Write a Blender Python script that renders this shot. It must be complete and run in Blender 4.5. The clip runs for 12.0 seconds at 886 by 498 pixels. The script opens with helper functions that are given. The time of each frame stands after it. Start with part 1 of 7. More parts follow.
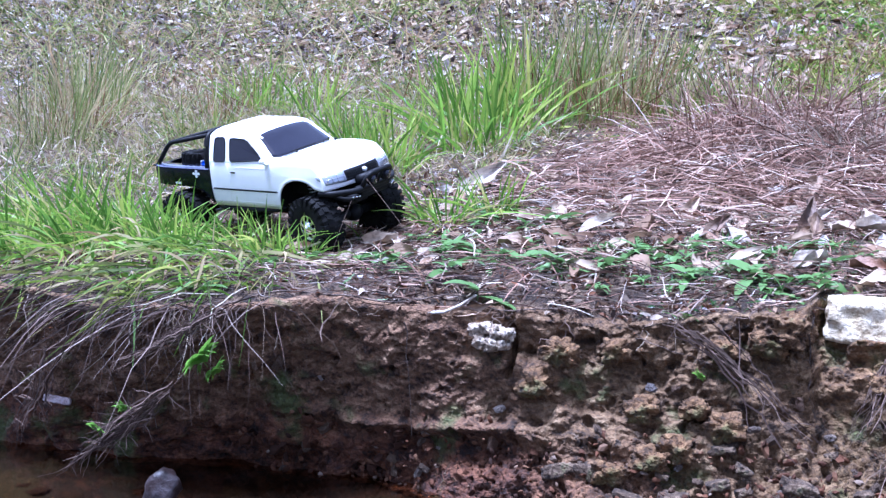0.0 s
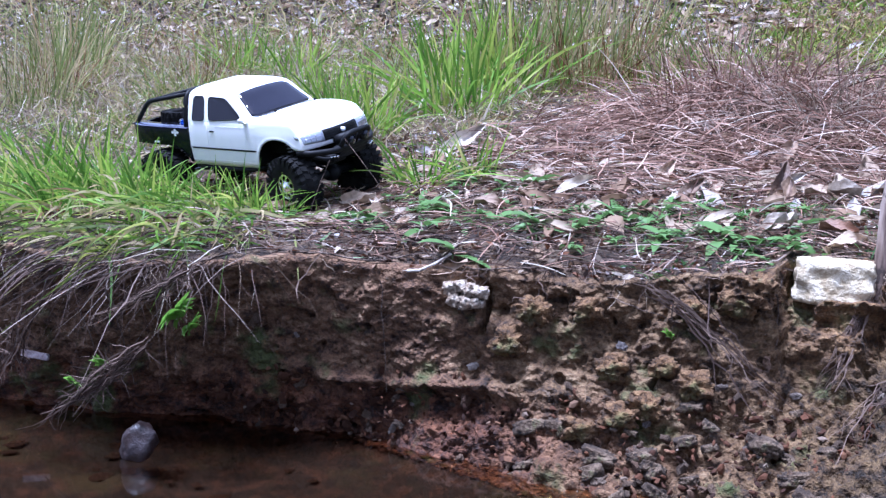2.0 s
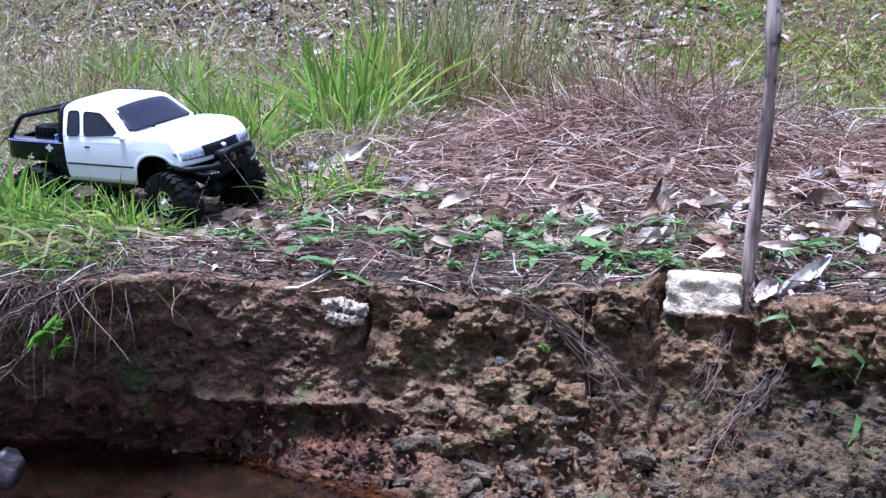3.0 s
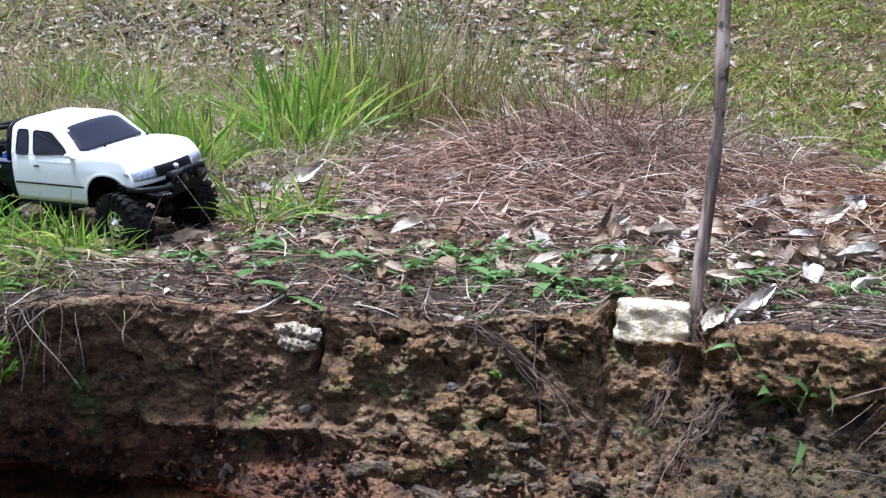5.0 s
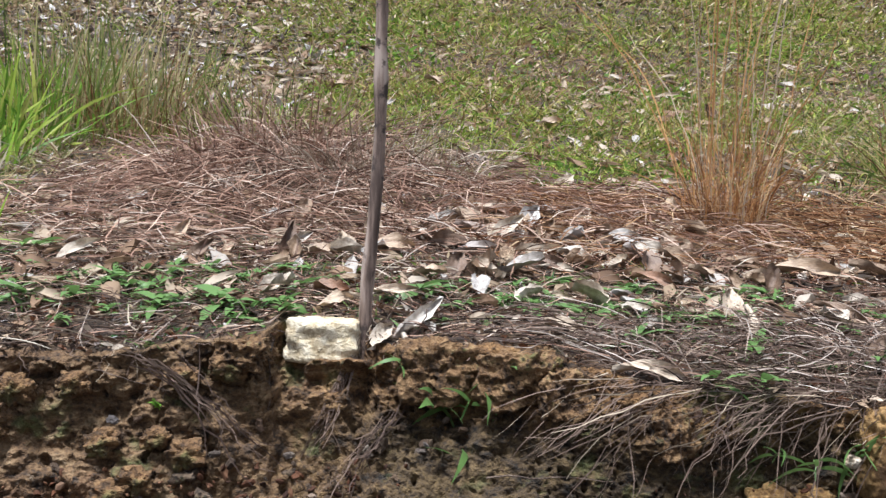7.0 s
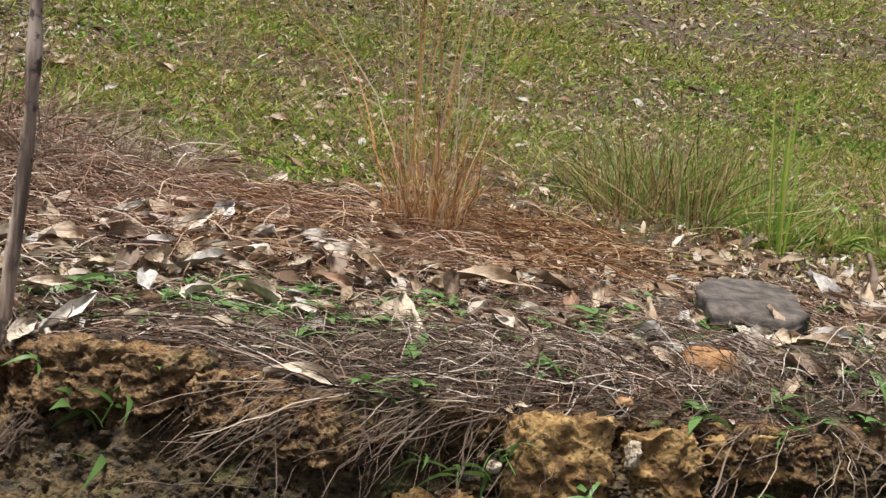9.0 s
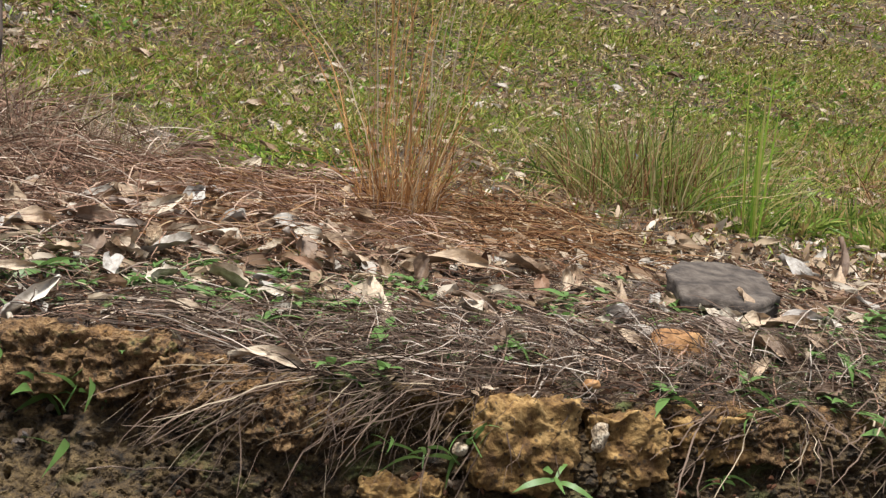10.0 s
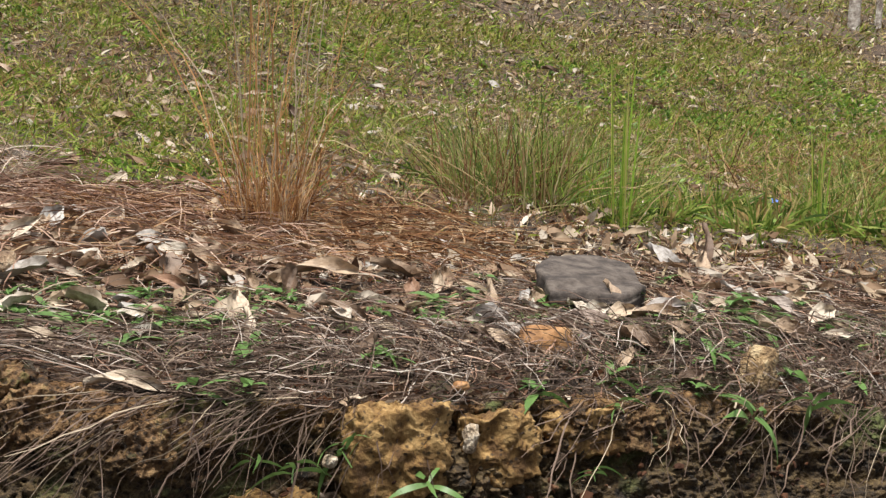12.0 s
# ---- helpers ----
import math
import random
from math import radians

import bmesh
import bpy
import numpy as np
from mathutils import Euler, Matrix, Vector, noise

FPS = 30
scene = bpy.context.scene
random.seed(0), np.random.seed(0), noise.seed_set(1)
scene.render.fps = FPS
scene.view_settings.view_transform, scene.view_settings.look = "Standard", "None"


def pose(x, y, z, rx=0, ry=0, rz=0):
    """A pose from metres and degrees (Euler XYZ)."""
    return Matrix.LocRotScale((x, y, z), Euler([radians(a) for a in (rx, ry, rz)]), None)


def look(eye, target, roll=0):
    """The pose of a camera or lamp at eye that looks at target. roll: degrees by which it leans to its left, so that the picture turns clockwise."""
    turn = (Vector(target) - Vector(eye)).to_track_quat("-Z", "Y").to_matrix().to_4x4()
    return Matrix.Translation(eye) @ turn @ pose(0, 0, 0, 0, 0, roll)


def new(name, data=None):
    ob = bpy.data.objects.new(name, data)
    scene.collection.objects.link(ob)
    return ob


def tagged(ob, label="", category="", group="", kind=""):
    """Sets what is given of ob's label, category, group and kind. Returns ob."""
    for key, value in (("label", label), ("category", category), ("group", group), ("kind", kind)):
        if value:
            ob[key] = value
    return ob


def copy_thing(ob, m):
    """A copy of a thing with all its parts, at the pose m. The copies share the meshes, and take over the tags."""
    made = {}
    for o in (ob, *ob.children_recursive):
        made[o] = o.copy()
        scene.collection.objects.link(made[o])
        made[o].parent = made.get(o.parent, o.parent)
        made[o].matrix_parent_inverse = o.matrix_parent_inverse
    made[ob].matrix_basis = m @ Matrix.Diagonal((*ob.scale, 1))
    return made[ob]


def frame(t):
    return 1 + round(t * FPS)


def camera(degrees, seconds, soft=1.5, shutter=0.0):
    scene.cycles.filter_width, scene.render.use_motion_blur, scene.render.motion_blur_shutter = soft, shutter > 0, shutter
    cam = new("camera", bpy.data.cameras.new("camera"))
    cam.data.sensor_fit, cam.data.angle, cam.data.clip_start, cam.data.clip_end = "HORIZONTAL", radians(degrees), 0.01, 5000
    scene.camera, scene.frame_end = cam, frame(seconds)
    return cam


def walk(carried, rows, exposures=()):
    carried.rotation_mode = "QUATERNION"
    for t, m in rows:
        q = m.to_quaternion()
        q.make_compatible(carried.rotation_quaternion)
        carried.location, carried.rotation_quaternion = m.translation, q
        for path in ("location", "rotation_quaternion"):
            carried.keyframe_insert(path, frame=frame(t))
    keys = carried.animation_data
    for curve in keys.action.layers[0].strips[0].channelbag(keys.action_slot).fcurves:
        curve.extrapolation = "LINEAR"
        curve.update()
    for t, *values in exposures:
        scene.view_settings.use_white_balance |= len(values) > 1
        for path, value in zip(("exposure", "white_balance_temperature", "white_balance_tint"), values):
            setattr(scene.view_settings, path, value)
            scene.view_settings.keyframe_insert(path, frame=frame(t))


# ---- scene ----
cam = camera(45.5, 12.0, soft=1.36, shutter=0.2)
PATH = [
    (0, (-0.0354, -1.5042, 0.1268), (-0.8057, 0.3389, 0.0295), 0.50),
    (0.5, (-0.0185, -1.5205, 0.1070), (-0.7766, 0.3280, 0.0163), -1.39),
    (1, (-0.0190, -1.5125, 0.1176), (-0.7660, 0.3342, -0.0602), -0.01),
    (1.5, (-0.0241, -1.5162, 0.1193), (-0.7807, 0.3274, -0.0493), 0.73),
    (2, (-0.0158, -1.5124, 0.1148), (-0.7589, 0.3377, -0.0425), 1.07),
    (2.5, (0.0073, -1.5012, 0.1214), (-0.6501, 0.3819, -0.0259), 1.25),
    (3, (0.0160, -1.5006, 0.1212), (-0.5552, 0.4117, -0.0094), 0.97),
    (3.2, (0.0188, -1.4974, 0.1201), (-0.5555, 0.4146, -0.0011), 1.49),
    (4.8, (0.0088, -1.5082, 0.1307), (-0.4883, 0.4261, 0.0234), 2.15),
    (5, (0.0103, -1.5114, 0.1388), (-0.4669, 0.4281, 0.0367), 1.72),
    (5.5, (0.0330, -1.5077, 0.1358), (-0.3978, 0.4427, 0.0346), 1.61),
    (6, (0.0719, -1.4837, 0.1443), (-0.1529, 0.5020, 0.0627), 0.71),
    (6.5, (0.0824, -1.4787, 0.1477), (-0.0312, 0.5167, 0.0754), -0.53),
    (7, (0.1139, -1.4715, 0.1473), (0.1135, 0.5274, 0.0795), 0.38),
    (7.5, (0.1320, -1.4709, 0.1512), (0.2119, 0.5266, 0.0909), 1.13),
    (7.7, (0.1410, -1.4694, 0.1528), (0.2648, 0.5264, 0.1183), 3.80),
    (9.3, (0.2736, -1.4416, 0.1429), (0.7296, 0.5050, 0.0866), 2.86),
    (9.5, (0.2788, -1.4450, 0.1413), (0.7296, 0.5026, 0.0829), 3.21),
    (10, (0.2809, -1.4429, 0.1396), (0.7452, 0.5012, 0.0679), 3.06),
    (10.5, (0.2920, -1.4451, 0.1419), (0.8164, 0.4839, 0.0795), 2.44),
    (11, (0.3118, -1.4424, 0.1475), (0.9235, 0.4596, 0.0574), -0.02),
    (11.5, (0.3227, -1.4495, 0.1529), (0.9625, 0.4440, 0.0809), 0.05),
    (12, (0.3253, -1.4486, 0.1519), (0.9796, 0.4400, 0.0824), 0.08),
]
EXPOSURES = [
    (0, 1.50, 4550, 24), (0.3, 1.45, 4600, 24), (0.42, 1.35, 6000, 22), (0.6, 1.3, 5700, 22), (0.8, 1.27, 5000, 23), (1.0, 1.25, 4850, 23), (1.5, 1.25, 4700, 23), (3.2, 1.15, 4700, 22), (4.8, 1.04, 5150, 13), (6, 0.95, 5400, 11),
    (7.7, 0.84, 6050, 8), (9.3, 0.70, 6450, 7), (12, 0.68, 6550, 8),
]
walk(cam, [(t, look(eye, aim, roll)) for t, eye, aim, roll in PATH], EXPOSURES)

# ---- world and sun: overcast sky through trees ----
world = bpy.data.worlds.new("sky")
scene.world = world
world.use_nodes = True
wn = world.node_tree.nodes
sky = wn.new("ShaderNodeTexSky")
sky.sky_type, sky.sun_disc = "NISHITA", False
sky.sun_elevation, sky.sun_rotation = radians(74), radians(214)
sky.air_density, sky.dust_density, sky.ozone_density = 1.0, 4.0, 1.0
tint = wn.new("ShaderNodeMix")
tint.data_type, tint.blend_type = "RGBA", "MIX"
tint.inputs["Factor"].default_value = 0.55
tint.inputs["B"].default_value = (6.5, 6.6, 6.8, 1)
world.node_tree.links.new(sky.outputs[0], tint.inputs["A"])
world.node_tree.links.new(tint.outputs["Result"], wn["Background"].inputs["Color"])
wn["Background"].inputs["Strength"].default_value = 0.076
sun_data = bpy.data.lights.new("sun", "SUN")
sun_data.energy, sun_data.angle, sun_data.color = 4.8, radians(16), (1.0, 0.98, 0.95)
sun = new("sun", sun_data)
sun.matrix_world = look((-0.6, -0.9, 3.8), (0, 0, 0))


# ---- numpy noise ----
def hashed(ix, iy, iz, salt=0):
    n = (ix * 374761393 + iy * 668265263 + iz * 2147483647 + salt * 1274126177) & 0xFFFFFFFF
    n = ((n ^ (n >> 13)) * 1274126177) & 0xFFFFFFFF
    n = ((n ^ (n >> 16)) * 2246822519) & 0xFFFFFFFF
    return ((n ^ (n >> 15)) & 0xFFFFFF) / 0xFFFFFF


def value_noise(p, salt=0):
    """Smooth noise, about -1 to 1, at the rows of p."""
    i = np.floor(p).astype(np.int64)
    f = p - i
    f = f * f * f * (f * (f * 6 - 15) + 10)
    total = 0
    for dx in (0, 1):
        for dy in (0, 1):
            for dz in (0, 1):
                w = (f[:, 0] if dx else 1 - f[:, 0]) * (f[:, 1] if dy else 1 - f[:, 1]) * (f[:, 2] if dz else 1 - f[:, 2])
                total = total + w * hashed(i[:, 0] + dx, i[:, 1] + dy, i[:, 2] + dz, salt)
    return total * 2 - 1


def fractal(p, octaves=4, salt=0):
    total, size = 0, 1.0
    for k in range(octaves):
        total = total + size * value_noise(p * 2.03 ** k + 17.3 * k, salt + k)
        size *= 0.5
    return total


def cells(p, salt=0):
    """Distance to the nearest scattered point, 0 to about 1."""
    i = np.floor(p).astype(np.int64)
    best = np.full(len(p), 9.0)
    for dx in (-1, 0, 1):
        for dy in (-1, 0, 1):
            for dz in (-1, 0, 1):
                j = i + (dx, dy, dz)
                q = j + np.stack([hashed(j[:, 0], j[:, 1], j[:, 2], salt + k) for k in (5, 6, 7)], 1)
                best = np.minimum(best, ((q - p) ** 2).sum(1))
    return np.sqrt(best)


# ---- the lie of the land ----
EDGE_X = [-6, -2.5, -1.4, -1.1, -0.9, -0.75, -0.6, -0.4, -0.2, -0.13, -0.11, 0.005, 0.025, 0.1, 0.25, 0.4, 0.6, 0.75, 0.9, 1.2, 1.6, 2.6, 6]
EDGE_Y = [-0.2, -0.2, -0.24, -0.28, -0.25, -0.16, -0.11, -0.09, -0.06, -0.035, 0.025, 0.025, -0.02, -0.03, -0.09, -0.15, -0.17, -0.16, -0.14, -0.13, -0.14, -0.1, -0.1]
EDGE_DROP = [0, 0, 0, 0.014, 0.005, 0.009, 0.026, 0.037, 0.012, 0.008, 0.005, 0.005, 0.03, 0.022, 0.002, 0.03, 0.032, 0.036, 0.048, 0.06, 0.1, 0.1, 0.1]
WATER = -0.3
# where the toy truck stands
TRUCK_AT, TRUCK_FWD, TRUCK_LEFT = (-1.081, 0.228, 0.0483), (0.984, -0.175, -0.047), (0.180, 0.948, 0.263)


def hill(x, y):
    """Height of the slope before the lip of the bank rounds off."""
    near = np.minimum(y, 3.0)
    return -0.008 - 0.03 * np.clip(x, -5, 5) + 0.19 * near + 0.0165 * near * near + 0.45 * np.maximum(y - 3.0, 0)


def lip(x):
    return np.interp(x, EDGE_X, EDGE_Y)


def ground(x, y):
    """Height of the bank's top, with its bumps."""
    x, y = np.asarray(x, float), np.asarray(y, float)
    e = lip(x)
    k = np.clip(1 - (y - e) / np.where(x > 0.3, 0.16, 0.14), 0, 1.3)
    z = hill(x, y) - np.interp(x, EDGE_X, EDGE_DROP) * k * k
    p = np.stack([np.atleast_1d(x), np.atleast_1d(y), np.zeros(np.size(x))], 1)
    bump = 0.006 * value_noise(p * 4.0, 3) + 0.004 * value_noise(p * 13.0, 4) + 0.06 * value_noise(p * 0.9, 5) * np.clip((p[:, 1] - 1.6) / 1.5, 0, 1)
    heap = 0.07 * np.exp(-((p[:, 0] + 0.2) / 0.3) ** 2 - ((p[:, 1] - 0.95) / 0.22) ** 2)
    heap += 0.02 * np.exp(-((p[:, 0] - 0.4) / 0.3) ** 2 - ((p[:, 1] - 0.75) / 0.15) ** 2)
    heap += 0.03 * np.exp(-((p[:, 0] + 1.1) / 0.25) ** 2 - ((p[:, 1] + 0.1) / 0.12) ** 2)
    heap -= (0.0247 - 0.05 * np.clip(p[:, 0] + 1.06, -0.3, 0.3)) * np.exp(-((p[:, 0] + 1.06) / 0.34) ** 4 - ((p[:, 1] - 0.17) / 0.22) ** 4)
    return z + (bump + heap).reshape(np.shape(z)) if np.ndim(z) else float(z + bump[0] + heap[0])


def under_truck(x, y, room=0.0):
    """True where the truck stands."""
    dx, dy = x - TRUCK_AT[0], y - TRUCK_AT[1]
    return (np.abs(dx * 0.984 - dy * 0.178) < 0.245 + room) & (np.abs(dx * 0.178 + dy * 0.984) < 0.11 + room)


# ---- materials ----
def material(name, rough=0.8, metal=0.0, coat=0.0):
    m = bpy.data.materials.new(name)
    m.use_nodes = True
    b = m.node_tree.nodes["Principled BSDF"]
    b.inputs["Roughness"].default_value, b.inputs["Metallic"].default_value = rough, metal
    b.inputs["Coat Weight"].default_value = coat
    return m, m.node_tree.nodes, m.node_tree.links, b


def texture(n, links, scale, detail=6, rough=0.6, stretch=(1, 1, 1), kind="ShaderNodeTexNoise"):
    c, mp, tex = n.new("ShaderNodeTexCoord"), n.new("ShaderNodeMapping"), n.new(kind)
    mp.inputs["Scale"].default_value = stretch
    tex.inputs["Scale"].default_value = scale
    if kind == "ShaderNodeTexNoise":
        tex.inputs["Detail"].default_value, tex.inputs["Roughness"].default_value = detail, rough
    links.new(c.outputs["Object"], mp.inputs["Vector"])
    links.new(mp.outputs["Vector"], tex.inputs["Vector"])
    return tex.outputs[0]


def ramp(n, links, value, *stops):
    r = n.new("ShaderNodeValToRGB")
    while len(r.color_ramp.elements) < len(stops):
        r.color_ramp.elements.new(0.5)
    for e, (at, colour) in zip(r.color_ramp.elements, stops):
        e.position, e.color = at, (*colour, 1)
    links.new(value, r.inputs[0])
    return r.outputs[0]


def blend(n, links, factor, a, b, how="MIX"):
    m = n.new("ShaderNodeMix")
    m.data_type, m.blend_type = "RGBA", how
    for key, v in (("Factor", factor), ("A", a), ("B", b)):
        if isinstance(v, (int, float)):
            m.inputs[key].default_value = v
        elif isinstance(v, tuple):
            m.inputs[key].default_value = (*v, 1)
        else:
            links.new(v, m.inputs[key])
    return m.outputs["Result"]


def relief(n, links, b, value, strength, distance):
    bump = n.new("ShaderNodeBump")
    bump.inputs["Strength"].default_value, bump.inputs["Distance"].default_value = strength, distance
    links.new(value, bump.inputs["Height"])
    links.new(bump.outputs[0], b.inputs["Normal"])


def stepped(n, links, value, low, high):
    r = n.new("ShaderNodeMapRange")
    r.inputs["From Min"].default_value, r.inputs["From Max"].default_value = low, high
    links.new(value, r.inputs["Value"])
    return r.outputs[0]


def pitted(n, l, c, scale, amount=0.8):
    """Dark spots in patches: the shade inside small pits, put into the colour."""
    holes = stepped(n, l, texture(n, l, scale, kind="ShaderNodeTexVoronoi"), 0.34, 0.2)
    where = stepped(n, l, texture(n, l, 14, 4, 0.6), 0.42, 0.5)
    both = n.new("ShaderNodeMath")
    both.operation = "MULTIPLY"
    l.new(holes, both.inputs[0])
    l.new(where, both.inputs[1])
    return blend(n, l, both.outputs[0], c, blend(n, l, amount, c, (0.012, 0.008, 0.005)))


def earth_material():
    m, n, l, b = material("bank_earth", 0.9)
    big = texture(n, l, 5.0, 8, 0.65)
    mid = texture(n, l, 30.0, 10, 0.78, (1, 1, 1.5))
    fine = texture(n, l, 160.0, 4, 0.7)
    earth = ramp(n, l, mid, (0.39, (0.028, 0.013, 0.006)), (0.47, (0.135, 0.070, 0.034)), (0.54, (0.185, 0.105, 0.053)), (0.64, (0.265, 0.172, 0.098)))
    pos = n.new("ShaderNodeSeparateXYZ")
    l.new(n.new("ShaderNodeTexCoord").outputs["Object"], pos.inputs[0])
    wob = n.new("ShaderNodeMath")
    wob.operation = "MULTIPLY_ADD"
    wob.inputs[1].default_value = 0.35
    l.new(big, wob.inputs[0])
    l.new(pos.outputs["X"], wob.inputs[2])
    ochre = ramp(n, l, mid, (0.39, (0.026, 0.014, 0.005)), (0.48, (0.122, 0.060, 0.020)), (0.61, (0.265, 0.148, 0.056)))
    grey = ramp(n, l, mid, (0.39, (0.025, 0.013, 0.005)), (0.47, (0.108, 0.060, 0.025)), (0.54, (0.165, 0.098, 0.044)), (0.64, (0.275, 0.190, 0.102)))
    c = blend(n, l, stepped(n, l, wob.outputs[0], -0.45, -0.2), earth, grey)
    c = blend(n, l, stepped(n, l, wob.outputs[0], -0.02, 0.25), c, ochre)
    # red gravelly layer low in the bank
    low = n.new("ShaderNodeMath")
    low.operation = "MULTIPLY_ADD"
    low.inputs[1].default_value = 0.16
    l.new(big, low.inputs[0])
    l.new(pos.outputs["Z"], low.inputs[2])
    red = ramp(n, l, mid, (0.39, (0.014, 0.0046, 0.0021)), (0.48, (0.076, 0.0255, 0.0100)), (0.62, (0.19, 0.078, 0.034)))
    redness = stepped(n, l, low.outputs[0], -0.1, -0.16)
    leftness = stepped(n, l, wob.outputs[0], 0.0, -0.35)
    both = n.new("ShaderNodeMath")
    both.operation = "MULTIPLY"
    l.new(redness, both.inputs[0])
    l.new(leftness, both.inputs[1])
    c = blend(n, l, both.outputs[0], c, red)
    # darker brown towards the bottom, below the ochre crust
    deep_brown = ramp(n, l, mid, (0.39, (0.008, 0.005, 0.002)), (0.48, (0.048, 0.028, 0.010)), (0.62, (0.135, 0.088, 0.035)))
    lower_part = n.new("ShaderNodeMath")
    lower_part.operation = "MULTIPLY"
    l.new(stepped(n, l, low.outputs[0], -0.015, -0.075), lower_part.inputs[0])
    l.new(stepped(n, l, wob.outputs[0], 0.02, 0.2), lower_part.inputs[1])
    lower_mask = n.new("ShaderNodeMath")
    lower_mask.operation = "MULTIPLY"
    l.new(lower_part.outputs[0], lower_mask.inputs[0])
    l.new(stepped(n, l, wob.outputs[0], 2.6, 2.3), lower_mask.inputs[1])
    c = blend(n, l, lower_mask.outputs[0], c, deep_brown)
    moss = stepped(n, l, texture(n, l, 9.0, 5, 0.6), 0.56, 0.66)
    c = blend(n, l, moss, c, (0.075, 0.085, 0.022))
    c = blend(n, l, 0.45, c, ramp(n, l, fine, (0.38, (0.25, 0.22, 0.2)), (0.55, (1, 1, 1))), "MULTIPLY")
    # small pits are only painted here, their shade mixed into the earth colour
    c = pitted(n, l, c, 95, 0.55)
    l.new(c, b.inputs["Base Color"])
    relief(n, l, b, texture(n, l, 85.0, 3, 0.6), 1.0, 0.013)
    return m


def soil_material():
    m, n, l, b = material("litter_soil", 0.95)
    c = ramp(n, l, texture(n, l, 38.0, 9, 0.75), (0.38, (0.010, 0.006, 0.003)), (0.47, (0.038, 0.022, 0.012)), (0.54, (0.092, 0.056, 0.030)), (0.64, (0.22, 0.15, 0.09)))
    c = blend(n, l, stepped(n, l, texture(n, l, 5.0, 6, 0.65), 0.55, 0.68), c, (0.05, 0.055, 0.018))
    l.new(c, b.inputs["Base Color"])
    relief(n, l, b, texture(n, l, 70.0, 8, 0.75), 1.0, 0.012)
    return m


def bed_material():
    m, n, l, b = material("creek_bed", 0.8)
    c = ramp(n, l, texture(n, l, 22.0, 8, 0.7), (0.40, (0.003, 0.0015, 0.0008)), (0.5, (0.010, 0.005, 0.0025)), (0.62, (0.038, 0.016, 0.0075)))
    c = blend(n, l, stepped(n, l, texture(n, l, 6.0, 4, 0.6), 0.5, 0.65), c, (0.03, 0.027, 0.008))
    l.new(c, b.inputs["Base Color"])
    relief(n, l, b, texture(n, l, 60.0, 6, 0.7), 0.8, 0.008)
    return m


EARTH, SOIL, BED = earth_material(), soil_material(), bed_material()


# ---- meshes ----
def mesh_of(name, verts, faces, mats, smooth=True, slots=None):
    me = bpy.data.meshes.new(name)
    me.from_pydata(verts if isinstance(verts, list) else verts.tolist(), [], faces if isinstance(faces, list) else faces.tolist())
    for mt in mats if isinstance(mats, (list, tuple)) else [mats]:
        me.materials.append(mt)
    me.polygons.foreach_set("use_smooth", [smooth] * len(me.polygons))
    if slots is not None:
        me.polygons.foreach_set("material_index", slots)
    me.update()
    return me


def part(name, bm, mat, parent=None, label="", smooth=True):
    me = bpy.data.meshes.new(name)
    bmesh.ops.recalc_face_normals(bm, faces=bm.faces)
    bm.to_mesh(me)
    bm.free()
    me.materials.append(mat)
    me.polygons.foreach_set("use_smooth", [smooth] * len(me.polygons))
    ob = new(name, me)
    ob.parent = parent
    return tagged(ob, label)


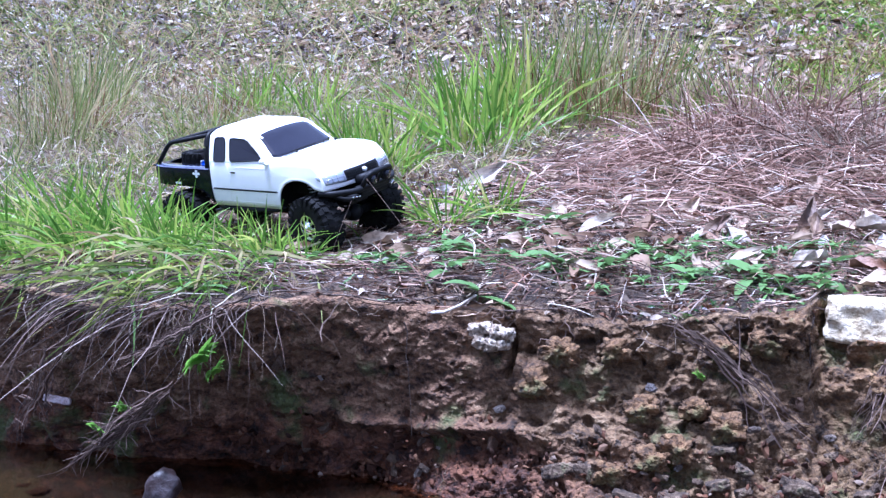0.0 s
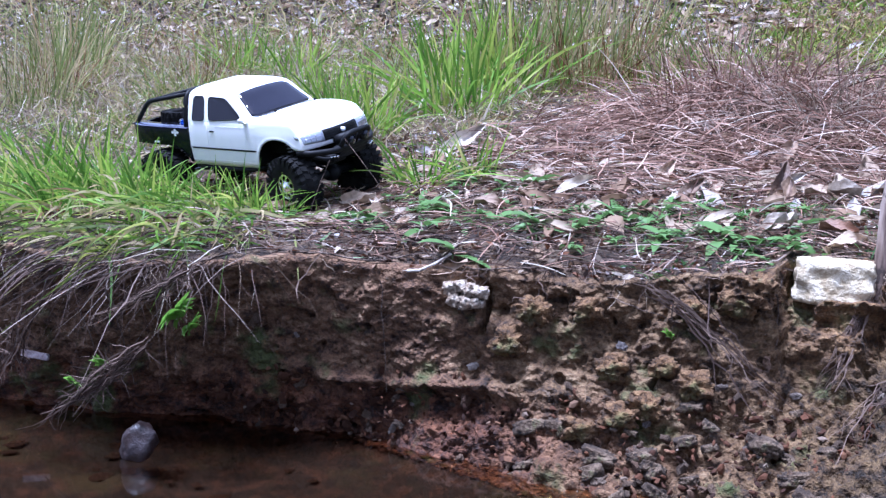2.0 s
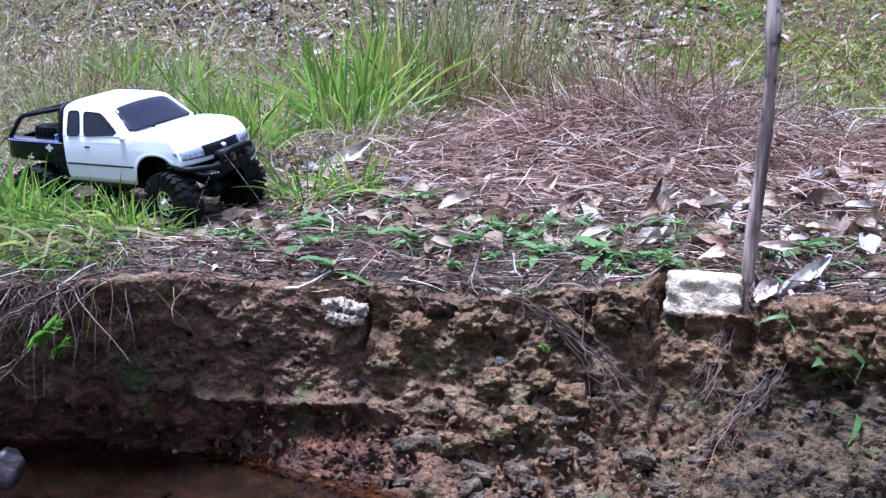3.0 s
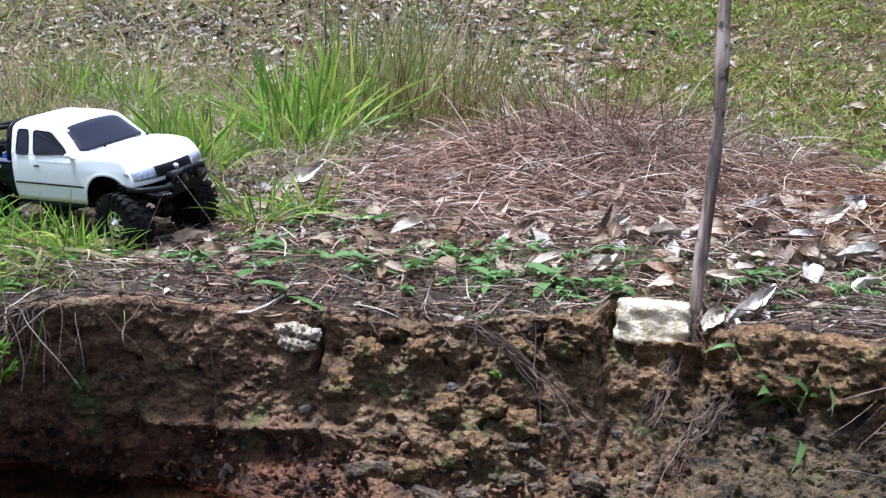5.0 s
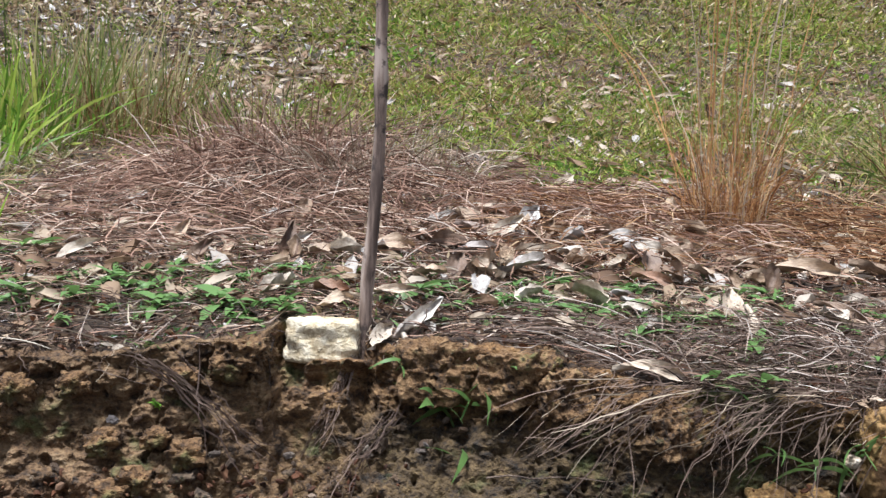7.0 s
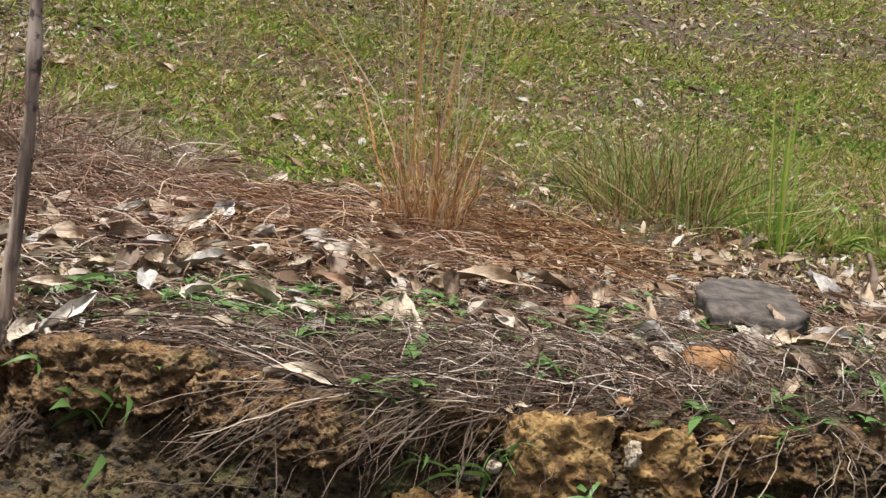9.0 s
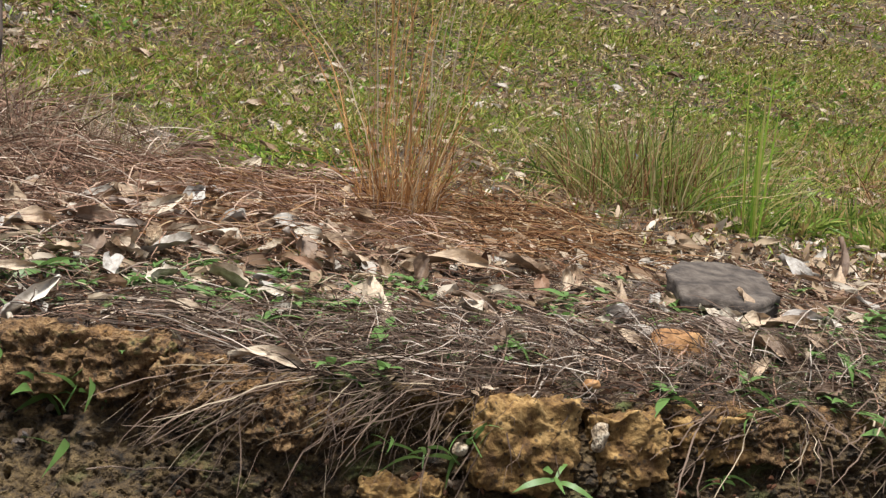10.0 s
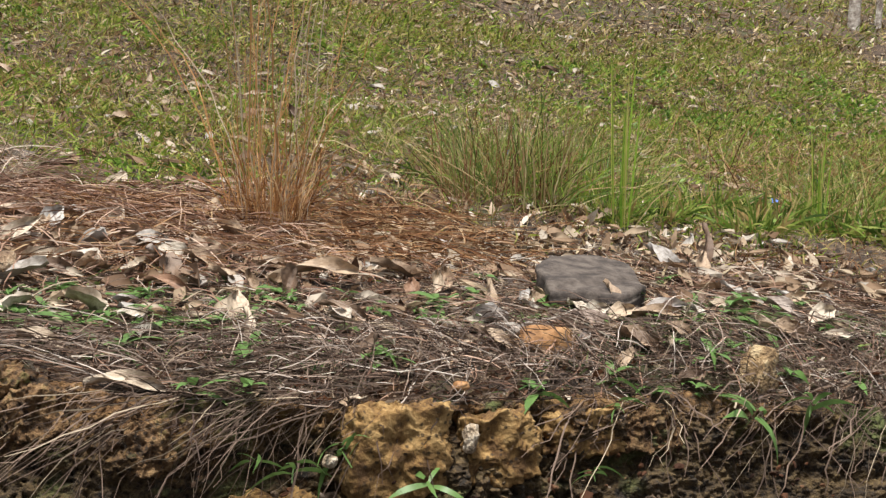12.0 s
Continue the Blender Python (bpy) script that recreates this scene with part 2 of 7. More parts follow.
# ---- ground: one sheet from the hill over the bank and creek bed to the far side ----
def build_ground():
    def spread(a, b, step, grow):
        out = [a]
        while out[-1] < b:
            out.append(out[-1] + step)
            step *= grow
        return out
    xs = [-v for v in spread(1.75, 16, 0.012, 1.12)][::-1][:-1] + list(np.arange(-1.75, -1.05, 0.006)) + list(np.arange(-1.05, 1.5, 0.0026)) + list(np.arange(1.5, 2.1, 0.006)) + spread(2.1, 16, 0.012, 1.12)
    xs = np.array(xs)
    back = np.array([0.0] + spread(0.006, 0.2, 0.007, 1.03) + spread(0.21, 1.2, 0.013, 1.015) + spread(1.23, 16, 0.034, 1.045))[::-1]
    face = np.linspace(0, 1, 165)[1:]
    bed = np.array(spread(0.015, 0.5, 0.012, 1.03) + spread(0.52, 1.6, 0.04, 1.03) + spread(1.65, 14, 0.06, 1.12))
    e = lip(xs)
    rows = []
    for d in back:
        y = e + d
        rows.append(np.stack([xs, y, ground(xs, y)], 1))
    n_back = len(rows)
    top = rows[-1]
    foot = np.interp(xs, [-3, -1.4, -1.1, -0.95, -0.75, -0.6, -0.35, 0, 0.3, 0.5, 0.7, 1.2, 3], [-0.1, -0.12, -0.09, -0.06, -0.06, -0.12, -0.25, -0.28, -0.24, -0.2, -0.22, -0.24, -0.3])
    belly = np.interp(xs, [-3, -1.2, -0.9, -0.6, 0, 0.5, 1, 3], [0.03, 0.06, 0.06, 0.01, 0.0, 0.0, 0.0, 0])
    for s in face:
        y = e + (foot - e) * s ** 2.2 + belly * np.sin(np.pi * s)
        z = top[:, 2] + (-0.345 - top[:, 2]) * s
        rows.append(np.stack([xs, y, z], 1))
    n_face = len(rows)
    for d in bed:
        y = foot - d
        over = np.clip(d - 1.75, 0, 0.5)
        rows.append(np.stack([xs, y, np.full(len(xs), -0.345) - 0.06 * min(1, d / 0.15) + 1.1 * over ** 1.1], 1))
    v = np.concatenate(rows)
    w, k = len(xs), len(rows)
    row = np.repeat(np.arange(k), w)
    on_face = np.clip((row - n_back + 9) / 20, 0, 1) * np.clip((n_face + 8 - row) / 10, 0, 1)
    near = (row > n_back - 11) & (row < n_face + 12)
    p = v[near]
    # outward direction of the bare face, from its profile
    grid = v.reshape(k, w, 3)
    run = np.gradient(grid, axis=0)
    out = np.stack([np.zeros((k, w)), run[:, :, 2], -run[:, :, 1]], 2)
    out /= np.linalg.norm(out, axis=2, keepdims=True) + 1e-9
    out = out.reshape(-1, 3)[near]
    warp = p + 0.010 * np.stack([fractal(p * 28, 2, 81), fractal(p * 28, 2, 82), fractal(p * 28, 2, 83)], 1)
    twist = p + 0.006 * np.stack([fractal(p * 70, 2, 84), fractal(p * 70, 2, 85), fractal(p * 70, 2, 86)], 1)
    calm = np.interp(p[:, 0], [-1.0, -0.5, -0.28], [0.5, 0.55, 1.0])
    strength = calm * (0.5 + 0.5 * np.clip(fractal(p * 5, 2, 12) + 0.6, 0, 1.4))
    push = 0.020 * fractal(p * (6, 6, 9), 3, 11) + 0.008 * fractal(p * 34, 4, 21)
    push = push + strength * (0.018 * (0.5 - cells(warp * (13, 13, 17), 1)) + 0.015 * (0.5 - cells(warp * (37, 37, 44), 2)) + 0.014 * (0.5 - cells(twist * (82, 82, 100), 3)) + 0.006 * (0.5 - cells(p * 170, 4)))
    push = push + 0.005 * value_noise(p * (6, 6, 45), 31) + 0.009 * value_noise(p * (30, 30, 7), 32)
    holed = np.clip(fractal(p * 8, 2, 14) + 0.5, 0, 1)
    push = push - 0.017 * np.clip((0.26 - cells(warp * 26, 9)) * 6, 0, 1) - 0.011 * holed * np.clip((0.27 - cells(twist * 62, 10)) * 7, 0, 1) - 0.008 * holed * np.clip((0.3 - cells(p * 120, 13)) * 7, 0, 1)
    # a shelf above the red layer, and two upright cracks
    push = push + 0.022 * np.exp(-((p[:, 2] + 0.2 + 0.012 * value_noise(p * 9, 15)) / 0.012) ** 2) * np.clip((-0.35 - p[:, 0]) / 0.15, 0, 1) * np.clip((p[:, 0] + 0.85) / 0.1, 0, 1)
    push = push - 0.05 * np.exp(-((p[:, 0] - 0.815 - 0.1 * (p[:, 2] + 0.15) - 0.004 * value_noise(p * 40)) / 0.006) ** 2) * (p[:, 2] < -0.1)
    push = push - 0.03 * np.exp(-((p[:, 0] + 0.52 - 0.005 * value_noise(p * 30)) / 0.007) ** 2) * (p[:, 2] > -0.13)
    # earth stands proud again under the block in the lip
    push = push + 0.034 * np.clip((-0.056 - p[:, 2]) / 0.01, 0, 1) * np.clip((-0.2 - p[:, 2]) / -0.1, 0, 1) * np.clip((p[:, 0] + 0.135) / 0.03, 0, 1) * np.clip((0.03 - p[:, 0]) / 0.03, 0, 1)
    v[near] += out * (push * on_face[near])[:, None]
    v[near, 0] += 0.004 * fractal(p * 40, 2, 43) * on_face[near]
    bumpy = row >= n_face
    v[bumpy, 2] += 0.012 * fractal(v[bumpy] * 9, 3, 51) + 0.010 * (0.5 - cells(v[bumpy] * 20, 52))
    loose = row < n_back
    v[loose, 2] += (0.003 * fractal(v[loose] * 45, 2, 61)) * np.clip((4 - v[loose, 1]) / 2, 0, 1)
    i = (np.arange(k - 1)[:, None] * w + np.arange(w - 1)[None, :]).ravel()
    faces = np.stack([i, i + w, i + w + 1, i + 1], 1)
    r = i // w
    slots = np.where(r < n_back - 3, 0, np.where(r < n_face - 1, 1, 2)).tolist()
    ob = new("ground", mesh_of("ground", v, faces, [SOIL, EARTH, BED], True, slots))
    tagged(ob, "eroded earth creek bank with leaf-littered grassy slope above", "ground", kind="structure")


build_ground()


def water_material():
    m, n, l, b = material("creek_water", 0.04)
    b.inputs["Base Color"].default_value = (0.22, 0.105, 0.045, 1)
    b.inputs["Transmission Weight"].default_value, b.inputs["IOR"].default_value = 1.0, 1.33
    b.inputs["Specular IOR Level"].default_value = 0.3
    relief(n, l, b, texture(n, l, 9.0, 2, 0.5), 0.06, 0.01)
    return m


def build_water():
    xs, ys = np.linspace(-6.2, 5.8, 80), np.linspace(-2.2, 0.3, 40)
    v = [(x, y, WATER) for y in ys for x in xs]
    f = [(r * 80 + c, r * 80 + c + 1, r * 80 + c + 81, r * 80 + c + 80) for r in range(39) for c in range(79)]
    ob = new("water", mesh_of("water", v, f, water_material()))
    tagged(ob, "shallow clear brown creek water below the bank", "water", kind="structure")
    ob.visible_shadow = False


build_water()


# ---- stake ----
def build_stake():
    m, n, l, b = material("weathered_wood", 0.85)
    c = ramp(n, l, texture(n, l, 60, 6, 0.6, (1, 1, 0.12)), (0.4, (0.075, 0.048, 0.036)), (0.5, (0.20, 0.14, 0.108)), (0.62, (0.36, 0.28, 0.23)))
    l.new(c, b.inputs["Base Color"])
    c = blend(n, l, stepped(n, l, texture(n, l, 40, 4, 0.6), 0.55, 0.62), c, (0.045, 0.03, 0.024))
    l.new(c, b.inputs["Base Color"])
    relief(n, l, b, texture(n, l, 90, 5, 0.6, (1, 1, 0.15)), 0.6, 0.003)
    bm = bmesh.new()
    rings = []
    for k in range(60):
        s = k / 59
        z = -0.06 + s * 1.3
        cx = 0.004 + 0.062 * max(z, 0) + 0.006 * math.sin(z * 9) * min(1, max(z, 0) * 4)
        cy = 0.012 + 0.004 * math.sin(z * 7 + 1)
        r = 0.0092 - 0.0018 * s + 0.0012 * max(0, math.sin(z * 23)) ** 6 + 0.0015 * noise.noise(Vector((3, 0, z * 14)))
        ring = [bm.verts.new((cx + r * math.cos(a) * (1 + 0.1 * noise.noise(Vector((a, z * 20, 1)))), cy + r * math.sin(a), z)) for a in (2 * math.pi * j / 12 for j in range(12))]
        rings.append(ring)
    for a, c2 in zip(rings, rings[1:]):
        for j in range(12):
            bm.faces.new((a[j], a[(j + 1) % 12], c2[(j + 1) % 12], c2[j]))
    bm.faces.new(rings[-1])
    tagged(part("stake", bm, m), "thin weathered grey-brown wooden stake standing in the bank", "stake")


build_stake()


# ---- plants and litter ----
def island_material(name, stops, rough=0.7, trans=0.0, streak=True):
    """Colour varied piece by piece."""
    m, n, l, b = material(name, rough)
    g = n.new("ShaderNodeNewGeometry")
    c = ramp(n, l, g.outputs["Random Per Island"], *stops)
    if streak:
        c = blend(n, l, 0.5, c, ramp(n, l, texture(n, l, 45, 4, 0.6), (0.3, (0.45, 0.45, 0.45)), (0.7, (1, 1, 1))), "MULTIPLY")
    l.new(c, b.inputs["Base Color"])
    b.inputs["Specular IOR Level"].default_value = 0.25
    if trans:
        mixer, tr, out = n.new("ShaderNodeMixShader"), n.new("ShaderNodeBsdfTranslucent"), n["Material Output"]
        mixer.inputs[0].default_value = trans
        l.new(c, tr.inputs["Color"])
        l.new(b.outputs[0], mixer.inputs[1])
        l.new(tr.outputs[0], mixer.inputs[2])
        l.new(mixer.outputs[0], out.inputs["Surface"])
    return m


GREEN = island_material("green_blades", ((0, (0.08, 0.17, 0.02)), (0.35, (0.19, 0.34, 0.04)), (0.65, (0.33, 0.48, 0.065)), (0.85, (0.46, 0.49, 0.1)), (1, (0.5, 0.42, 0.18))), 0.5, 0.45)
OLIVE = island_material("olive_blades", ((0, (0.09, 0.12, 0.03)), (0.3, (0.19, 0.25, 0.06)), (0.55, (0.36, 0.37, 0.12)), (0.8, (0.56, 0.46, 0.25)), (1, (0.40, 0.26, 0.13))), 0.6, 0.4)
STRAW = island_material("straw", ((0, (0.06, 0.029, 0.020)), (0.3, (0.20, 0.108, 0.073)), (0.65, (0.40, 0.24, 0.165)), (0.9, (0.52, 0.37, 0.275)), (1, (0.64, 0.53, 0.44))), 0.75, 0.1)
PALESTRAW = island_material("pale_straw", ((0, (0.12, 0.08, 0.05)), (0.35, (0.30, 0.22, 0.15)), (0.7, (0.52, 0.42, 0.30)), (1, (0.72, 0.64, 0.52))), 0.75, 0.2)
RUST = island_material("rust_straw", ((0, (0.08, 0.030, 0.012)), (0.4, (0.20, 0.088, 0.037)), (0.75, (0.33, 0.17, 0.075)), (1, (0.50, 0.35, 0.20))), 0.75, 0.15)
GREYSTRAW = island_material("grey_straw", ((0, (0.048, 0.028, 0.019)), (0.4, (0.112, 0.072, 0.052)), (0.7, (0.225, 0.158, 0.12)), (0.9, (0.38, 0.295, 0.24)), (1, (0.60, 0.52, 0.45))), 0.8, 0.05)
# brown dead stems, toned down further to carry shade under the overhang
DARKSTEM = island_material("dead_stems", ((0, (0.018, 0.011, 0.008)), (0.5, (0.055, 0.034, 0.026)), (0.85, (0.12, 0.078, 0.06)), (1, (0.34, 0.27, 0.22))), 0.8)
COVER = island_material("hill_cover", ((0, (0.05, 0.06, 0.012)), (0.2, (0.13, 0.19, 0.022)), (0.45, (0.24, 0.34, 0.04)), (0.65, (0.39, 0.40, 0.075)), (0.8, (0.47, 0.36, 0.15)), (0.91, (0.26, 0.14, 0.055)), (1, (0.55, 0.45, 0.27))), 0.65, 0.3)
DRYCOVER = island_material("dry_cover", ((0, (0.035, 0.018, 0.011)), (0.2, (0.11, 0.058, 0.034)), (0.35, (0.19, 0.075, 0.034)), (0.5, (0.15, 0.10, 0.065)), (0.68, (0.30, 0.18, 0.10)), (0.86, (0.46, 0.34, 0.23)), (1, (0.62, 0.54, 0.44))), 0.75, 0.15)
HILLDRY = island_material("hill_litter", ((0, (0.06, 0.04, 0.018)), (0.35, (0.20, 0.138, 0.062)), (0.65, (0.39, 0.28, 0.145)), (0.88, (0.57, 0.45, 0.29)), (1, (0.68, 0.60, 0.47))), 0.75, 0.2)
CLUMP = island_material("clump_stems", ((0, (0.16, 0.062, 0.021)), (0.4, (0.38, 0.172, 0.062)), (0.75, (0.57, 0.32, 0.13)), (1, (0.70, 0.52, 0.30))), 0.75, 0.3)
LEAFBIT = island_material("leaf_bits", ((0, (0.10, 0.05, 0.03)), (0.35, (0.26, 0.165, 0.10)), (0.7, (0.42, 0.31, 0.21)), (1, (0.56, 0.49, 0.41))), 0.6)
MEADOW = island_material("meadow_blades", ((0, (0.05, 0.09, 0.015)), (0.4, (0.16, 0.26, 0.04)), (0.62, (0.30, 0.37, 0.07)), (0.8, (0.5, 0.41, 0.17)), (1, (0.40, 0.26, 0.10))), 0.55, 0.35)
WEED = island_material("weed_leaf", ((0, (0.045, 0.11, 0.035)), (0.5, (0.115, 0.21, 0.06)), (0.85, (0.21, 0.33, 0.09)), (1, (0.34, 0.42, 0.13))), 0.4, 0.3)
SPROUT = island_material("sprout_leaf", ((0, (0.06, 0.12, 0.02)), (0.4, (0.14, 0.25, 0.035)), (0.75, (0.25, 0.38, 0.055)), (1, (0.42, 0.46, 0.10))), 0.5, 0.35)
GREYLEAF = island_material("grey_leaf_litter", ((0, (0.05, 0.036, 0.032)), (0.3, (0.15, 0.115, 0.10)), (0.6, (0.30, 0.25, 0.225)), (0.85, (0.46, 0.41, 0.385)), (1, (0.64, 0.60, 0.57))), 0.7, 0.1)

FERN = island_material("fern_leaf", ((0, (0.10, 0.23, 0.025)), (0.5, (0.18, 0.36, 0.045)), (1, (0.30, 0.46, 0.08))), 0.45, 0.4)

rng = np.random.default_rng(7)


def strips(name, pts, width, mat, turn=None, taper=0.15):
    """A mesh of ribbons: pts (N, K, 3) are their centre lines, width (N,) their widths."""
    n, k, _ = pts.shape
    d = np.gradient(pts, axis=1)
    d /= np.linalg.norm(d, axis=2, keepdims=True) + 1e-9
    if turn is None:
        turn = rng.normal(size=(n, 3)) * (1, 1, 0.5)
    side = np.cross(d, turn[:, None, :])
    side /= np.linalg.norm(side, axis=2, keepdims=True) + 1e-9
    s = np.linspace(0, 1, k)
    shape = np.minimum(1, 0.55 + 1.8 * s) * np.minimum(1, (1 - s) * 2.2 + taper)
    off = side * (0.5 * width[:, None] * shape[None])[:, :, None]
    v = np.stack([pts - off, pts + off], 2).reshape(-1, 3)
    base = (np.arange(n)[:, None] * k + np.arange(k - 1)[None]).ravel() * 2
    f = np.stack([base, base + 1, base + 3, base + 2], 1).ravel()
    me = bpy.data.meshes.new(name)
    q = len(base)
    me.vertices.add(len(v)), me.loops.add(len(f)), me.polygons.add(q)
    me.vertices.foreach_set("co", v.astype(np.float32).ravel())
    me.loops.foreach_set("vertex_index", f.astype(np.int32))
    me.polygons.foreach_set("loop_start", np.arange(0, q * 4, 4, dtype=np.int32))
    me.polygons.foreach_set("loop_total", np.full(q, 4, dtype=np.int32))
    me.polygons.foreach_set("use_smooth", np.ones(q, dtype=bool))
    me.materials.append(mat)
    me.update(calc_edges=True)
    return me


def arcs(root, way, length, bend, k=6, wob=0.0):
    """Centre lines that leave root along way and bend by the vectors bend (per length squared)."""
    s = np.linspace(0, 1, k)[None, :, None]
    p = root[:, None] + way[:, None] * (length[:, None, None] * s) + bend[:, None] * (length[:, None, None] * s * s)
    if wob:
        p += np.cumsum(rng.normal(size=p.shape), 1) * wob * s
    return p


def unit(v):
    return v / (np.linalg.norm(v, axis=-1, keepdims=True) + 1e-9)


def tuft_mesh(name, count, height, spread, width, mat, base=0.03, droop=0.5, drift=(0, 0, 0), k=6, wob=0.0):
    a = rng.uniform(0, 2 * np.pi, count)
    r = base * np.sqrt(rng.uniform(0, 1, count))
    root = np.stack([r * np.cos(a), r * np.sin(a), np.full(count, -0.01)], 1)
    tilt = np.abs(rng.normal(0, spread, count))
    b = a + rng.normal(0, 0.7, count)
    way = unit(np.stack([np.sin(tilt) * np.cos(b), np.sin(tilt) * np.sin(b), np.cos(tilt)], 1) + np.array(drift))
    length = height * rng.uniform(0.2, 1.0, count)
    bend = np.stack([np.cos(b), np.sin(b), -np.ones(count)], 1) * (droop * rng.uniform(0.2, 1, count) * (0.3 + tilt))[:, None]
    return strips(name, arcs(root, way, length, bend, k, wob), width * rng.uniform(0.6, 1.2, count), mat)


def plant_at(name, me, x, y, label, category, group="", dz=0.0, turn=0.0, size=1.0):
    ob = new(name, me)
    ob.matrix_world = pose(x, y, ground(x, y) + dz, 0, 0, turn) @ Matrix.Scale(size, 4)
    return tagged(ob, label, category, group)


def build_tufts():
    bright = [tuft_mesh("grass_blades", 110, 0.24, 0.42, 0.0055, GREEN, 0.09, 0.45) for _ in range(2)]
    tall = [tuft_mesh("grass_blades", 170, 0.5, 0.30, 0.0042, OLIVE, 0.16, 0.25, (0.05, 0, 0)) for _ in range(2)]
    fine = [tuft_mesh("grass_blades", 110, 0.3, 0.45, 0.003, MEADOW, 0.13, 0.5) for _ in range(3)]
    for x, y, s, turn in ((-1.14, 0.76, 0.95, 0), (-1.24, 0.82, 0.8, 60), (-1.03, 1.1, 1.4, 80), (-0.97, 1.42, 1.5, 200), 
                          (-1.12, 1.25, 1.4, 44), (-2.05, 1.65, 1.0, 120), (-1.75, 1.5, 0.9, 30), (-1.45, 1.15, 0.8, 300)):
        plant_at("grass_tuft", bright[int(turn) % 2 if turn % 4 else 0], x, y, "bright green upright grass tuft on the slope", "grass", "grass tufts on the slope", turn=turn, size=s)
    droop = [tuft_mesh("grass_blades", 75, 0.2, 0.7, 0.0056, GREEN, 0.06, 0.6, (-0.1, -0.25, 0), 8) for _ in range(3)]
    for i, (x, y, s) in enumerate(((-1.01, 0.02, 0.66), (-1.07, 0.03, 0.66), (-1.13, 0.04, 0.7), (-1.2, 0.055, 0.82), (-1.27, 0.07, 0.98), (-1.33, 0.09, 1.05), (-1.4, 0.1, 1.0), (-1.22, -0.03, 0.85), (-1.33, 0.0, 0.9), (-1.46, 0.05, 0.95), (-1.12, -0.06, 0.7), (-1.55, 0.15, 0.95), (-1.5, -0.06, 0.8), (-1.42, -0.1, 0.8), (-1.28, -0.1, 0.75), (-0.97, -0.02, 0.6), (-0.93, 0.02, 0.5), (-0.8, 0.33, 0.75), (-0.72, 0.4, 0.7))):
        plant_at("drooping_grass_tuft", droop[i % 3], x, y, "yellow-green grass tuft drooping over the bank's edge", "grass", "drooping grass tufts", turn=(i * 53) % 70 - 35, size=s)
    for x, y, s, turn in ((-0.95, 1.5, 1.0, 0), (-0.82, 1.62, 0.95, 130), (-1.1, 1.72, 0.9, 60), (-0.72, 1.8, 0.8, 250), (-2.3, 0.95, 0.7, 20), (-2.55, 1.35, 0.8, 100), (-2.75, 1.6, 0.8, 310)):
        plant_at("tall_grass", tall[int(turn / 10) % 2], x, y, "tall olive and straw-coloured grass clump on the slope", "grass", "tall grass clumps", turn=turn, size=s)
    for x, y, s, turn in ((1.35, 1.15, 1.0, 0), (1.48, 1.25, 1.1, 90), (1.62, 1.22, 1.0, 40), (1.3, 1.35, 0.9, 250), (1.72, 1.05, 0.8, 170), (2.3, 0.95, 0.8, 0), (2.5, 1.05, 0.8, 70),
                          (-1.9, 1.1, 0.8, 20), (-1.6, 0.85, 0.7, 140), (-2.0, 0.45, 0.7, 220), (-1.65, 0.4, 0.6, 330), (-2.6, 0.6, 0.8, 15), (-1.75, 0.15, 0.5, 75), (-0.6, 1.65, 0.9, 45), (-0.45, 1.8, 0.8, 155), (-1.35, 1.6, 0.8, 10), (-1.6, 1.9, 0.8, 88)):
        plant_at("fine_grass_tuft", fine[int(turn / 10) % 3], x, y, "thin-bladed olive grass tuft half dried", "grass", "thin grass tufts", turn=turn, size=s)
    reed = tuft_mesh("reed_blades", 14, 0.46, 0.05, 0.006, GREEN, 0.022, 0.08)
    for x, y, s in ((1.555, 0.8, 1.0), (2.18, 0.87, 0.7), (2.42, 0.8, 0.6)):
        plant_at("upright_grass", reed, x, y, "slender upright yellow-green grass stems", "grass", "upright grass stems", size=s)
    rusty = tuft_mesh("rust_blades", 120, 0.34, 0.4, 0.0024, RUST, 0.12, 0.35, k=8, wob=0.003)
    for x, y, s in ((1.3, 1.06, 1.0), (1.46, 1.1, 1.05), (1.62, 1.16, 0.85), (-0.78, 1.5, 1.2), (-1.02, 1.62, 1.1), (-2.35, 1.1, 0.9), (-2.0, 1.35, 0.8)):
        plant_at("dry_grass_tuft", rusty, x, y, "loose rust-brown dry grass tuft among the green", "grass", "rust-brown grass tufts", turn=x * 400 % 360, size=s)
    fan = tuft_mesh("grass_blades", 105, 0.4, 0.5, 0.0034, OLIVE, 0.08, 0.35, k=8)
    lush = tuft_mesh("grass_blades", 95, 0.36, 0.55, 0.004, GREEN, 0.09, 0.45, k=8)
    for x, y, s in ((1.42, 1.0, 0.95), (1.55, 1.08, 0.8), (1.3, 1.12, 0.75), (1.78, 1.3, 0.7), (1.62, 0.98, 0.7)):
        plant_at("spreading_grass_tuft", lush if y < 1.1 and x > 1.5 else fan, x, y, "olive grass tuft spreading like a fan", "grass", "spreading grass tufts", turn=x * 700 % 360, size=s)
    bush = tuft_mesh("bush_blades", 190, 0.13, 0.6, 0.009, MEADOW, 0.12, 0.5)
    for x, y, s, turn in ((2.36, 0.78, 1.0, 0), (2.6, 0.9, 1.1, 90), (1.75, 0.95, 0.7, 30), (1.95, 0.85, 0.8, 60), (2.1, 0.98, 0.9, 200), (2.25, 0.9, 0.8, 140), (2.0, 1.1, 0.8, 310), (2.45, 0.75, 0.9, 250), (1.85, 1.05, 0.7, 100), (2.7, 1.05, 1.0, 20), (1.6, 0.9, 0.6, 280), (2.3, 1.1, 0.9, 75)):
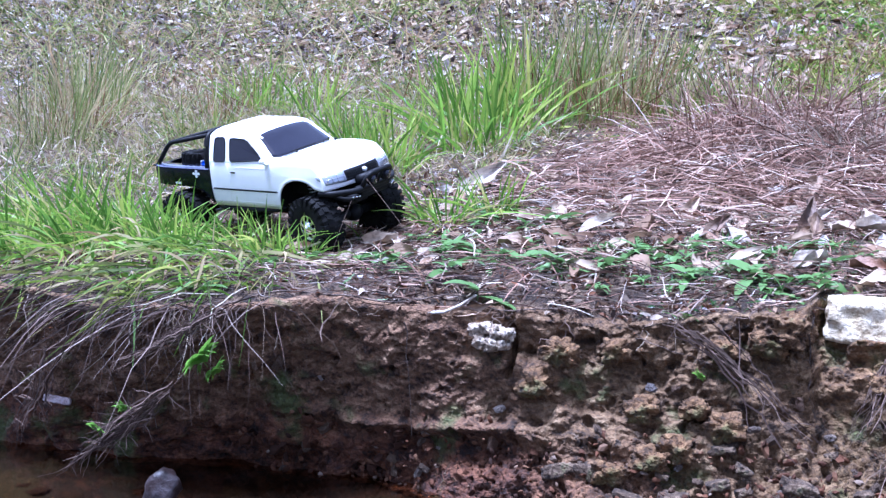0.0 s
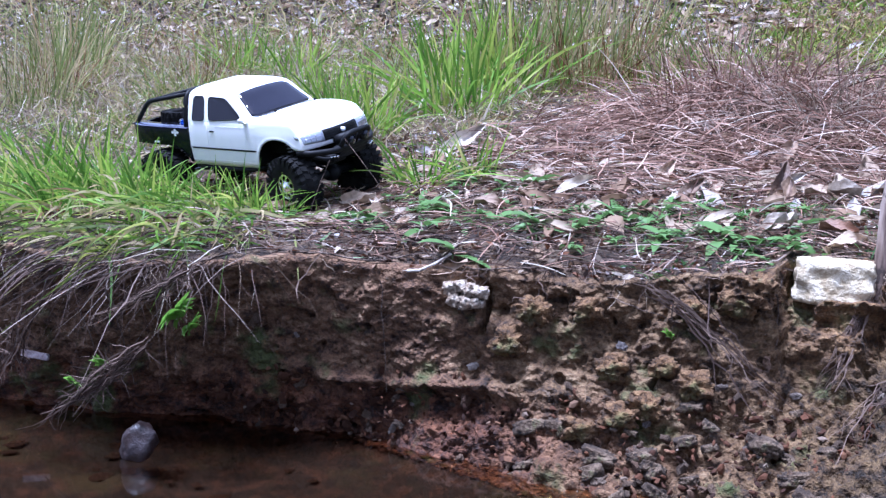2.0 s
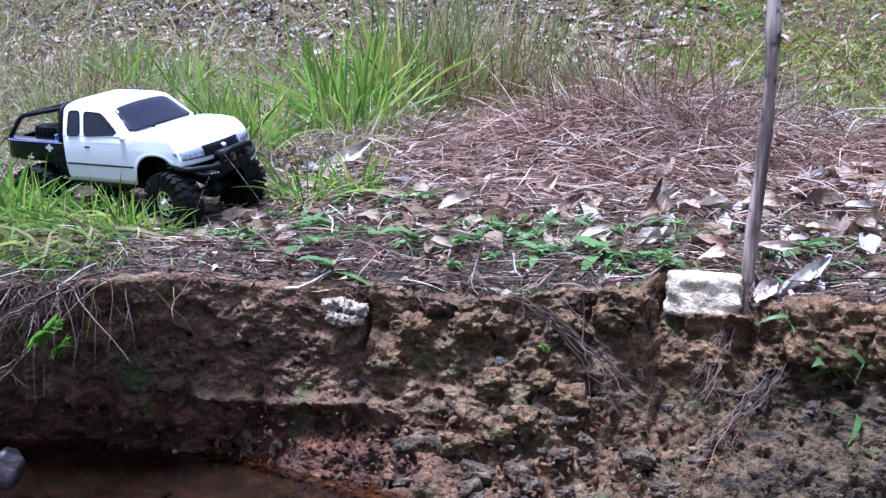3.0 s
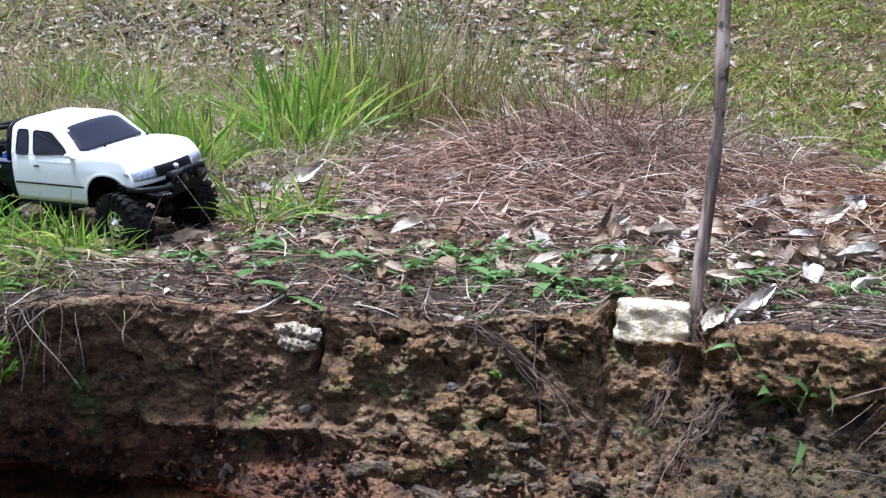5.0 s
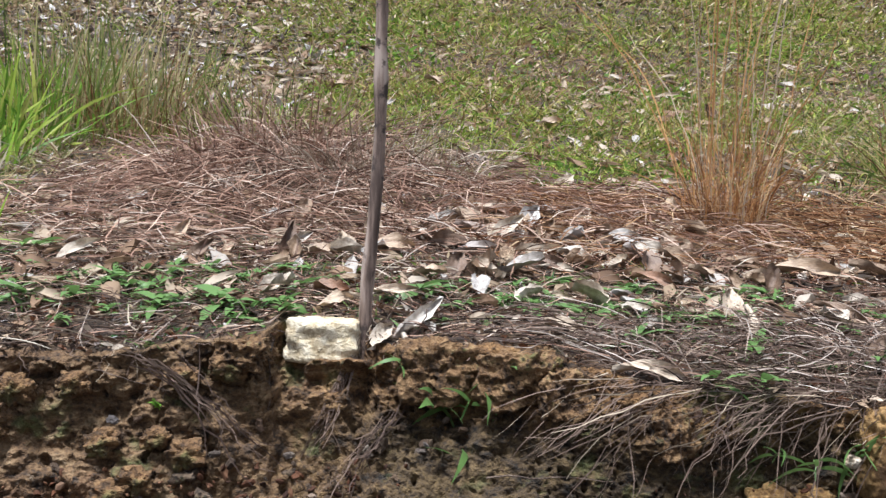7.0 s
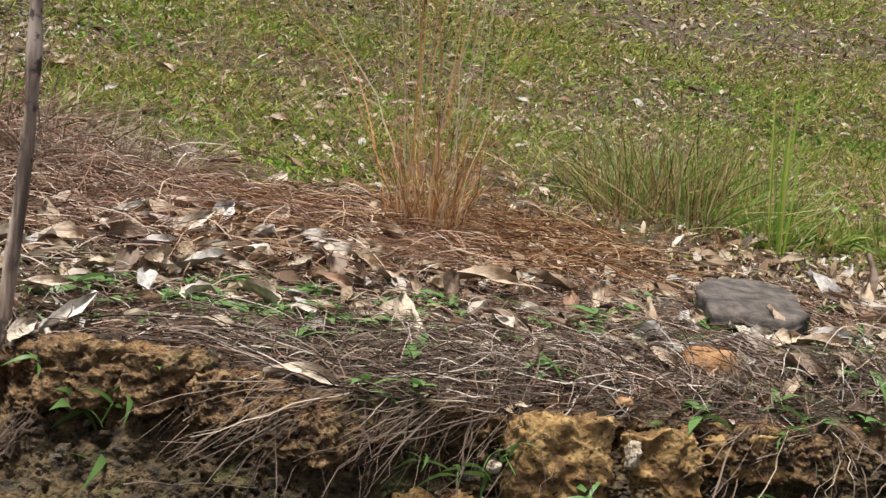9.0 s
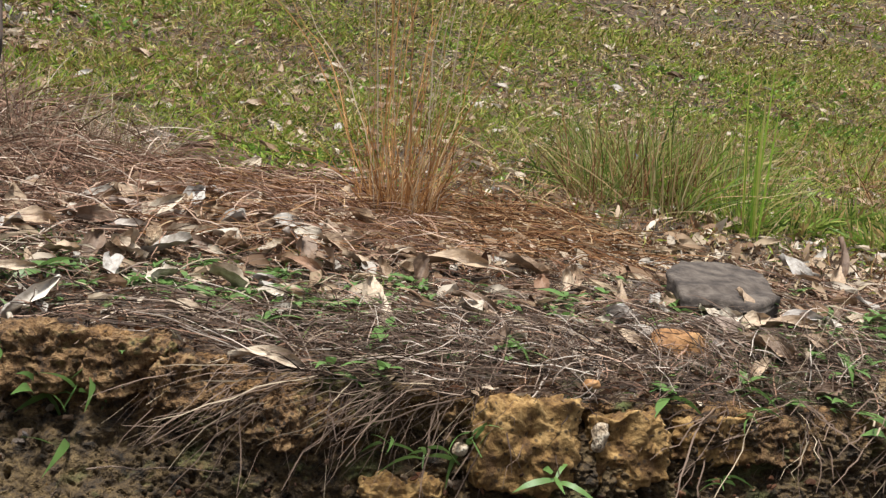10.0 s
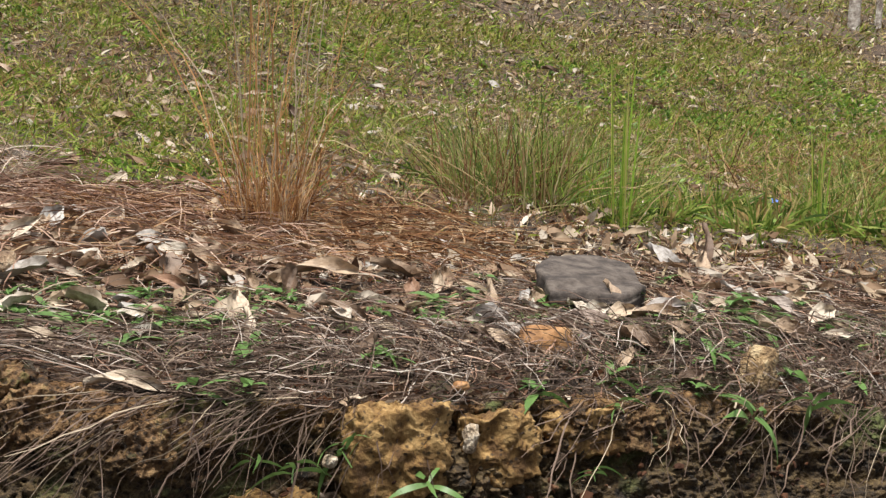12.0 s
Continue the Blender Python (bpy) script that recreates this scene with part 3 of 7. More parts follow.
        plant_at("leafy_weed", bush, x, y, "leafy bright green weed on the slope", "weed", "leafy weeds", turn=turn, size=s)
    dry = tuft_mesh("dry_stems", 210, 0.34, 0.30, 0.0021, CLUMP, 0.07, 0.45, (0.04, 0, 0), 9, 0.011)
    clump = plant_at("dry_grass_clump", dry, 0.7, 0.72, "tall rust-brown dry grass clump with long seed stems", "grass")
    for k in range(64):
        me = tuft_mesh("seed_stem", 1, random.uniform(0.5, 1.3), 0.17, 0.0024, CLUMP if k % 3 else PALESTRAW, 0.085, random.uniform(0.0, 0.35), (0.05, 0, 0), k=10, wob=0.012)
        stem = new("seed_stem", me)
        stem.parent = clump


def build_overhang():
    """Grass that arches over the lip of the bank, green above and dry below."""
    # the dead grass below the edge has some of its shade in its colour
    for count, mat, name, label, ln in ((360, GREEN, "overhanging_grass", "green grass arching over the bank's edge", 0.16), (340, OLIVE, "overhanging_olive_grass", "olive grass blades drooping over the bank", 0.17), (160, PALESTRAW, "overhanging_straw", "pale dry straw drooping over the bank", 0.17), (120, GREYSTRAW, "hanging_dry_grass", "grey dry grass hanging down the bank", 0.14), (560, DARKSTEM, "hanging_dead_grass", "dead grass under the bank's edge, coloured darker for the shade there", 0.19)):
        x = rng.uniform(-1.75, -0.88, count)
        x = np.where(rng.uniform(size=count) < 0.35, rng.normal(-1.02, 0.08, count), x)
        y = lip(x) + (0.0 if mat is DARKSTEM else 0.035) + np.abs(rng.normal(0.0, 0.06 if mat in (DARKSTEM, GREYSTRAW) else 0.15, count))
        root = np.stack([x, y, ground(x, y) - 0.005], 1)
        dry = mat in (GREYSTRAW, DARKSTEM, PALESTRAW)
        way = unit(np.stack([rng.normal(-0.25 if not dry else -0.1, 0.75, count), rng.normal(-0.5, 0.4, count), rng.uniform(0.25, 1.1, count) * (0.35 if dry else 1)], 1))
        bend = np.stack([rng.normal(-0.15, 0.2, count), rng.normal(-0.1, 0.15, count), -rng.uniform(0.4, 1.1, count)], 1)
        length = ln * rng.uniform(0.35, 1.0, count)
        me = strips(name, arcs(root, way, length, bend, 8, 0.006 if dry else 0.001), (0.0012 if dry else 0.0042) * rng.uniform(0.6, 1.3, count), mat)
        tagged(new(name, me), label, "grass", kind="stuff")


def flat_strands(name, count, xr, yr, length, width, mat, lift=0.012, heading=None, label="", weight=None, k=7):
    x0 = rng.uniform(*xr, count)
    y0 = rng.uniform(*yr, count)
    if weight is not None:
        keep = rng.uniform(size=count) < weight(x0, y0)
        x0, y0 = x0[keep], y0[keep]
        count = len(x0)
    keep = y0 > lip(x0) - 0.005
    x0, y0 = x0[keep], y0[keep]
    count = len(x0)
    a = rng.uniform(0, 2 * np.pi, count) if heading is None else rng.normal(*heading, count)
    curve = rng.normal(0, 0.4, count)
    ln = length * rng.uniform(0.3, 1.0, count)
    s = np.linspace(0, 1, k)
    ang = a[:, None] + curve[:, None] * s[None]
    px = x0[:, None] + np.cumsum(np.cos(ang), 1) * ln[:, None] / k
    py = y0[:, None] + np.cumsum(np.sin(ang), 1) * ln[:, None] / k
    e = lip(px)
    px = px + np.cumsum(rng.normal(size=px.shape), 1) * 0.04 * ln[:, None] / math.sqrt(k)
    py = py + np.cumsum(rng.normal(size=px.shape), 1) * 0.04 * ln[:, None] / math.sqrt(k)
    py = np.maximum(py, e - 0.004 + 0.06 * rng.uniform(0, 1, count)[:, None] ** 1.3)
    z = ground(px.ravel(), py.ravel()).reshape(px.shape)
    rise = np.where(rng.uniform(size=count)[:, None] < 0.5, s[None], 1 - s[None])
    arch = rng.uniform(0, 1, count)[:, None] ** 2 * lift * (1.6 * rise + 0.5 * np.sin(np.pi * s[None]))
    z = z + arch + rng.uniform(0.001, lift, count)[:, None]
    me = strips(name, np.stack([px, py, z], 2), width * rng.uniform(0.6, 1.3, count), mat, taper=0.4)
    return tagged(new(name, me), label, "dry grass", kind="stuff")


def hang_strands(name, count, xr, length, mat, label, side=-0.9, width=0.0022, inner=0.05):
    """Stems that hang over the lip, each an object of its own."""
    x = rng.uniform(*xr, count)
    bundle = rng.uniform(*xr, max(3, count // 9))
    x = np.where(rng.uniform(size=count) < 0.7, bundle[rng.integers(0, len(bundle), count)] + rng.normal(0, 0.016, count), x)
    lean = np.sin(x * 41.0) * 0.35 + np.sin(x * 97.0) * 0.3
    y = lip(x) + rng.uniform(-0.005, inner, count)
    root = np.stack([x, y, ground(x, y) + 0.008], 1)
    way = unit(np.stack([rng.normal(side, 0.45, count) + lean, rng.normal(-0.42, 0.18, count), rng.normal(-0.5, 0.38, count)], 1))
    bend = np.stack([rng.normal(0, 0.1, count), rng.uniform(0.0, 0.14, count), -rng.uniform(0.0, 0.3, count)], 1)
    ln = length * rng.uniform(0.3, 1.0, count)
    pts = arcs(root, way, ln, bend, 8, 0.0058)
    pts += rng.normal(size=pts.shape) * 0.0018
    wide = width * rng.uniform(0.6, 1.5, count)
    for k in range(count):
        ob = new(name, strips(name, pts[k:k + 1] - root[k], wide[k:k + 1], PALESTRAW if mat is GREYSTRAW and k % 9 == 0 else mat, taper=0.4))
        ob.location = root[k]
        tagged(ob, label, "dry stem", name.replace("_", " ") + "s")


def build_litter():
    flat_strands("pale_grass_litter", 800, (-1.0, 1.8), (-0.15, 0.6), 0.13, 0.0017, PALESTRAW, 0.014, label="pale dry grass stems strewn on the ledge")
    flat_strands("dry_grass_litter", 3200, (-1.1, 1.9), (-0.2, 0.55), 0.12, 0.0014, GREYSTRAW, 0.008, label="grey-brown dry grass stems matted on the bank")
    flat_strands("dark_stems", 2000, (-1.1, 1.9), (-0.2, 0.5), 0.10, 0.0013, DARKSTEM, 0.008, label="thin dark brown dead stems on the bank")
    flat_strands("straw_mat", 5200, (-0.75, 0.75), (0.32, 1.05), 0.17, 0.0019, STRAW, 0.024, label="thick mat of pinkish-brown dry straw", weight=lambda x, y: np.clip((y - 0.3) / 0.25, 0.1, 1))
    flat_strands("straw_heap", 5200, (-0.75, 0.35), (0.65, 1.25), 0.2, 0.0019, STRAW, 0.05, label="heap of dry straw on the slope", weight=lambda x, y: np.exp(-((x + 0.2) / 0.33) ** 2 - ((y - 0.95) / 0.25) ** 2))
    flat_strands("rust_straw_mat", 2300, (0.2, 1.15), (0.4, 0.95), 0.2, 0.0018, RUST, 0.02, label="rust-brown fallen dry grass round the clump")
    flat_strands("lip_stems", 1300, (0.28, 1.9), (-0.18, 0.03), 0.2, 0.0014, GREYSTRAW, 0.02, (math.pi, 0.9), "dry stems lying along the bank's edge")
    flat_strands("lip_dark_stems", 800, (-0.95, 1.9), (-0.18, 0.06), 0.2, 0.0014, DARKSTEM, 0.014, (math.pi, 0.9), "dark dead stems lying along the bank's edge")
    flat_strands("lip_tangle", 1700, (0.28, 1.9), (-0.19, 0.0), 0.09, 0.0013, GREYSTRAW, 0.026, label="tangle of short dry stems on the lip of the bank")
    hang_strands("hanging_stem", 295, (0.3, 0.78), 0.19, GREYSTRAW, "grey dry grass stem hanging over the bank's edge", -1.0, 0.0013)
    hang_strands("trailing_stem", 295, (0.95, 1.9), 0.2, GREYSTRAW, "dry grass stem trailing over the bank", -0.8, 0.0017)
    hang_strands("dead_stem", 150, (0.36, 1.5), 0.12, DARKSTEM, "dark dead stem hanging over the bank", -0.8, 0.0015)
    hang_strands("lip_wisp", 130, (-0.85, 0.3), 0.06, GREYSTRAW, "short dry wisp on the lip of the bank", -0.4, 0.0012)
    hang_strands("thin_root", 6, (-0.25, -0.17), 0.2, DARKSTEM, "thin dry root hanging on the bank face", 0.9, 0.001, 0.02)


def cover(name, count, xr, yr, size, mat, label, weight=None, wide=0.12, up=0.5, clump=0, flat=False):
    x, y = rng.uniform(*xr, count), rng.uniform(*yr, count)
    if clump:
        hub = rng.integers(0, max(1, count // clump), count)
        spread = rng.normal(0, 0.02, (count, 2)) * (1 + 0.25 * np.clip(y[hub] - 1, 0, 6))[:, None]
        x, y = x[hub] + spread[:, 0], y[hub] + spread[:, 1]
    if weight is not None:
        keep = rng.uniform(size=count) < weight(x, y)
        x, y = x[keep], y[keep]
    keep = y > lip(x) + 0.012
    x, y = x[keep], y[keep]
    count = len(x)
    far = 0.85 + 0.3 * np.clip(y - 0.8, 0, 6)
    root = np.stack([x, y, ground(x, y) - 0.003], 1)
    way = unit(np.stack([rng.normal(0, 1, count), rng.normal(0, 1, count), np.abs(rng.normal(up, 0.6, count))], 1))
    ln = size * rng.uniform(0.35, 1.0, count) * far
    ln = np.where(under_truck(x, y, 0.015), np.minimum(ln, 0.025), ln)
    bend = np.stack([rng.normal(0, 0.2, count), rng.normal(0, 0.2, count), -rng.uniform(0, 0.5, count)], 1)
    turn = rng.normal(0, 0.4, (count, 3)) + (0, -0.25, 1.0) if flat else None
    me = strips(name, arcs(root, way, ln, bend, 3), wide * ln * rng.uniform(0.6, 1.4, count), mat, turn)
    tagged(new(name, me), label, "ground cover", kind="stuff")


def patch(x, y, salt, scale=1.6, low=-0.1, high=0.35):
    p = np.stack([x * scale, y * scale, np.zeros(len(x))], 1)
    return np.clip((fractal(p, 3, salt) - low) / (high - low), 0, 1)


def build_cover():
    def green(x, y):
        leftback = np.clip((-(x + 0.25) / 0.35), 0, 1) * np.clip((y - 1.8) / 0.4, 0, 1)
        front = np.clip((y - 1.0 + 0.45 * np.clip((np.abs(x) - 0.8) / 0.6, 0, 1)) / 0.35, 0.05, 1)
        return (0.2 + 0.8 * patch(x, y, 70)) * front * (1 - 0.75 * leftback)
    cover("slope_grass", 165000, (-2.6, 4.0), (0.3, 2.5), 0.052, COVER, "short green and yellow grass covering the slope", green, 0.085, 0.8, 12)
    cover("middle_slope_grass", 180000, (-6.0, 5.2), (2.45, 4.6), 0.042, COVER, "short green and yellow grass higher on the slope", lambda x, y: (0.4 + 0.6 * patch(x, y, 71)) * (1 - 0.8 * np.clip(-(x + 0.4) / 0.6, 0, 1)), 0.09, 0.8, 10)
    cover("far_slope_grass", 95000, (-8, 9.0), (4.5, 9.0), 0.05, COVER, "patchy grass at the top of the slope", lambda x, y: (0.45 + 0.55 * patch(x, y, 71)) * (1 - 0.6 * np.clip(-(x + 0.4) / 0.6, 0, 1)), 0.1, 0.8, 10)
    cover("slope_litter", 80000, (-3.0, 4.0), (0.35, 2.6), 0.036, HILLDRY, "brown dry leaf and grass litter on the slope", lambda x, y: 0.35 + 0.65 * (1 - patch(x, y, 70)), 0.17, 0.4, flat=True)
    cover("middle_slope_litter", 80000, (-6.5, 5.4), (2.5, 4.8), 0.032, HILLDRY, "brown leaf litter higher on the slope", None, 0.2, 0.4, flat=True)
    cover("far_slope_litter", 60000, (-8, 9.0), (4.4, 9.0), 0.032, HILLDRY, "brown leaf litter at the top of the slope", None, 0.25, 0.45, flat=True)
    cover("slope_dead_stems", 16000, (-0.6, 4.5), (0.95, 3.6), 0.085, RUST, "thin reddish-brown dead stems among the slope grass", lambda x, y: 0.15 + 0.85 * patch(x, y, 91, 1.3), 0.02, 0.9)
    cover("slope_pale_stems", 9000, (-0.6, 4.5), (0.95, 3.6), 0.09, PALESTRAW, "thin pale dry stems among the slope grass", lambda x, y: 0.1 + 0.9 * patch(x, y, 92, 1.2), 0.016, 0.6)
    cover("slope_sprouts", 46000, (-0.4, 4.5), (0.95, 3.8), 0.034, SPROUT, "small fresh green weed leaves on the slope", lambda x, y: 0.12 + 0.88 * patch(x, y, 93, 1.8, -0.1, 0.3), 0.36, 0.7, 16)
    cover("upper_leaf_litter", 34000, (-6.0, 0.0), (2.0, 5.2), 0.036, GREYLEAF, "grey-mauve fallen leaves covering the upper slope", lambda x, y: np.clip((-0.1 - x) / 0.5, 0, 1) * (0.35 + 0.65 * patch(x, y, 94, 1.5)), 0.42, 0.35, flat=True)
    cover("left_leaf_litter", 12000, (-3.2, -0.6), (0.25, 2.1), 0.03, GREYLEAF, "pale grey leaf litter between the grass tufts", lambda x, y: 0.2 + 0.8 * patch(x, y, 95, 2.0), 0.4, 0.35, flat=True)
    cover("ledge_chips", 15000, (-1.0, 1.9), (-0.12, 0.8), 0.02, GREYLEAF, "small pale crumbled leaf pieces on the ledge", lambda x, y: 0.3 + 0.7 * patch(x, y, 96, 3.5), 0.42, 0.4, flat=True)
    cover("foot_leaf_litter", 5200, (0.15, 1.9), (0.35, 1.1), 0.055, LEAFBIT, "buff and brown fallen leaves at the foot of the slope", lambda x, y: 0.25 + 0.75 * patch(x, y, 97, 2.5), 0.36, 0.5, flat=True)
    cover("leaf_fragments", 6500, (-1.0, 1.9), (-0.15, 0.85), 0.034, LEAFBIT, "broken pieces of pale fallen leaves", lambda x, y: 0.4 + 0.6 * patch(x, y, 77, 3.0), 0.42, 0.4, flat=True)
    flat_strands("pale_stems", 4600, (-1.0, 1.8), (-0.15, 0.45), 0.1, 0.0016, STRAW, 0.012, label="short pale straw stems on the ledge")
    cover("ledge_bits", 60000, (-1.4, 2.0), (-0.18, 0.75), 0.028, DRYCOVER, "small broken dry bits on the ledge", None, 0.3, 0.25)
    cover("left_slope_grass", 24000, (-3.2, -0.85), (-0.05, 1.9), 0.095, OLIVE, "mixed green and dry grass on the slope", lambda x, y: (0.3 + 0.7 * patch(x, y, 73)) * np.clip((-0.8 - x + 0.6 * np.clip(y - 0.5, 0, 1)) / 0.4, 0, 1), 0.05, 0.8, 8)
    cover("left_slope_straw", 13000, (-3.2, -0.85), (0.0, 1.9), 0.14, PALESTRAW, "dry straw stems among the grass", lambda x, y: np.clip((-0.8 - x + 0.6 * np.clip(y - 0.5, 0, 1)) / 0.4, 0, 1), 0.03, 0.5)
    cover("far_left_straw", 5000, (-6.5, -2.0), (1.6, 5.0), 0.16, OLIVE, "pale dry grass on the far slope", None, 0.03, 1.2)
    cover("left_pale_stems", 2400, (-3.4, -0.9), (0.8, 2.3), 0.22, PALESTRAW, "tall pale dry stems among the grass", lambda x, y: 0.3 + 0.7 * patch(x, y, 85, 2.0), 0.010, 2.0)
    cover("left_tall_stems", 1700, (-3.2, -0.5), (0.6, 2.0), 0.27, OLIVE, "thin tall olive grass stems", lambda x, y: (0.2 + 0.8 * patch(x, y, 78, 2.0)) * np.clip((-0.55 - x) / 0.3, 0, 1), 0.0085, 2.2)
    cover("left_rust_stems", 700, (-3.2, -0.55), (0.9, 2.1), 0.3, RUST, "thin rust-brown dry stems among the grass", lambda x, y: patch(x, y, 79, 2.0), 0.007, 2.4)
    cover("right_tall_stems", 2600, (1.15, 3.6), (0.75, 1.9), 0.26, OLIVE, "thin tall half-dried stems on the slope", lambda x, y: 0.15 + 0.85 * patch(x, y, 83, 2.0), 0.010, 1.8)
    cover("right_rust_stems", 1300, (1.15, 3.6), (0.75, 1.9), 0.28, RUST, "thin rust-brown stems on the slope", lambda x, y: patch(x, y, 84, 2.0), 0.009, 1.6)
    cover("right_slope_grass", 42000, (1.15, 3.6), (0.5, 1.9), 0.10, MEADOW, "bright green grass at the foot of the slope", lambda x, y: patch(x, y, 74, 2.2) * np.clip((x - 1.1) / 0.8, 0, 1), 0.06, 0.9)
    cover("right_slope_straw", 9000, (0.9, 3.4), (0.4, 1.7), 0.10, RUST, "dry stems among the green grass", lambda x, y: patch(x, y, 76, 2.2), 0.03, 0.7)
    cover("ledge_grass", 9000, (-1.1, 1.7), (-0.14, 0.4), 0.04, WEED, "small green grass blades among the litter", lambda x, y: patch(x, y, 75, 4.0, 0.1, 0.4), 0.11, 0.5)


def build_straw_tufts():
    heap = [tuft_mesh("straw_tuft", 300, 0.24, 0.95, 0.0022, mat, 0.13, 0.55, (0.1, -0.15, 0), 8, 0.003) for mat in (STRAW, PALESTRAW)]
    for i, (x, y, s) in enumerate(((-0.22, 0.98, 1.15), (-0.02, 1.02, 1.0), (-0.42, 0.95, 1.0), (-0.12, 0.88, 0.9), (-0.32, 1.1, 1.1), (0.12, 0.98, 0.75))):
        plant_at("straw_tuft", heap[i % 2], x, y, "drooping tuft of pinkish-brown dry straw", "dry grass", "straw tufts on the heap", turn=i * 77, size=s)


build_straw_tufts()
build_tufts()
build_overhang()
build_litter()
build_cover()


# ---- fallen leaves ----
def leaf_material():
    m, n, l, b = material("fallen_leaf", 0.6)
    o = n.new("ShaderNodeObjectInfo")
    c = ramp(n, l, o.outputs["Random"], (0, (0.14, 0.085, 0.055)), (0.18, (0.30, 0.205, 0.13)), (0.42, (0.42, 0.31, 0.21)), (0.68, (0.54, 0.46, 0.36)), (0.9, (0.42, 0.39, 0.36)), (1, (0.23, 0.12, 0.065)))
    c = blend(n, l, 0.55, c, ramp(n, l, texture(n, l, 70, 6, 0.65), (0.38, (0.22, 0.15, 0.10)), (0.56, (1, 1, 1))), "MULTIPLY")
    l.new(c, b.inputs["Base Color"])
    relief(n, l, b, texture(n, l, 150, 4, 0.65, (0.35, 1, 1)), 0.7, 0.004)
    return m


LEAF = leaf_material()


def leaf_mesh(length, width, curl, twist, bow, salt):
    rows, cols = 9, 4
    v, f = [], []
    for i in range(rows):
        s = i / (rows - 1)
        w = width * (math.sin(math.pi * min(1, 0.04 + 0.96 * s) ** 0.8) ** 0.85 + 0.04) * (1 + 0.45 * noise.noise(Vector((salt, s * 7, 0))))
        x = (s - 0.5) * length
        z0 = bow * length * (1 - (2 * s - 1) ** 2) + 0.04 * length * noise.noise(Vector((salt, s * 3, 5)))
        roll = twist * (s - 0.5)
        for j in range(cols + 1):
            u = j / cols * 2 - 1
            y = u * w * 0.5
            z = curl * width * (0.4 * u * u + 0.9 * abs(u)) + 0.2 * width * noise.noise(Vector((salt + 9, s * 6, u * 2)))
            y, z = y * math.cos(roll) - z * math.sin(roll), y * math.sin(roll) + z * math.cos(roll)
            v.append((x, y + 0.12 * length * math.sin(s * 2.2 + salt), z0 + z))
    for i in range(rows - 1):
        for j in range(cols):
            a = i * (cols + 1) + j
            f.append((a, a + 1, a + cols + 2, a + cols + 1))
    return mesh_of("leaf", v, f, LEAF)


LEAVES = [leaf_mesh(0.080, 0.026, 0.34, 1.5, 0.05, 1), leaf_mesh(0.066, 0.029, 0.42, -1.3, -0.04, 2), leaf_mesh(0.056, 0.030, 0.30, 0.9, 0.07, 3),
          leaf_mesh(0.096, 0.020, 0.35, 2.2, 0.04, 4), leaf_mesh(0.046, 0.025, 0.55, -0.8, 0.09, 5), leaf_mesh(0.070, 0.035, 0.25, 1.3, 0.06, 6)]
LEAF_LABELS = ["curled pale tan fallen leaf", "folded buff-coloured dry leaf", "small cupped brown dry leaf", "long twisted dry gum leaf", "short curled fallen leaf", "broad light brown fallen leaf"]


def put_leaf(x, y, kind, turn, size=1.0, tilt=(0, 0), dz=0.006):
    ob = new("fallen_leaf", LEAVES[kind])
    slope = Matrix.Rotation(math.atan(0.2), 4, "X")
    ob.matrix_world = Matrix.Translation((x, y, ground(x, y) + dz)) @ slope @ pose(0, 0, 0, tilt[0], tilt[1], 0) @ pose(0, 0, 0, 0, 0, turn) @ Matrix.Scale(size, 4)
    return tagged(ob, LEAF_LABELS[kind] + " lying on the litter", "leaf", "fallen leaves")


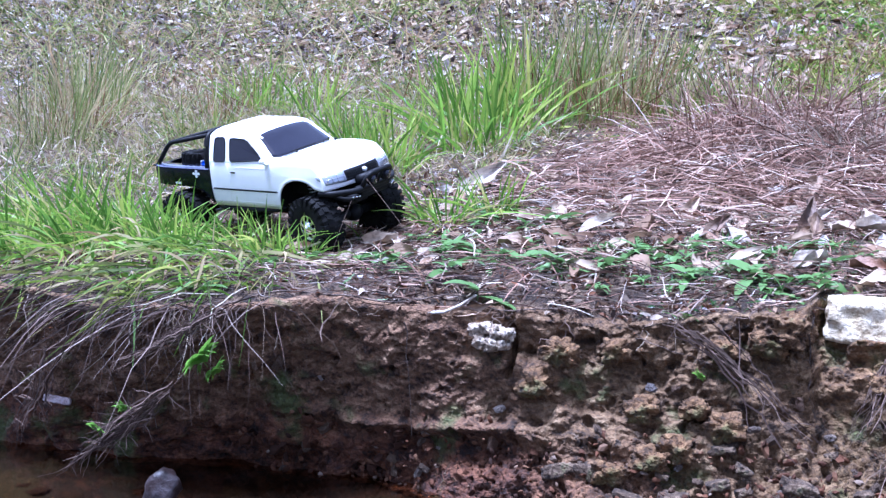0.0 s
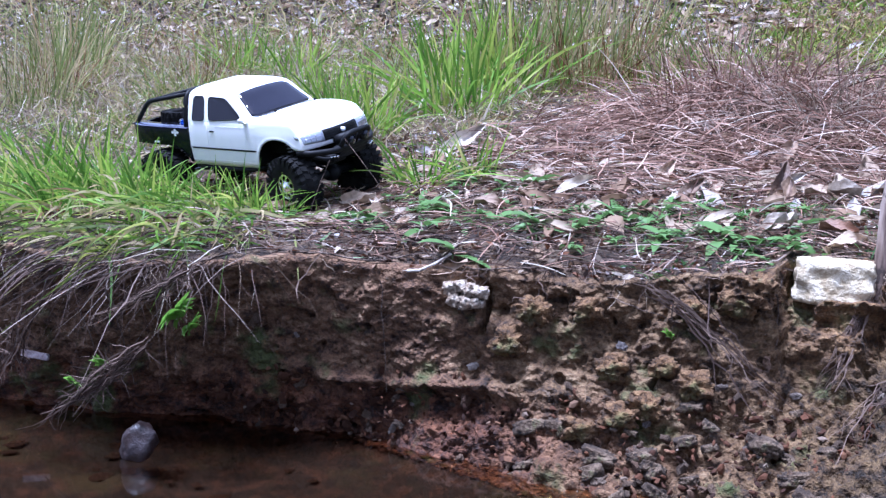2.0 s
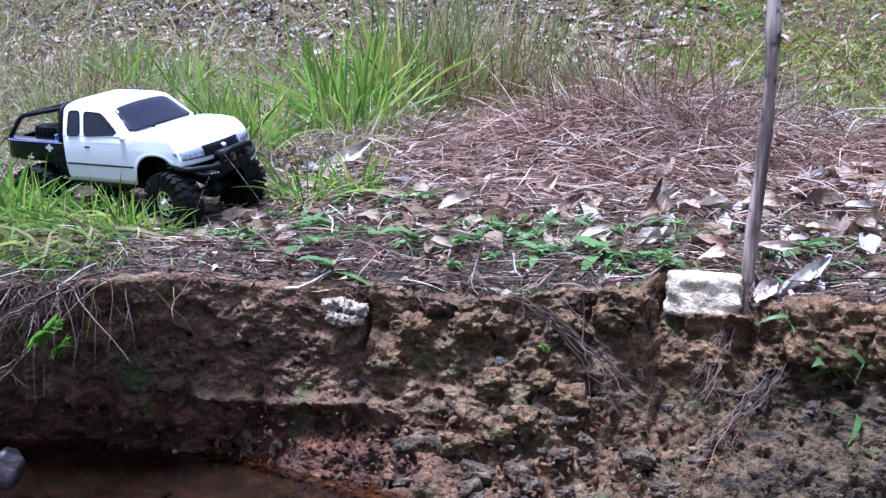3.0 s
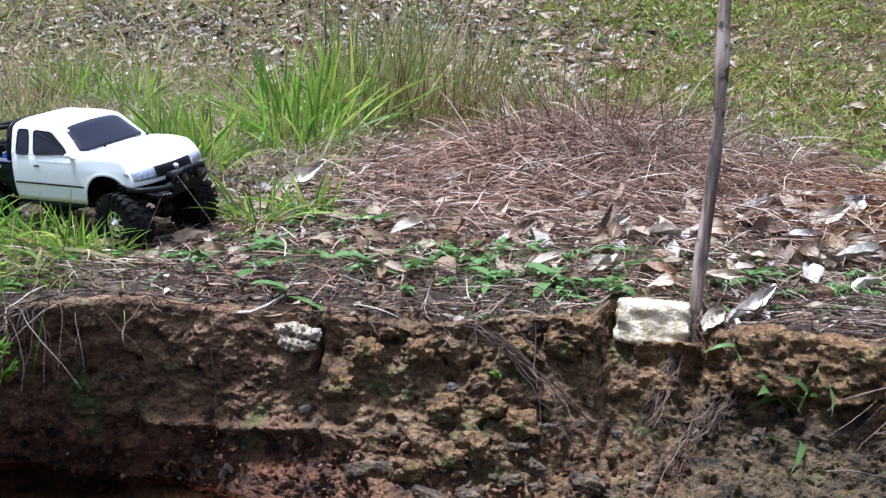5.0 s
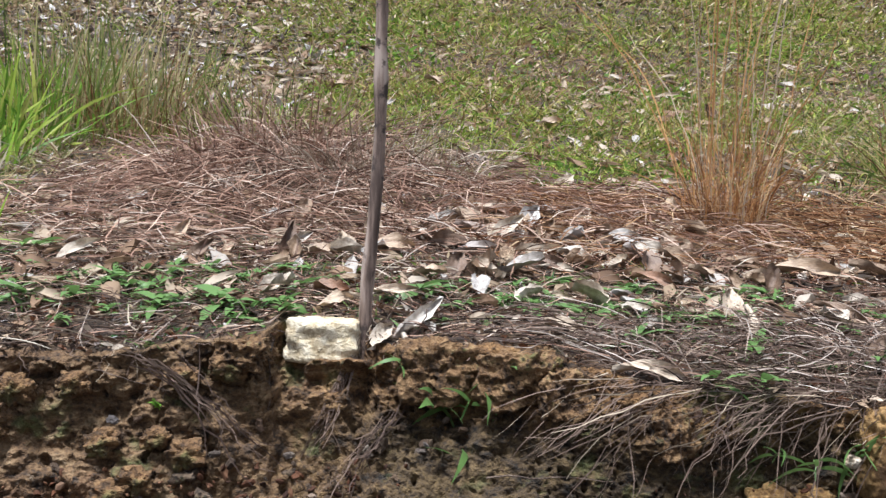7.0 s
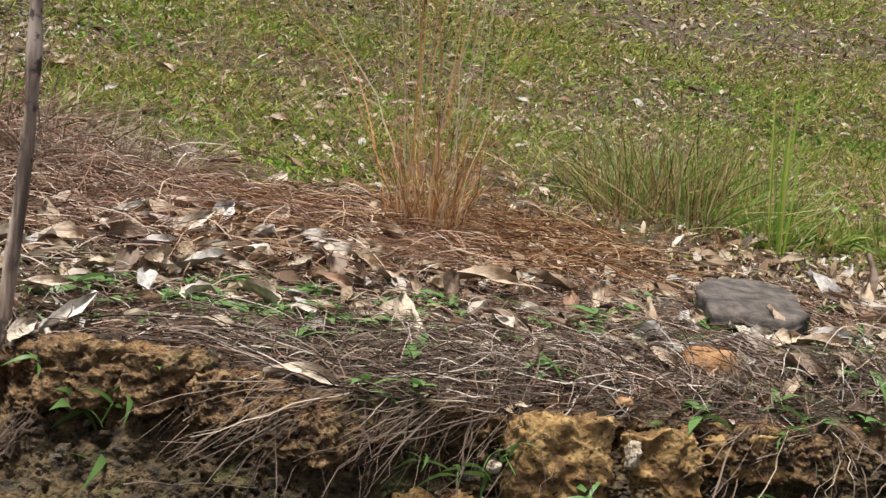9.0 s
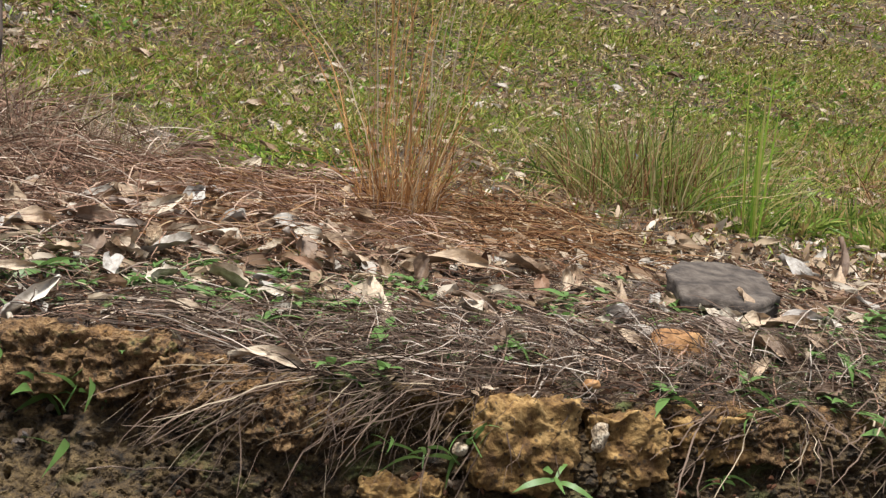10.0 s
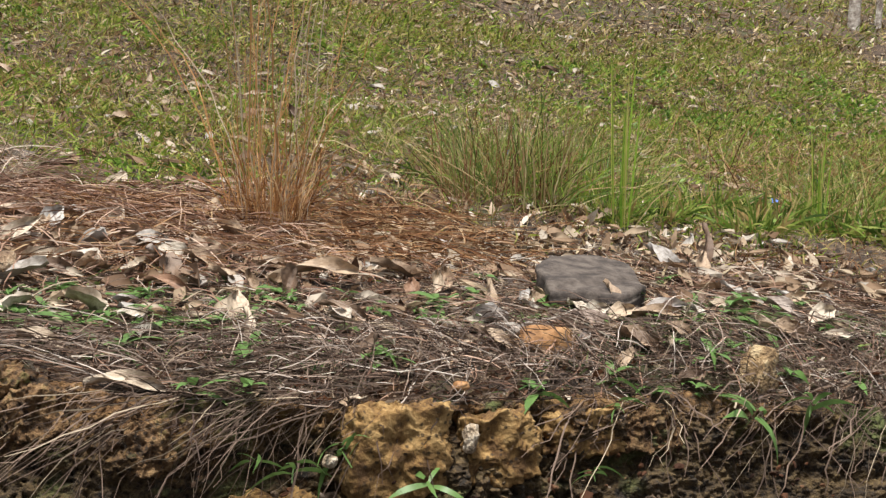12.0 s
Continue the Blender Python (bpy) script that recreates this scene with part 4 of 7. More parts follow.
def build_leaves():
    # leaves that stand out, one by one: place, shape, heading, size, lean
    single = (
        (0.137, 1.383, 0, 160, 1.3), (0.19, 1.35, 1, 30, 1.2), (0.283, 1.247, 0, 30, 1.2), (-0.267, 2.43, 5, 10, 1.4), (-0.055, 0.117, 2, 10, 0.95),
        (-0.04, 0.05, 5, 5, 0.8), (0.14, 0.275, 5, 80, 0.9), (0.109, 0.603, 3, 15, 1.0), (0.169, 0.547, 5, 170, 1.1), (0.174, 0.398, 0, 20, 1.0),
        (0.263, 0.401, 1, 40, 1.0), (0.291, 0.332, 3, 150, 0.9), (0.282, -0.038, 0, 10, 0.8), (0.286, 0.601, 5, 70, 1.1), (0.218, 0.656, 3, 10, 1.2),
        (-0.139, 0.351, 4, 60, 1.0), (-0.054, 0.417, 5, 120, 1.0), (-0.089, 0.343, 2, 20, 1.0), (-0.14, 0.107, 4, 10, 0.9), (-0.862, 0.63, 3, 62, 1.9),
        (-0.842, 0.149, 1, 10, 1.0), (-0.859, 0.085, 3, 40, 0.8), (-0.966, 0.072, 0, 30, 0.9), (-0.762, 0.073, 2, 0, 1.0), (0.695, -0.064, 1, 40, 0.8),
    )
    more = (
        (0.549, 0.108, 5, 95, 0.95), (0.702, 0.088, 3, 140, 0.9), (0.697, 0.289, 3, 165, 1.6), (0.641, 0.263, 1, 10, 0.8), (0.53, 0.467, 5, 110, 1.0),
        (0.56, 0.43, 0, 20, 0.9), (1.027, 2.213, 4, 90, 1.4), (-0.357, 0.439, 0, 95, 0.95), (-0.291, 0.309, 0, 80, 0.9), (-0.14, 0.4, 0, 70, 0.9),
        (0.079, 2.636, 0, 0, 1.2), (0.916, 0.259, 4, 60, 1.0), (1.104, 0.059, 5, 20, 0.9), (1.128, -0.027, 0, 150, 1.0), (1.195, 0.047, 3, 160, 1.1),
        (1.53, 0.41, 0, 85, 1.1), (1.562, 0.871, 5, 10, 0.9), (1.177, -0.103, 2, 20, 0.8), (0.895, 0.241, 4, 50, 0.9), (1.487, 0.478, 1, 120, 1.0),
        (1.251, 0.085, 0, 15, 1.0), (1.412, -0.014, 5, 10, 0.9), (0.539, 0.009, 3, 92, 0.8), (0.456, 0.242, 3, 135, 0.9), (0.586, 0.263, 4, 80, 0.8),
        (0.275, 0.409, 3, 10, 1.1), (0.319, 0.53, 0, 10, 1.0), (0.397, 0.078, 2, 15, 0.7), (2.678, 3.621, 0, 10, 1.4), (0.46, 1.95, 2, 10, 1.3),
        (0.926, 0.066, 5, 10, 0.7), (0.898, -0.025, 1, 160, 0.7), (-0.594, 0.13, 5, 30, 0.8), (-0.48, 0.25, 0, 35, 1.1), (-0.62, 0.34, 3, 30, 1.3),
    )
    for x, y, kind, turn, size in single + more:
        lean = (38, 10) if 60 < turn < 130 else (random.uniform(5, 45), random.uniform(-22, 22))
        put_leaf(x, y, kind, turn, size, lean, 0.013)
    # a leaf hanging over the lip beside the stone, and the long strips at the edge
    put_leaf(0.058, -0.025, 3, 112, 0.8, (50, 20), -0.008)
    put_leaf(0.03, 0.0, 5, 70, 0.7, (35, 25), 0.006)
    put_leaf(1.175, 0.13, 0, 118, 0.75, (28, 12), 0.03)
    put_leaf(0.377, -0.135, 3, 172, 1.0, (35, 0), 0.012)
    put_leaf(-0.58, -0.1, 3, 20, 0.75, (68, 0), 0.004)
    put_leaf(0.025, 0.39, 5, 15, 1.15, (25, 8), 0.016)
    put_leaf(0.11, 0.625, 3, 10, 1.25, (30, -8), 0.02)
    put_leaf(0.173, 0.591, 5, 150, 1.2, (35, 14), 0.02)
    put_leaf(0.237, 0.498, 0, 70, 1.15, (40, 10), 0.02)
    put_leaf(0.133, 0.427, 1, 20, 1.3, (20, 16), 0.016)
    # broad pale leaves round the slab, and one on end behind it
    for x, y, kind, turn, size, lean in ((1.084, 0.035, 5, 150, 0.95, (30, 5)), (1.125, -0.02, 0, 165, 1.1, (35, -5)), (1.150, 0.055, 5, 20, 0.9, (25, -8)), (1.473, 0.473, 5, 120, 1.2, (40, 0)),
                                         (1.406, -0.01, 0, 168, 1.0, (30, 0)), (1.524, 0.034, 5, 25, 1.0, (30, 0)), (1.499, -0.024, 3, 5, 0.9, (30, 0)), (0.921, 0.055, 1, 165, 0.9, (35, 0)), (0.896, -0.03, 0, 150, 0.8, (25, 0)),
                                         (0.072, 0.03, 3, 48, 1.1, (40, 0)), (0.035, 0.123, 3, 8, 0.9, (30, 0))):
        put_leaf(x, y, kind, turn, size, lean, 0.016)
    put_leaf(1.542, 0.44, 3, 78, 1.15, (62, 0), 0.045)
    for _ in range(50):
        x, y = random.gauss(0.3, 0.2), random.gauss(0.45, 0.14)
        put_leaf(x, max(y, 0.12), random.choice((0, 1, 2, 5, 5, 4)), random.uniform(0, 360), random.uniform(0.75, 1.3), (random.uniform(-8, 55), random.uniform(-35, 35)), 0.014)
    for _ in range(30):
        x, y = random.gauss(1.25, 0.22), random.gauss(0.08, 0.1)
        put_leaf(x, max(y, float(lip(x)) + 0.04), random.choice((0, 1, 2, 5, 4)), random.uniform(0, 360), random.uniform(0.5, 0.9), (random.uniform(-8, 55), random.uniform(-35, 35)), 0.012)
    for _ in range(70):
        x = random.uniform(-0.9, 1.9)
        y = random.uniform(-0.06, 0.75) if random.random() < 0.7 else random.uniform(0.7, 2.2)
        put_leaf(x, max(y, float(lip(x)) + 0.03), random.randrange(6), random.uniform(0, 360), random.uniform(0.3, 0.75), (random.uniform(-8, 50), random.uniform(-35, 35)), 0.009)


def build_far_leaves():
    verts, faces = [], []
    for k in range(3600):
        x, y = random.uniform(-4.5, 5.5), random.uniform(1.2, 6.0)
        if k >= 3150:
            x, y = random.uniform(-1.0, 2.0), random.uniform(0.0, 0.8)
            if y < float(lip(x)) + 0.03 or under_truck(x, y, 0.02):
                continue
        elif k >= 2600:
            x, y = random.uniform(-0.6, 2.6), random.uniform(0.95, 2.8)
        elif random.random() < 0.35:
            x, y = random.uniform(-3.2, -0.3), random.uniform(1.9, 4.5)
        src = LEAVES[random.randrange(6)]
        m = Matrix.Translation((x, y, ground(x, y) + 0.008)) @ pose(0, 0, 0, random.uniform(0, 42), random.uniform(-18, 18), 0) @ pose(0, 0, 0, 0, 0, random.uniform(0, 360)) @ Matrix.Diagonal((1, 1, 0.6, 1)) @ Matrix.Scale(random.uniform(0.45, 1.0) * (1 + 0.1 * y), 4)
        # fewer lie on the green part of the slope
        if x > -0.2 and y > 0.95 and k % 3 == 0:
            continue
        o = len(verts)
        for i in range(0, 9, 2):
            for j in (0, 2, 4):
                verts.append(tuple(m @ src.vertices[i * 5 + j].co))
        for i in range(4):
            for j in range(2):
                a = o + i * 3 + j
                faces.append((a, a + 1, a + 4, a + 3))
    mat = island_material("far_leaf", ((0, (0.14, 0.08, 0.045)), (0.3, (0.28, 0.18, 0.11)), (0.6, (0.38, 0.285, 0.19)), (0.88, (0.49, 0.40, 0.30)), (1, (0.46, 0.42, 0.38))), 0.75, 0.25)
    tagged(new("far_fallen_leaves", mesh_of("far_fallen_leaves", verts, faces, mat)), "pale dry leaves scattered over the slope", "leaves", kind="stuff")


build_leaves()
build_far_leaves()


# ---- small green weeds on the ledge and face ----
def sprig(count, size, salt, name, slim=0.25, mat=WEED):
    """A stem with its leaves as parts."""
    r = np.random.default_rng(salt)
    stem = arcs(np.array([[0, 0, -0.01]]), np.array([[0.1, 0, 1.0]]), np.array([0.3 * size]), np.array([[0, 0, 0.0]]), 4)
    ob = new(name, strips(name, stem, np.array([0.0022]), mat, np.array([[0, 1.0, 0]])))
    a = np.linspace(0, 2 * np.pi, count, endpoint=False) + r.normal(0, 0.35, count)
    for k in range(count):
        way = unit(np.array([[math.cos(a[k]), math.sin(a[k]), r.uniform(0.1, 0.9)]]))
        ln = np.array([size * r.uniform(0.5, 1.0)])
        pts = arcs(np.array([[0.002 * math.cos(a[k]), 0.002 * math.sin(a[k]), r.uniform(0, 0.25) * size]]), way, ln, np.array([[0, 0, -r.uniform(0.2, 0.9)]]), 6)
        leaf = new("leaf", strips("leaf", pts, slim * ln, mat, np.array([[0, 0, 1.0]]) + r.normal(0, 0.3, (1, 3)), taper=0.0))
        leaf.parent = ob
    return ob


def build_weeds():
    small = [tagged(sprig(n, size, k, "weed"), "small fresh green weed sprig growing through the litter", "weed", "weed sprigs") for n, size, k in ((7, 0.045, 1), (8, 0.038, 2), (6, 0.055, 3))]
    for ob, (x, y) in zip(small, ((0.2, 0.12), (0.46, 0.02), (-0.3, 0.04))):
        ob.matrix_world = pose(x, y, ground(x, y))

    def grow(i, x, y, turn, size):
        copy_thing(small[i % 3], pose(x, y, ground(x, y), 0, 0, turn) @ Matrix.Scale(size, 4))

    spots = ((-0.415, 0.032), (-0.413, -0.03), (-0.211, 0.06), (-0.19, 0.05), (-0.116, 0.047), (0.079, 0.139), (0.143, 0.095), (0.219, 0.145), (0.315, 0.057), (-0.395, 0.159), (-0.929, -0.083),
             (-0.317, 0.185), (-0.533, 0.091), (-0.722, 0.396), (-0.574, -0.08), (-0.688, 0.09), (-0.961, -0.21), (0.378, -0.047), (0.54, -0.05), (0.313, 0.039), (0.518, -0.15), (0.456, -0.14))
    spots2 = ((0.89, 0.046), (0.921, -0.125), (0.717, -0.074), (1.461, 0.083), (1.393, 0.117), (1.163, -0.109), (0.11, 0.16), (0.25, 0.1), (-0.25, 0.2), (-0.36, 0.12), (0.42, 0.03), (0.36, 0.06), (0.47, 0.05), (0.43, 0.1), (1.3, 0.03), (1.55, 0.05), (1.6, -0.03), (-0.27, 0.07), (-0.15, 0.06), (-0.48, 0.03), (-0.6, 0.02), (-0.8, 0.2), (1.05, -0.1), (1.24, -0.06), (1.36, -0.09))
    for i, (x, y) in enumerate(spots + spots2):
        grow(i, x, y, i * 67 % 360, 1.05 + 0.5 * random.random())
    for i in range(70):
        x = random.gauss(1.3, 0.25)
        grow(i, x, max(random.gauss(0.08, 0.12), float(lip(x)) + 0.01), random.uniform(0, 360), random.uniform(0.6, 1.3))
    for i in range(45):
        x, y = random.gauss(-0.76, 0.09), random.uniform(-0.04, 0.42)
        if not under_truck(x, y, 0.03):
            grow(i, x, y, random.uniform(0, 360), random.uniform(0.7, 1.4))
    for i in range(150):
        x = random.choice((random.uniform(0.1, 0.65), random.gauss(-0.3, 0.2), random.uniform(-0.7, 1.7)))
        grow(i, x, random.uniform(0.0, 0.25) + max(0, float(lip(x))), random.uniform(0, 360), random.uniform(0.5, 1.15))
    face = [tagged(sprig(n, size, k, "bank_weed", 0.36 if n > 10 else 0.14, FERN if n > 10 else WEED), "bright green weed rooted in the bank face", "weed", "weeds on the bank face") for n, size, k in ((6, 0.078, 11), (5, 0.066, 12), (22, 0.055, 13))]
    used = set()
    for x, z, kind, size in ((0.095, -0.118, 0, 1.35), (0.128, -0.19, 1, 1.5), (0.146, -0.113, 1, 1.1), (0.206, -0.085, 0, 1.0), (0.055, -0.06, 1, 0.5), (0.635, -0.15, 0, 0.9), (0.742, -0.194, 1, 0.7), (0.984, -0.205, 1, 0.5),
                             (0.568, -0.164, 1, 0.7), (0.52, -0.148, 1, 0.5), (1.236, -0.15, 0, 1.0), (1.343, -0.139, 0, 0.8), (-0.885, -0.1, 2, 0.85), (-0.87, -0.115, 2, 0.65), (1.03, -0.117, 1, 0.5), (-1.04, -0.2, 2, 0.5), (-1.0, -0.17, 2, 0.4), (-0.25, -0.1, 2, 0.3)):
        m = pose(x, float(lip(x)) - (0.07 if kind == 2 else 0.03) - 0.1 * max(0, -z - 0.12), z, 38, 0, x * 900 % 360) @ Matrix.Scale(size, 4)
        if kind in used:
            copy_thing(face[kind], m)
        else:
            used.add(kind)
            face[kind].matrix_world = m


build_weeds()


# ---- stones and clods ----
def stone_material(name, dark, mid, light, rough=0.85, scale=40, moss=0.0, painted_pits=True, rough_relief=0.015):
    m, n, l, b = material(name, rough)
    c = ramp(n, l, texture(n, l, scale, 8, 0.7), (0.4, dark), (0.5, mid), (0.61, light))
    if moss:
        c = blend(n, l, stepped(n, l, texture(n, l, 25, 5, 0.6), 0.62 - 0.2 * moss, 0.72 - 0.2 * moss), c, (0.10, 0.11, 0.03))
    # pit shade painted on as near-black spots
    if painted_pits:
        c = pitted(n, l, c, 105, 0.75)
    l.new(c, b.inputs["Base Color"])
    relief(n, l, b, texture(n, l, scale * 2.0, 4, 0.65), 1.0, rough_relief)
    return m


BUFF = stone_material("buff_stone", (0.38, 0.29, 0.17), (0.58, 0.48, 0.32), (0.71, 0.62, 0.46), 0.9, 50, 0, False, 0.007)
CHALK = stone_material("chalky_clod", (0.2, 0.14, 0.085), (0.48, 0.37, 0.26), (0.70, 0.60, 0.47), 0.9, 60)
SLATE = stone_material("grey_rock", (0.026, 0.018, 0.014), (0.058, 0.043, 0.034), (0.100, 0.079, 0.064), 0.85, 30, 0, False, 0.005)
OCHRE = stone_material("ochre_clod", (0.085, 0.042, 0.013), (0.20, 0.112, 0.036), (0.34, 0.215, 0.085), 0.95, 30, 0.0, True, 0.007)
CRUST = stone_material("red_ochre_clod", (0.048, 0.025, 0.010), (0.15, 0.080, 0.032), (0.265, 0.162, 0.074), 0.95, 48, 0.15)
ORANGE = stone_material("orange_stone", (0.16, 0.072, 0.022), (0.29, 0.140, 0.050), (0.38, 0.215, 0.095), 0.75, 22, 0, False, 0.004)


def rock_bm(size, salt, rough=0.35, fine=0.12, cut=1.0, detail=3):
    bm = bmesh.new()
    bmesh.ops.create_icosphere(bm, subdivisions=detail, radius=1)
    for v in bm.verts:
        d = v.co.normalized()
        k = 1 + rough * noise.noise(d * 1.6 + Vector((salt, 0, 0))) + fine * noise.noise(d * 5 + Vector((0, salt, 0))) + 0.5 * fine * noise.noise(d * 11 + Vector((0, 0, salt)))
        p = d * k
        p = Vector(max(-cut, min(cut, q)) for q in p)
        v.co = Vector((p.x * size[0], p.y * size[1], p.z * size[2]))
    return bm


def block_bm(size, salt, wear=0.1, cuts=7):
    """A roughly squared stone with worn edges."""
    bm = bmesh.new()
    bmesh.ops.create_cube(bm, size=2)
    bmesh.ops.subdivide_edges(bm, edges=bm.edges, cuts=cuts, use_grid_fill=True)
    for v in bm.verts:
        p = v.co.copy()
        q = p.normalized() * 1.25
        e = sorted(abs(c) for c in p)
        k = wear * max(0, e[1] - 0.55) * 1.8
        p = p.lerp(q, k)
        w = Vector((noise.noise(p * 2 + Vector((salt, 0, 0))), noise.noise(p * 2 + Vector((0, salt, 0))), noise.noise(p * 2 + Vector((0, 0, salt)))))
        p += 0.12 * w + (0.035 * noise.noise(p * 6 + Vector((salt, salt, 0))) + 0.03 * noise.noise(p * 14 + Vector((0, salt, 0)))) * p.normalized()
        v.co = Vector((p.x * size[0], p.y * size[1], p.z * size[2]))
    return bm


def thing(name, bm, mat, m, label, category, group=""):
    ob = part(name, bm, mat)
    ob.matrix_world = m
    return tagged(ob, label, category, group)


def slab_bm():
    """An angular flat rock that lies along the ground, thicker than it shows."""
    corners = [Vector(c) for c in ((1.058, 0.130), (1.118, 0.110), (1.180, 0.100), (1.248, 0.150), (1.285, 0.270), (1.235, 0.345), (1.150, 0.330), (1.085, 0.250))]
    middle = sum(corners, Vector((0, 0))) / len(corners)
    outline = [a.lerp(b, k / 12) for a, b in zip(corners, corners[1:] + corners[:1]) for k in range(12)]
    bm = bmesh.new()
    rings = []
    steps = [(r / 9, 0.0) for r in range(1, 9)] + [(0.97, -0.001), (0.993, -0.004), (1.0, -0.010), (0.99, -0.016), (1.0, -0.021), (0.985, -0.028), (0.98, -0.045), (0.98, -0.075)]
    for reach, drop in steps:
        ring = []
        for k, c in enumerate(outline):
            p = middle.lerp(c, reach * (1 + 0.035 * noise.noise(Vector((c.x * 30, c.y * 30, drop * 90)))))
            z = ground(p.x, p.y) * 0.6 + ground(middle.x, middle.y) * 0.4 + 0.036 + 0.11 * (p.y - 0.11) + drop
            z += 0.005 * noise.noise(Vector((p.x * 14, p.y * 14, 1))) + 0.0025 * noise.noise(Vector((p.x * 45, p.y * 45, 2)))
            # a step where a layer has split away
            z -= 0.007 * min(1, max(0, (0.175 + 0.3 * (p.x - 1.15) - p.y) / 0.012)) * (drop > -0.02)
            ring.append(bm.verts.new((p.x, p.y, z)))
        rings.append(ring)
    n = len(outline)
    bm.faces.new(rings[0])
    for q, w in zip(rings, rings[1:]):
        for k in range(n):
            bm.faces.new((q[k], q[(k + 1) % n], w[(k + 1) % n], w[k]))
    return bm


def build_stones():
    thing("stone_block", block_bm((0.051, 0.04, 0.031), 3, 0.35, 14), BUFF, pose(-0.053, 0.024, -0.033, 0, 2, -2), "squared buff sandstone block set in the lip of the bank", "stone")
    thing("flat_rock", slab_bm(), SLATE, Matrix.Identity(4), "flat grey-brown rock slab lying on the ledge", "rock")
    bm = bmesh.new()
    rings = []
    for i in range(13):
        s = i / 12
        x, y = 0.935 + 0.165 * s, -0.004 + 0.108 * s + 0.006 * math.sin(s * 7)
        c, r = Vector((x, y, ground(x, y) + 0.010)), 0.0075 * (1 - 0.45 * s) * (1 + 0.2 * noise.noise(Vector((s * 9, 0, 0))))
        rings.append([bm.verts.new(c + Vector((-0.55 * math.cos(t), 0.83 * math.cos(t), math.sin(t))) * r) for t in (k * math.pi / 4 for k in range(8))])
    for q, w in zip(rings, rings[1:]):
        for k in range(8):
            bm.faces.new((q[k], q[(k + 1) % 8], w[(k + 1) % 8], w[k]))
    bm.faces.new(rings[0][::-1]), bm.faces.new(rings[-1])
    tagged(part("broken_branch", bm, stone_material("grey_bark", (0.10, 0.08, 0.065), (0.24, 0.20, 0.17), (0.40, 0.35, 0.30), 0.9, 45, 0, False, 0.006)), "short weathered grey broken branch on the ledge", "branch")
    thing("orange_stone", rock_bm((0.054, 0.036, 0.032), 4, 0.35, 0.07, 0.9), ORANGE, pose(0.985, -0.012, -0.046, -10, 6, 14), "orange-brown stone half buried in litter", "stone")
    thing("ochre_stone", rock_bm((0.038, 0.028, 0.048), 12, 0.5, 0.2, 0.85), stone_material("tan_stone", (0.12, 0.07, 0.03), (0.28, 0.18, 0.085), (0.5, 0.38, 0.22), 0.9, 40), pose(1.305, -0.092, -0.092, 0, 12, 20), "tan upright stone at the bank's edge", "stone")
    thing("pebble", rock_bm((0.012, 0.009, 0.007), 9, 0.3), ORANGE, pose(0.806, -0.134, -0.079), "small orange-tan pebble on the bank's edge", "pebble")
    thing("pebble", rock_bm((0.010, 0.008, 0.008), 19, 0.3), CHALK, pose(0.614, -0.195, -0.152), "small pale pebble stuck in the bank", "pebble")
    thing("wet_rock", rock_bm((0.025, 0.024, 0.034), 21, 0.35, 0.12, 0.95), stone_material("wet_rock", (0.012, 0.006, 0.005), (0.032, 0.019, 0.017), (0.062, 0.050, 0.052), 0.45, 22, 0, False, 0.004), pose(-0.945, -0.325, -0.281, 0, 25, 0), "grey rock standing in the shallow water", "rock")
    # a cluster of whitish lumps in the bank
    for i, (dx, dz, s) in enumerate(((-0.026, 0.012, 0.013), (-0.010, 0.016, 0.011), (0.006, 0.010, 0.014), (0.02, 0.008, 0.012), (-0.018, -0.004, 0.014), (0.0, -0.006, 0.015), (0.014, -0.006, 0.012))):
        thing("white_lump", rock_bm((s * (0.8 + 0.1 * i % 0.4), s, s * 0.75), 30 + i, 0.8, 0.35), CHALK, pose(-0.538 + dx, -0.117, -0.071 + dz), "whitish lump of a chalky clod in the bank", "lump", "white lumps in the bank")
    # big pitted ochre clods either side of the crack
    for i, (x, z, a, c) in enumerate(((0.710, -0.152, 0.069, 0.058), (0.853, -0.160, 0.056, 0.046), (0.985, -0.152, 0.060, 0.030), (1.095, -0.156, 0.042, 0.028), (0.40, -0.125, 0.028, 0.03), (0.555, -0.235, 0.05, 0.04), (0.115, -0.068, 0.062, 0.040), (0.215, -0.070, 0.055, 0.036), (0.275, -0.085, 0.03, 0.03), (-0.155, -0.045, 0.034, 0.022))):
        bm = block_bm((a, 0.045, c), 40 + i, 0.35, 34)
        for v in bm.verts:
            w = Vector((v.co.x, v.co.y, v.co.z)) * 75 + Vector((i * 7, 0, 0))
            d = noise.voronoi(w)[0][0]
            deep = 0.35 if 0.6 < x < 1.0 else 1
            v.co += v.co.normalized() * (-0.020 * deep * max(0, 0.42 - d) - 0.011 * deep * max(0, 0.4 - noise.voronoi(w * 2.1)[0][0]) + 0.012 * noise.noise(w * 0.3) + 0.008 * noise.noise(w * 0.8) + 0.005 * noise.noise(w * 2.1))
        thing("earth_clod", bm, OCHRE if 0.5 < x < 1.0 else CRUST, pose(x, float(lip(x)) + (0.034 if x > 0.95 else 0.022 if x > 0.3 else 0.008), z, 0, 3 * (-1) ** i, 4 * (-1) ** i), "crumbly pitted ochre earth clod in the bank face", "clod", "earth clods")
    thing("pale_chip", rock_bm((0.011, 0.008, 0.019), 91, 0.5, 0.25), CHALK, pose(0.806, -0.172, -0.142, 0, 8, 0), "cream-coloured chip of stone beside the crack", "stone")
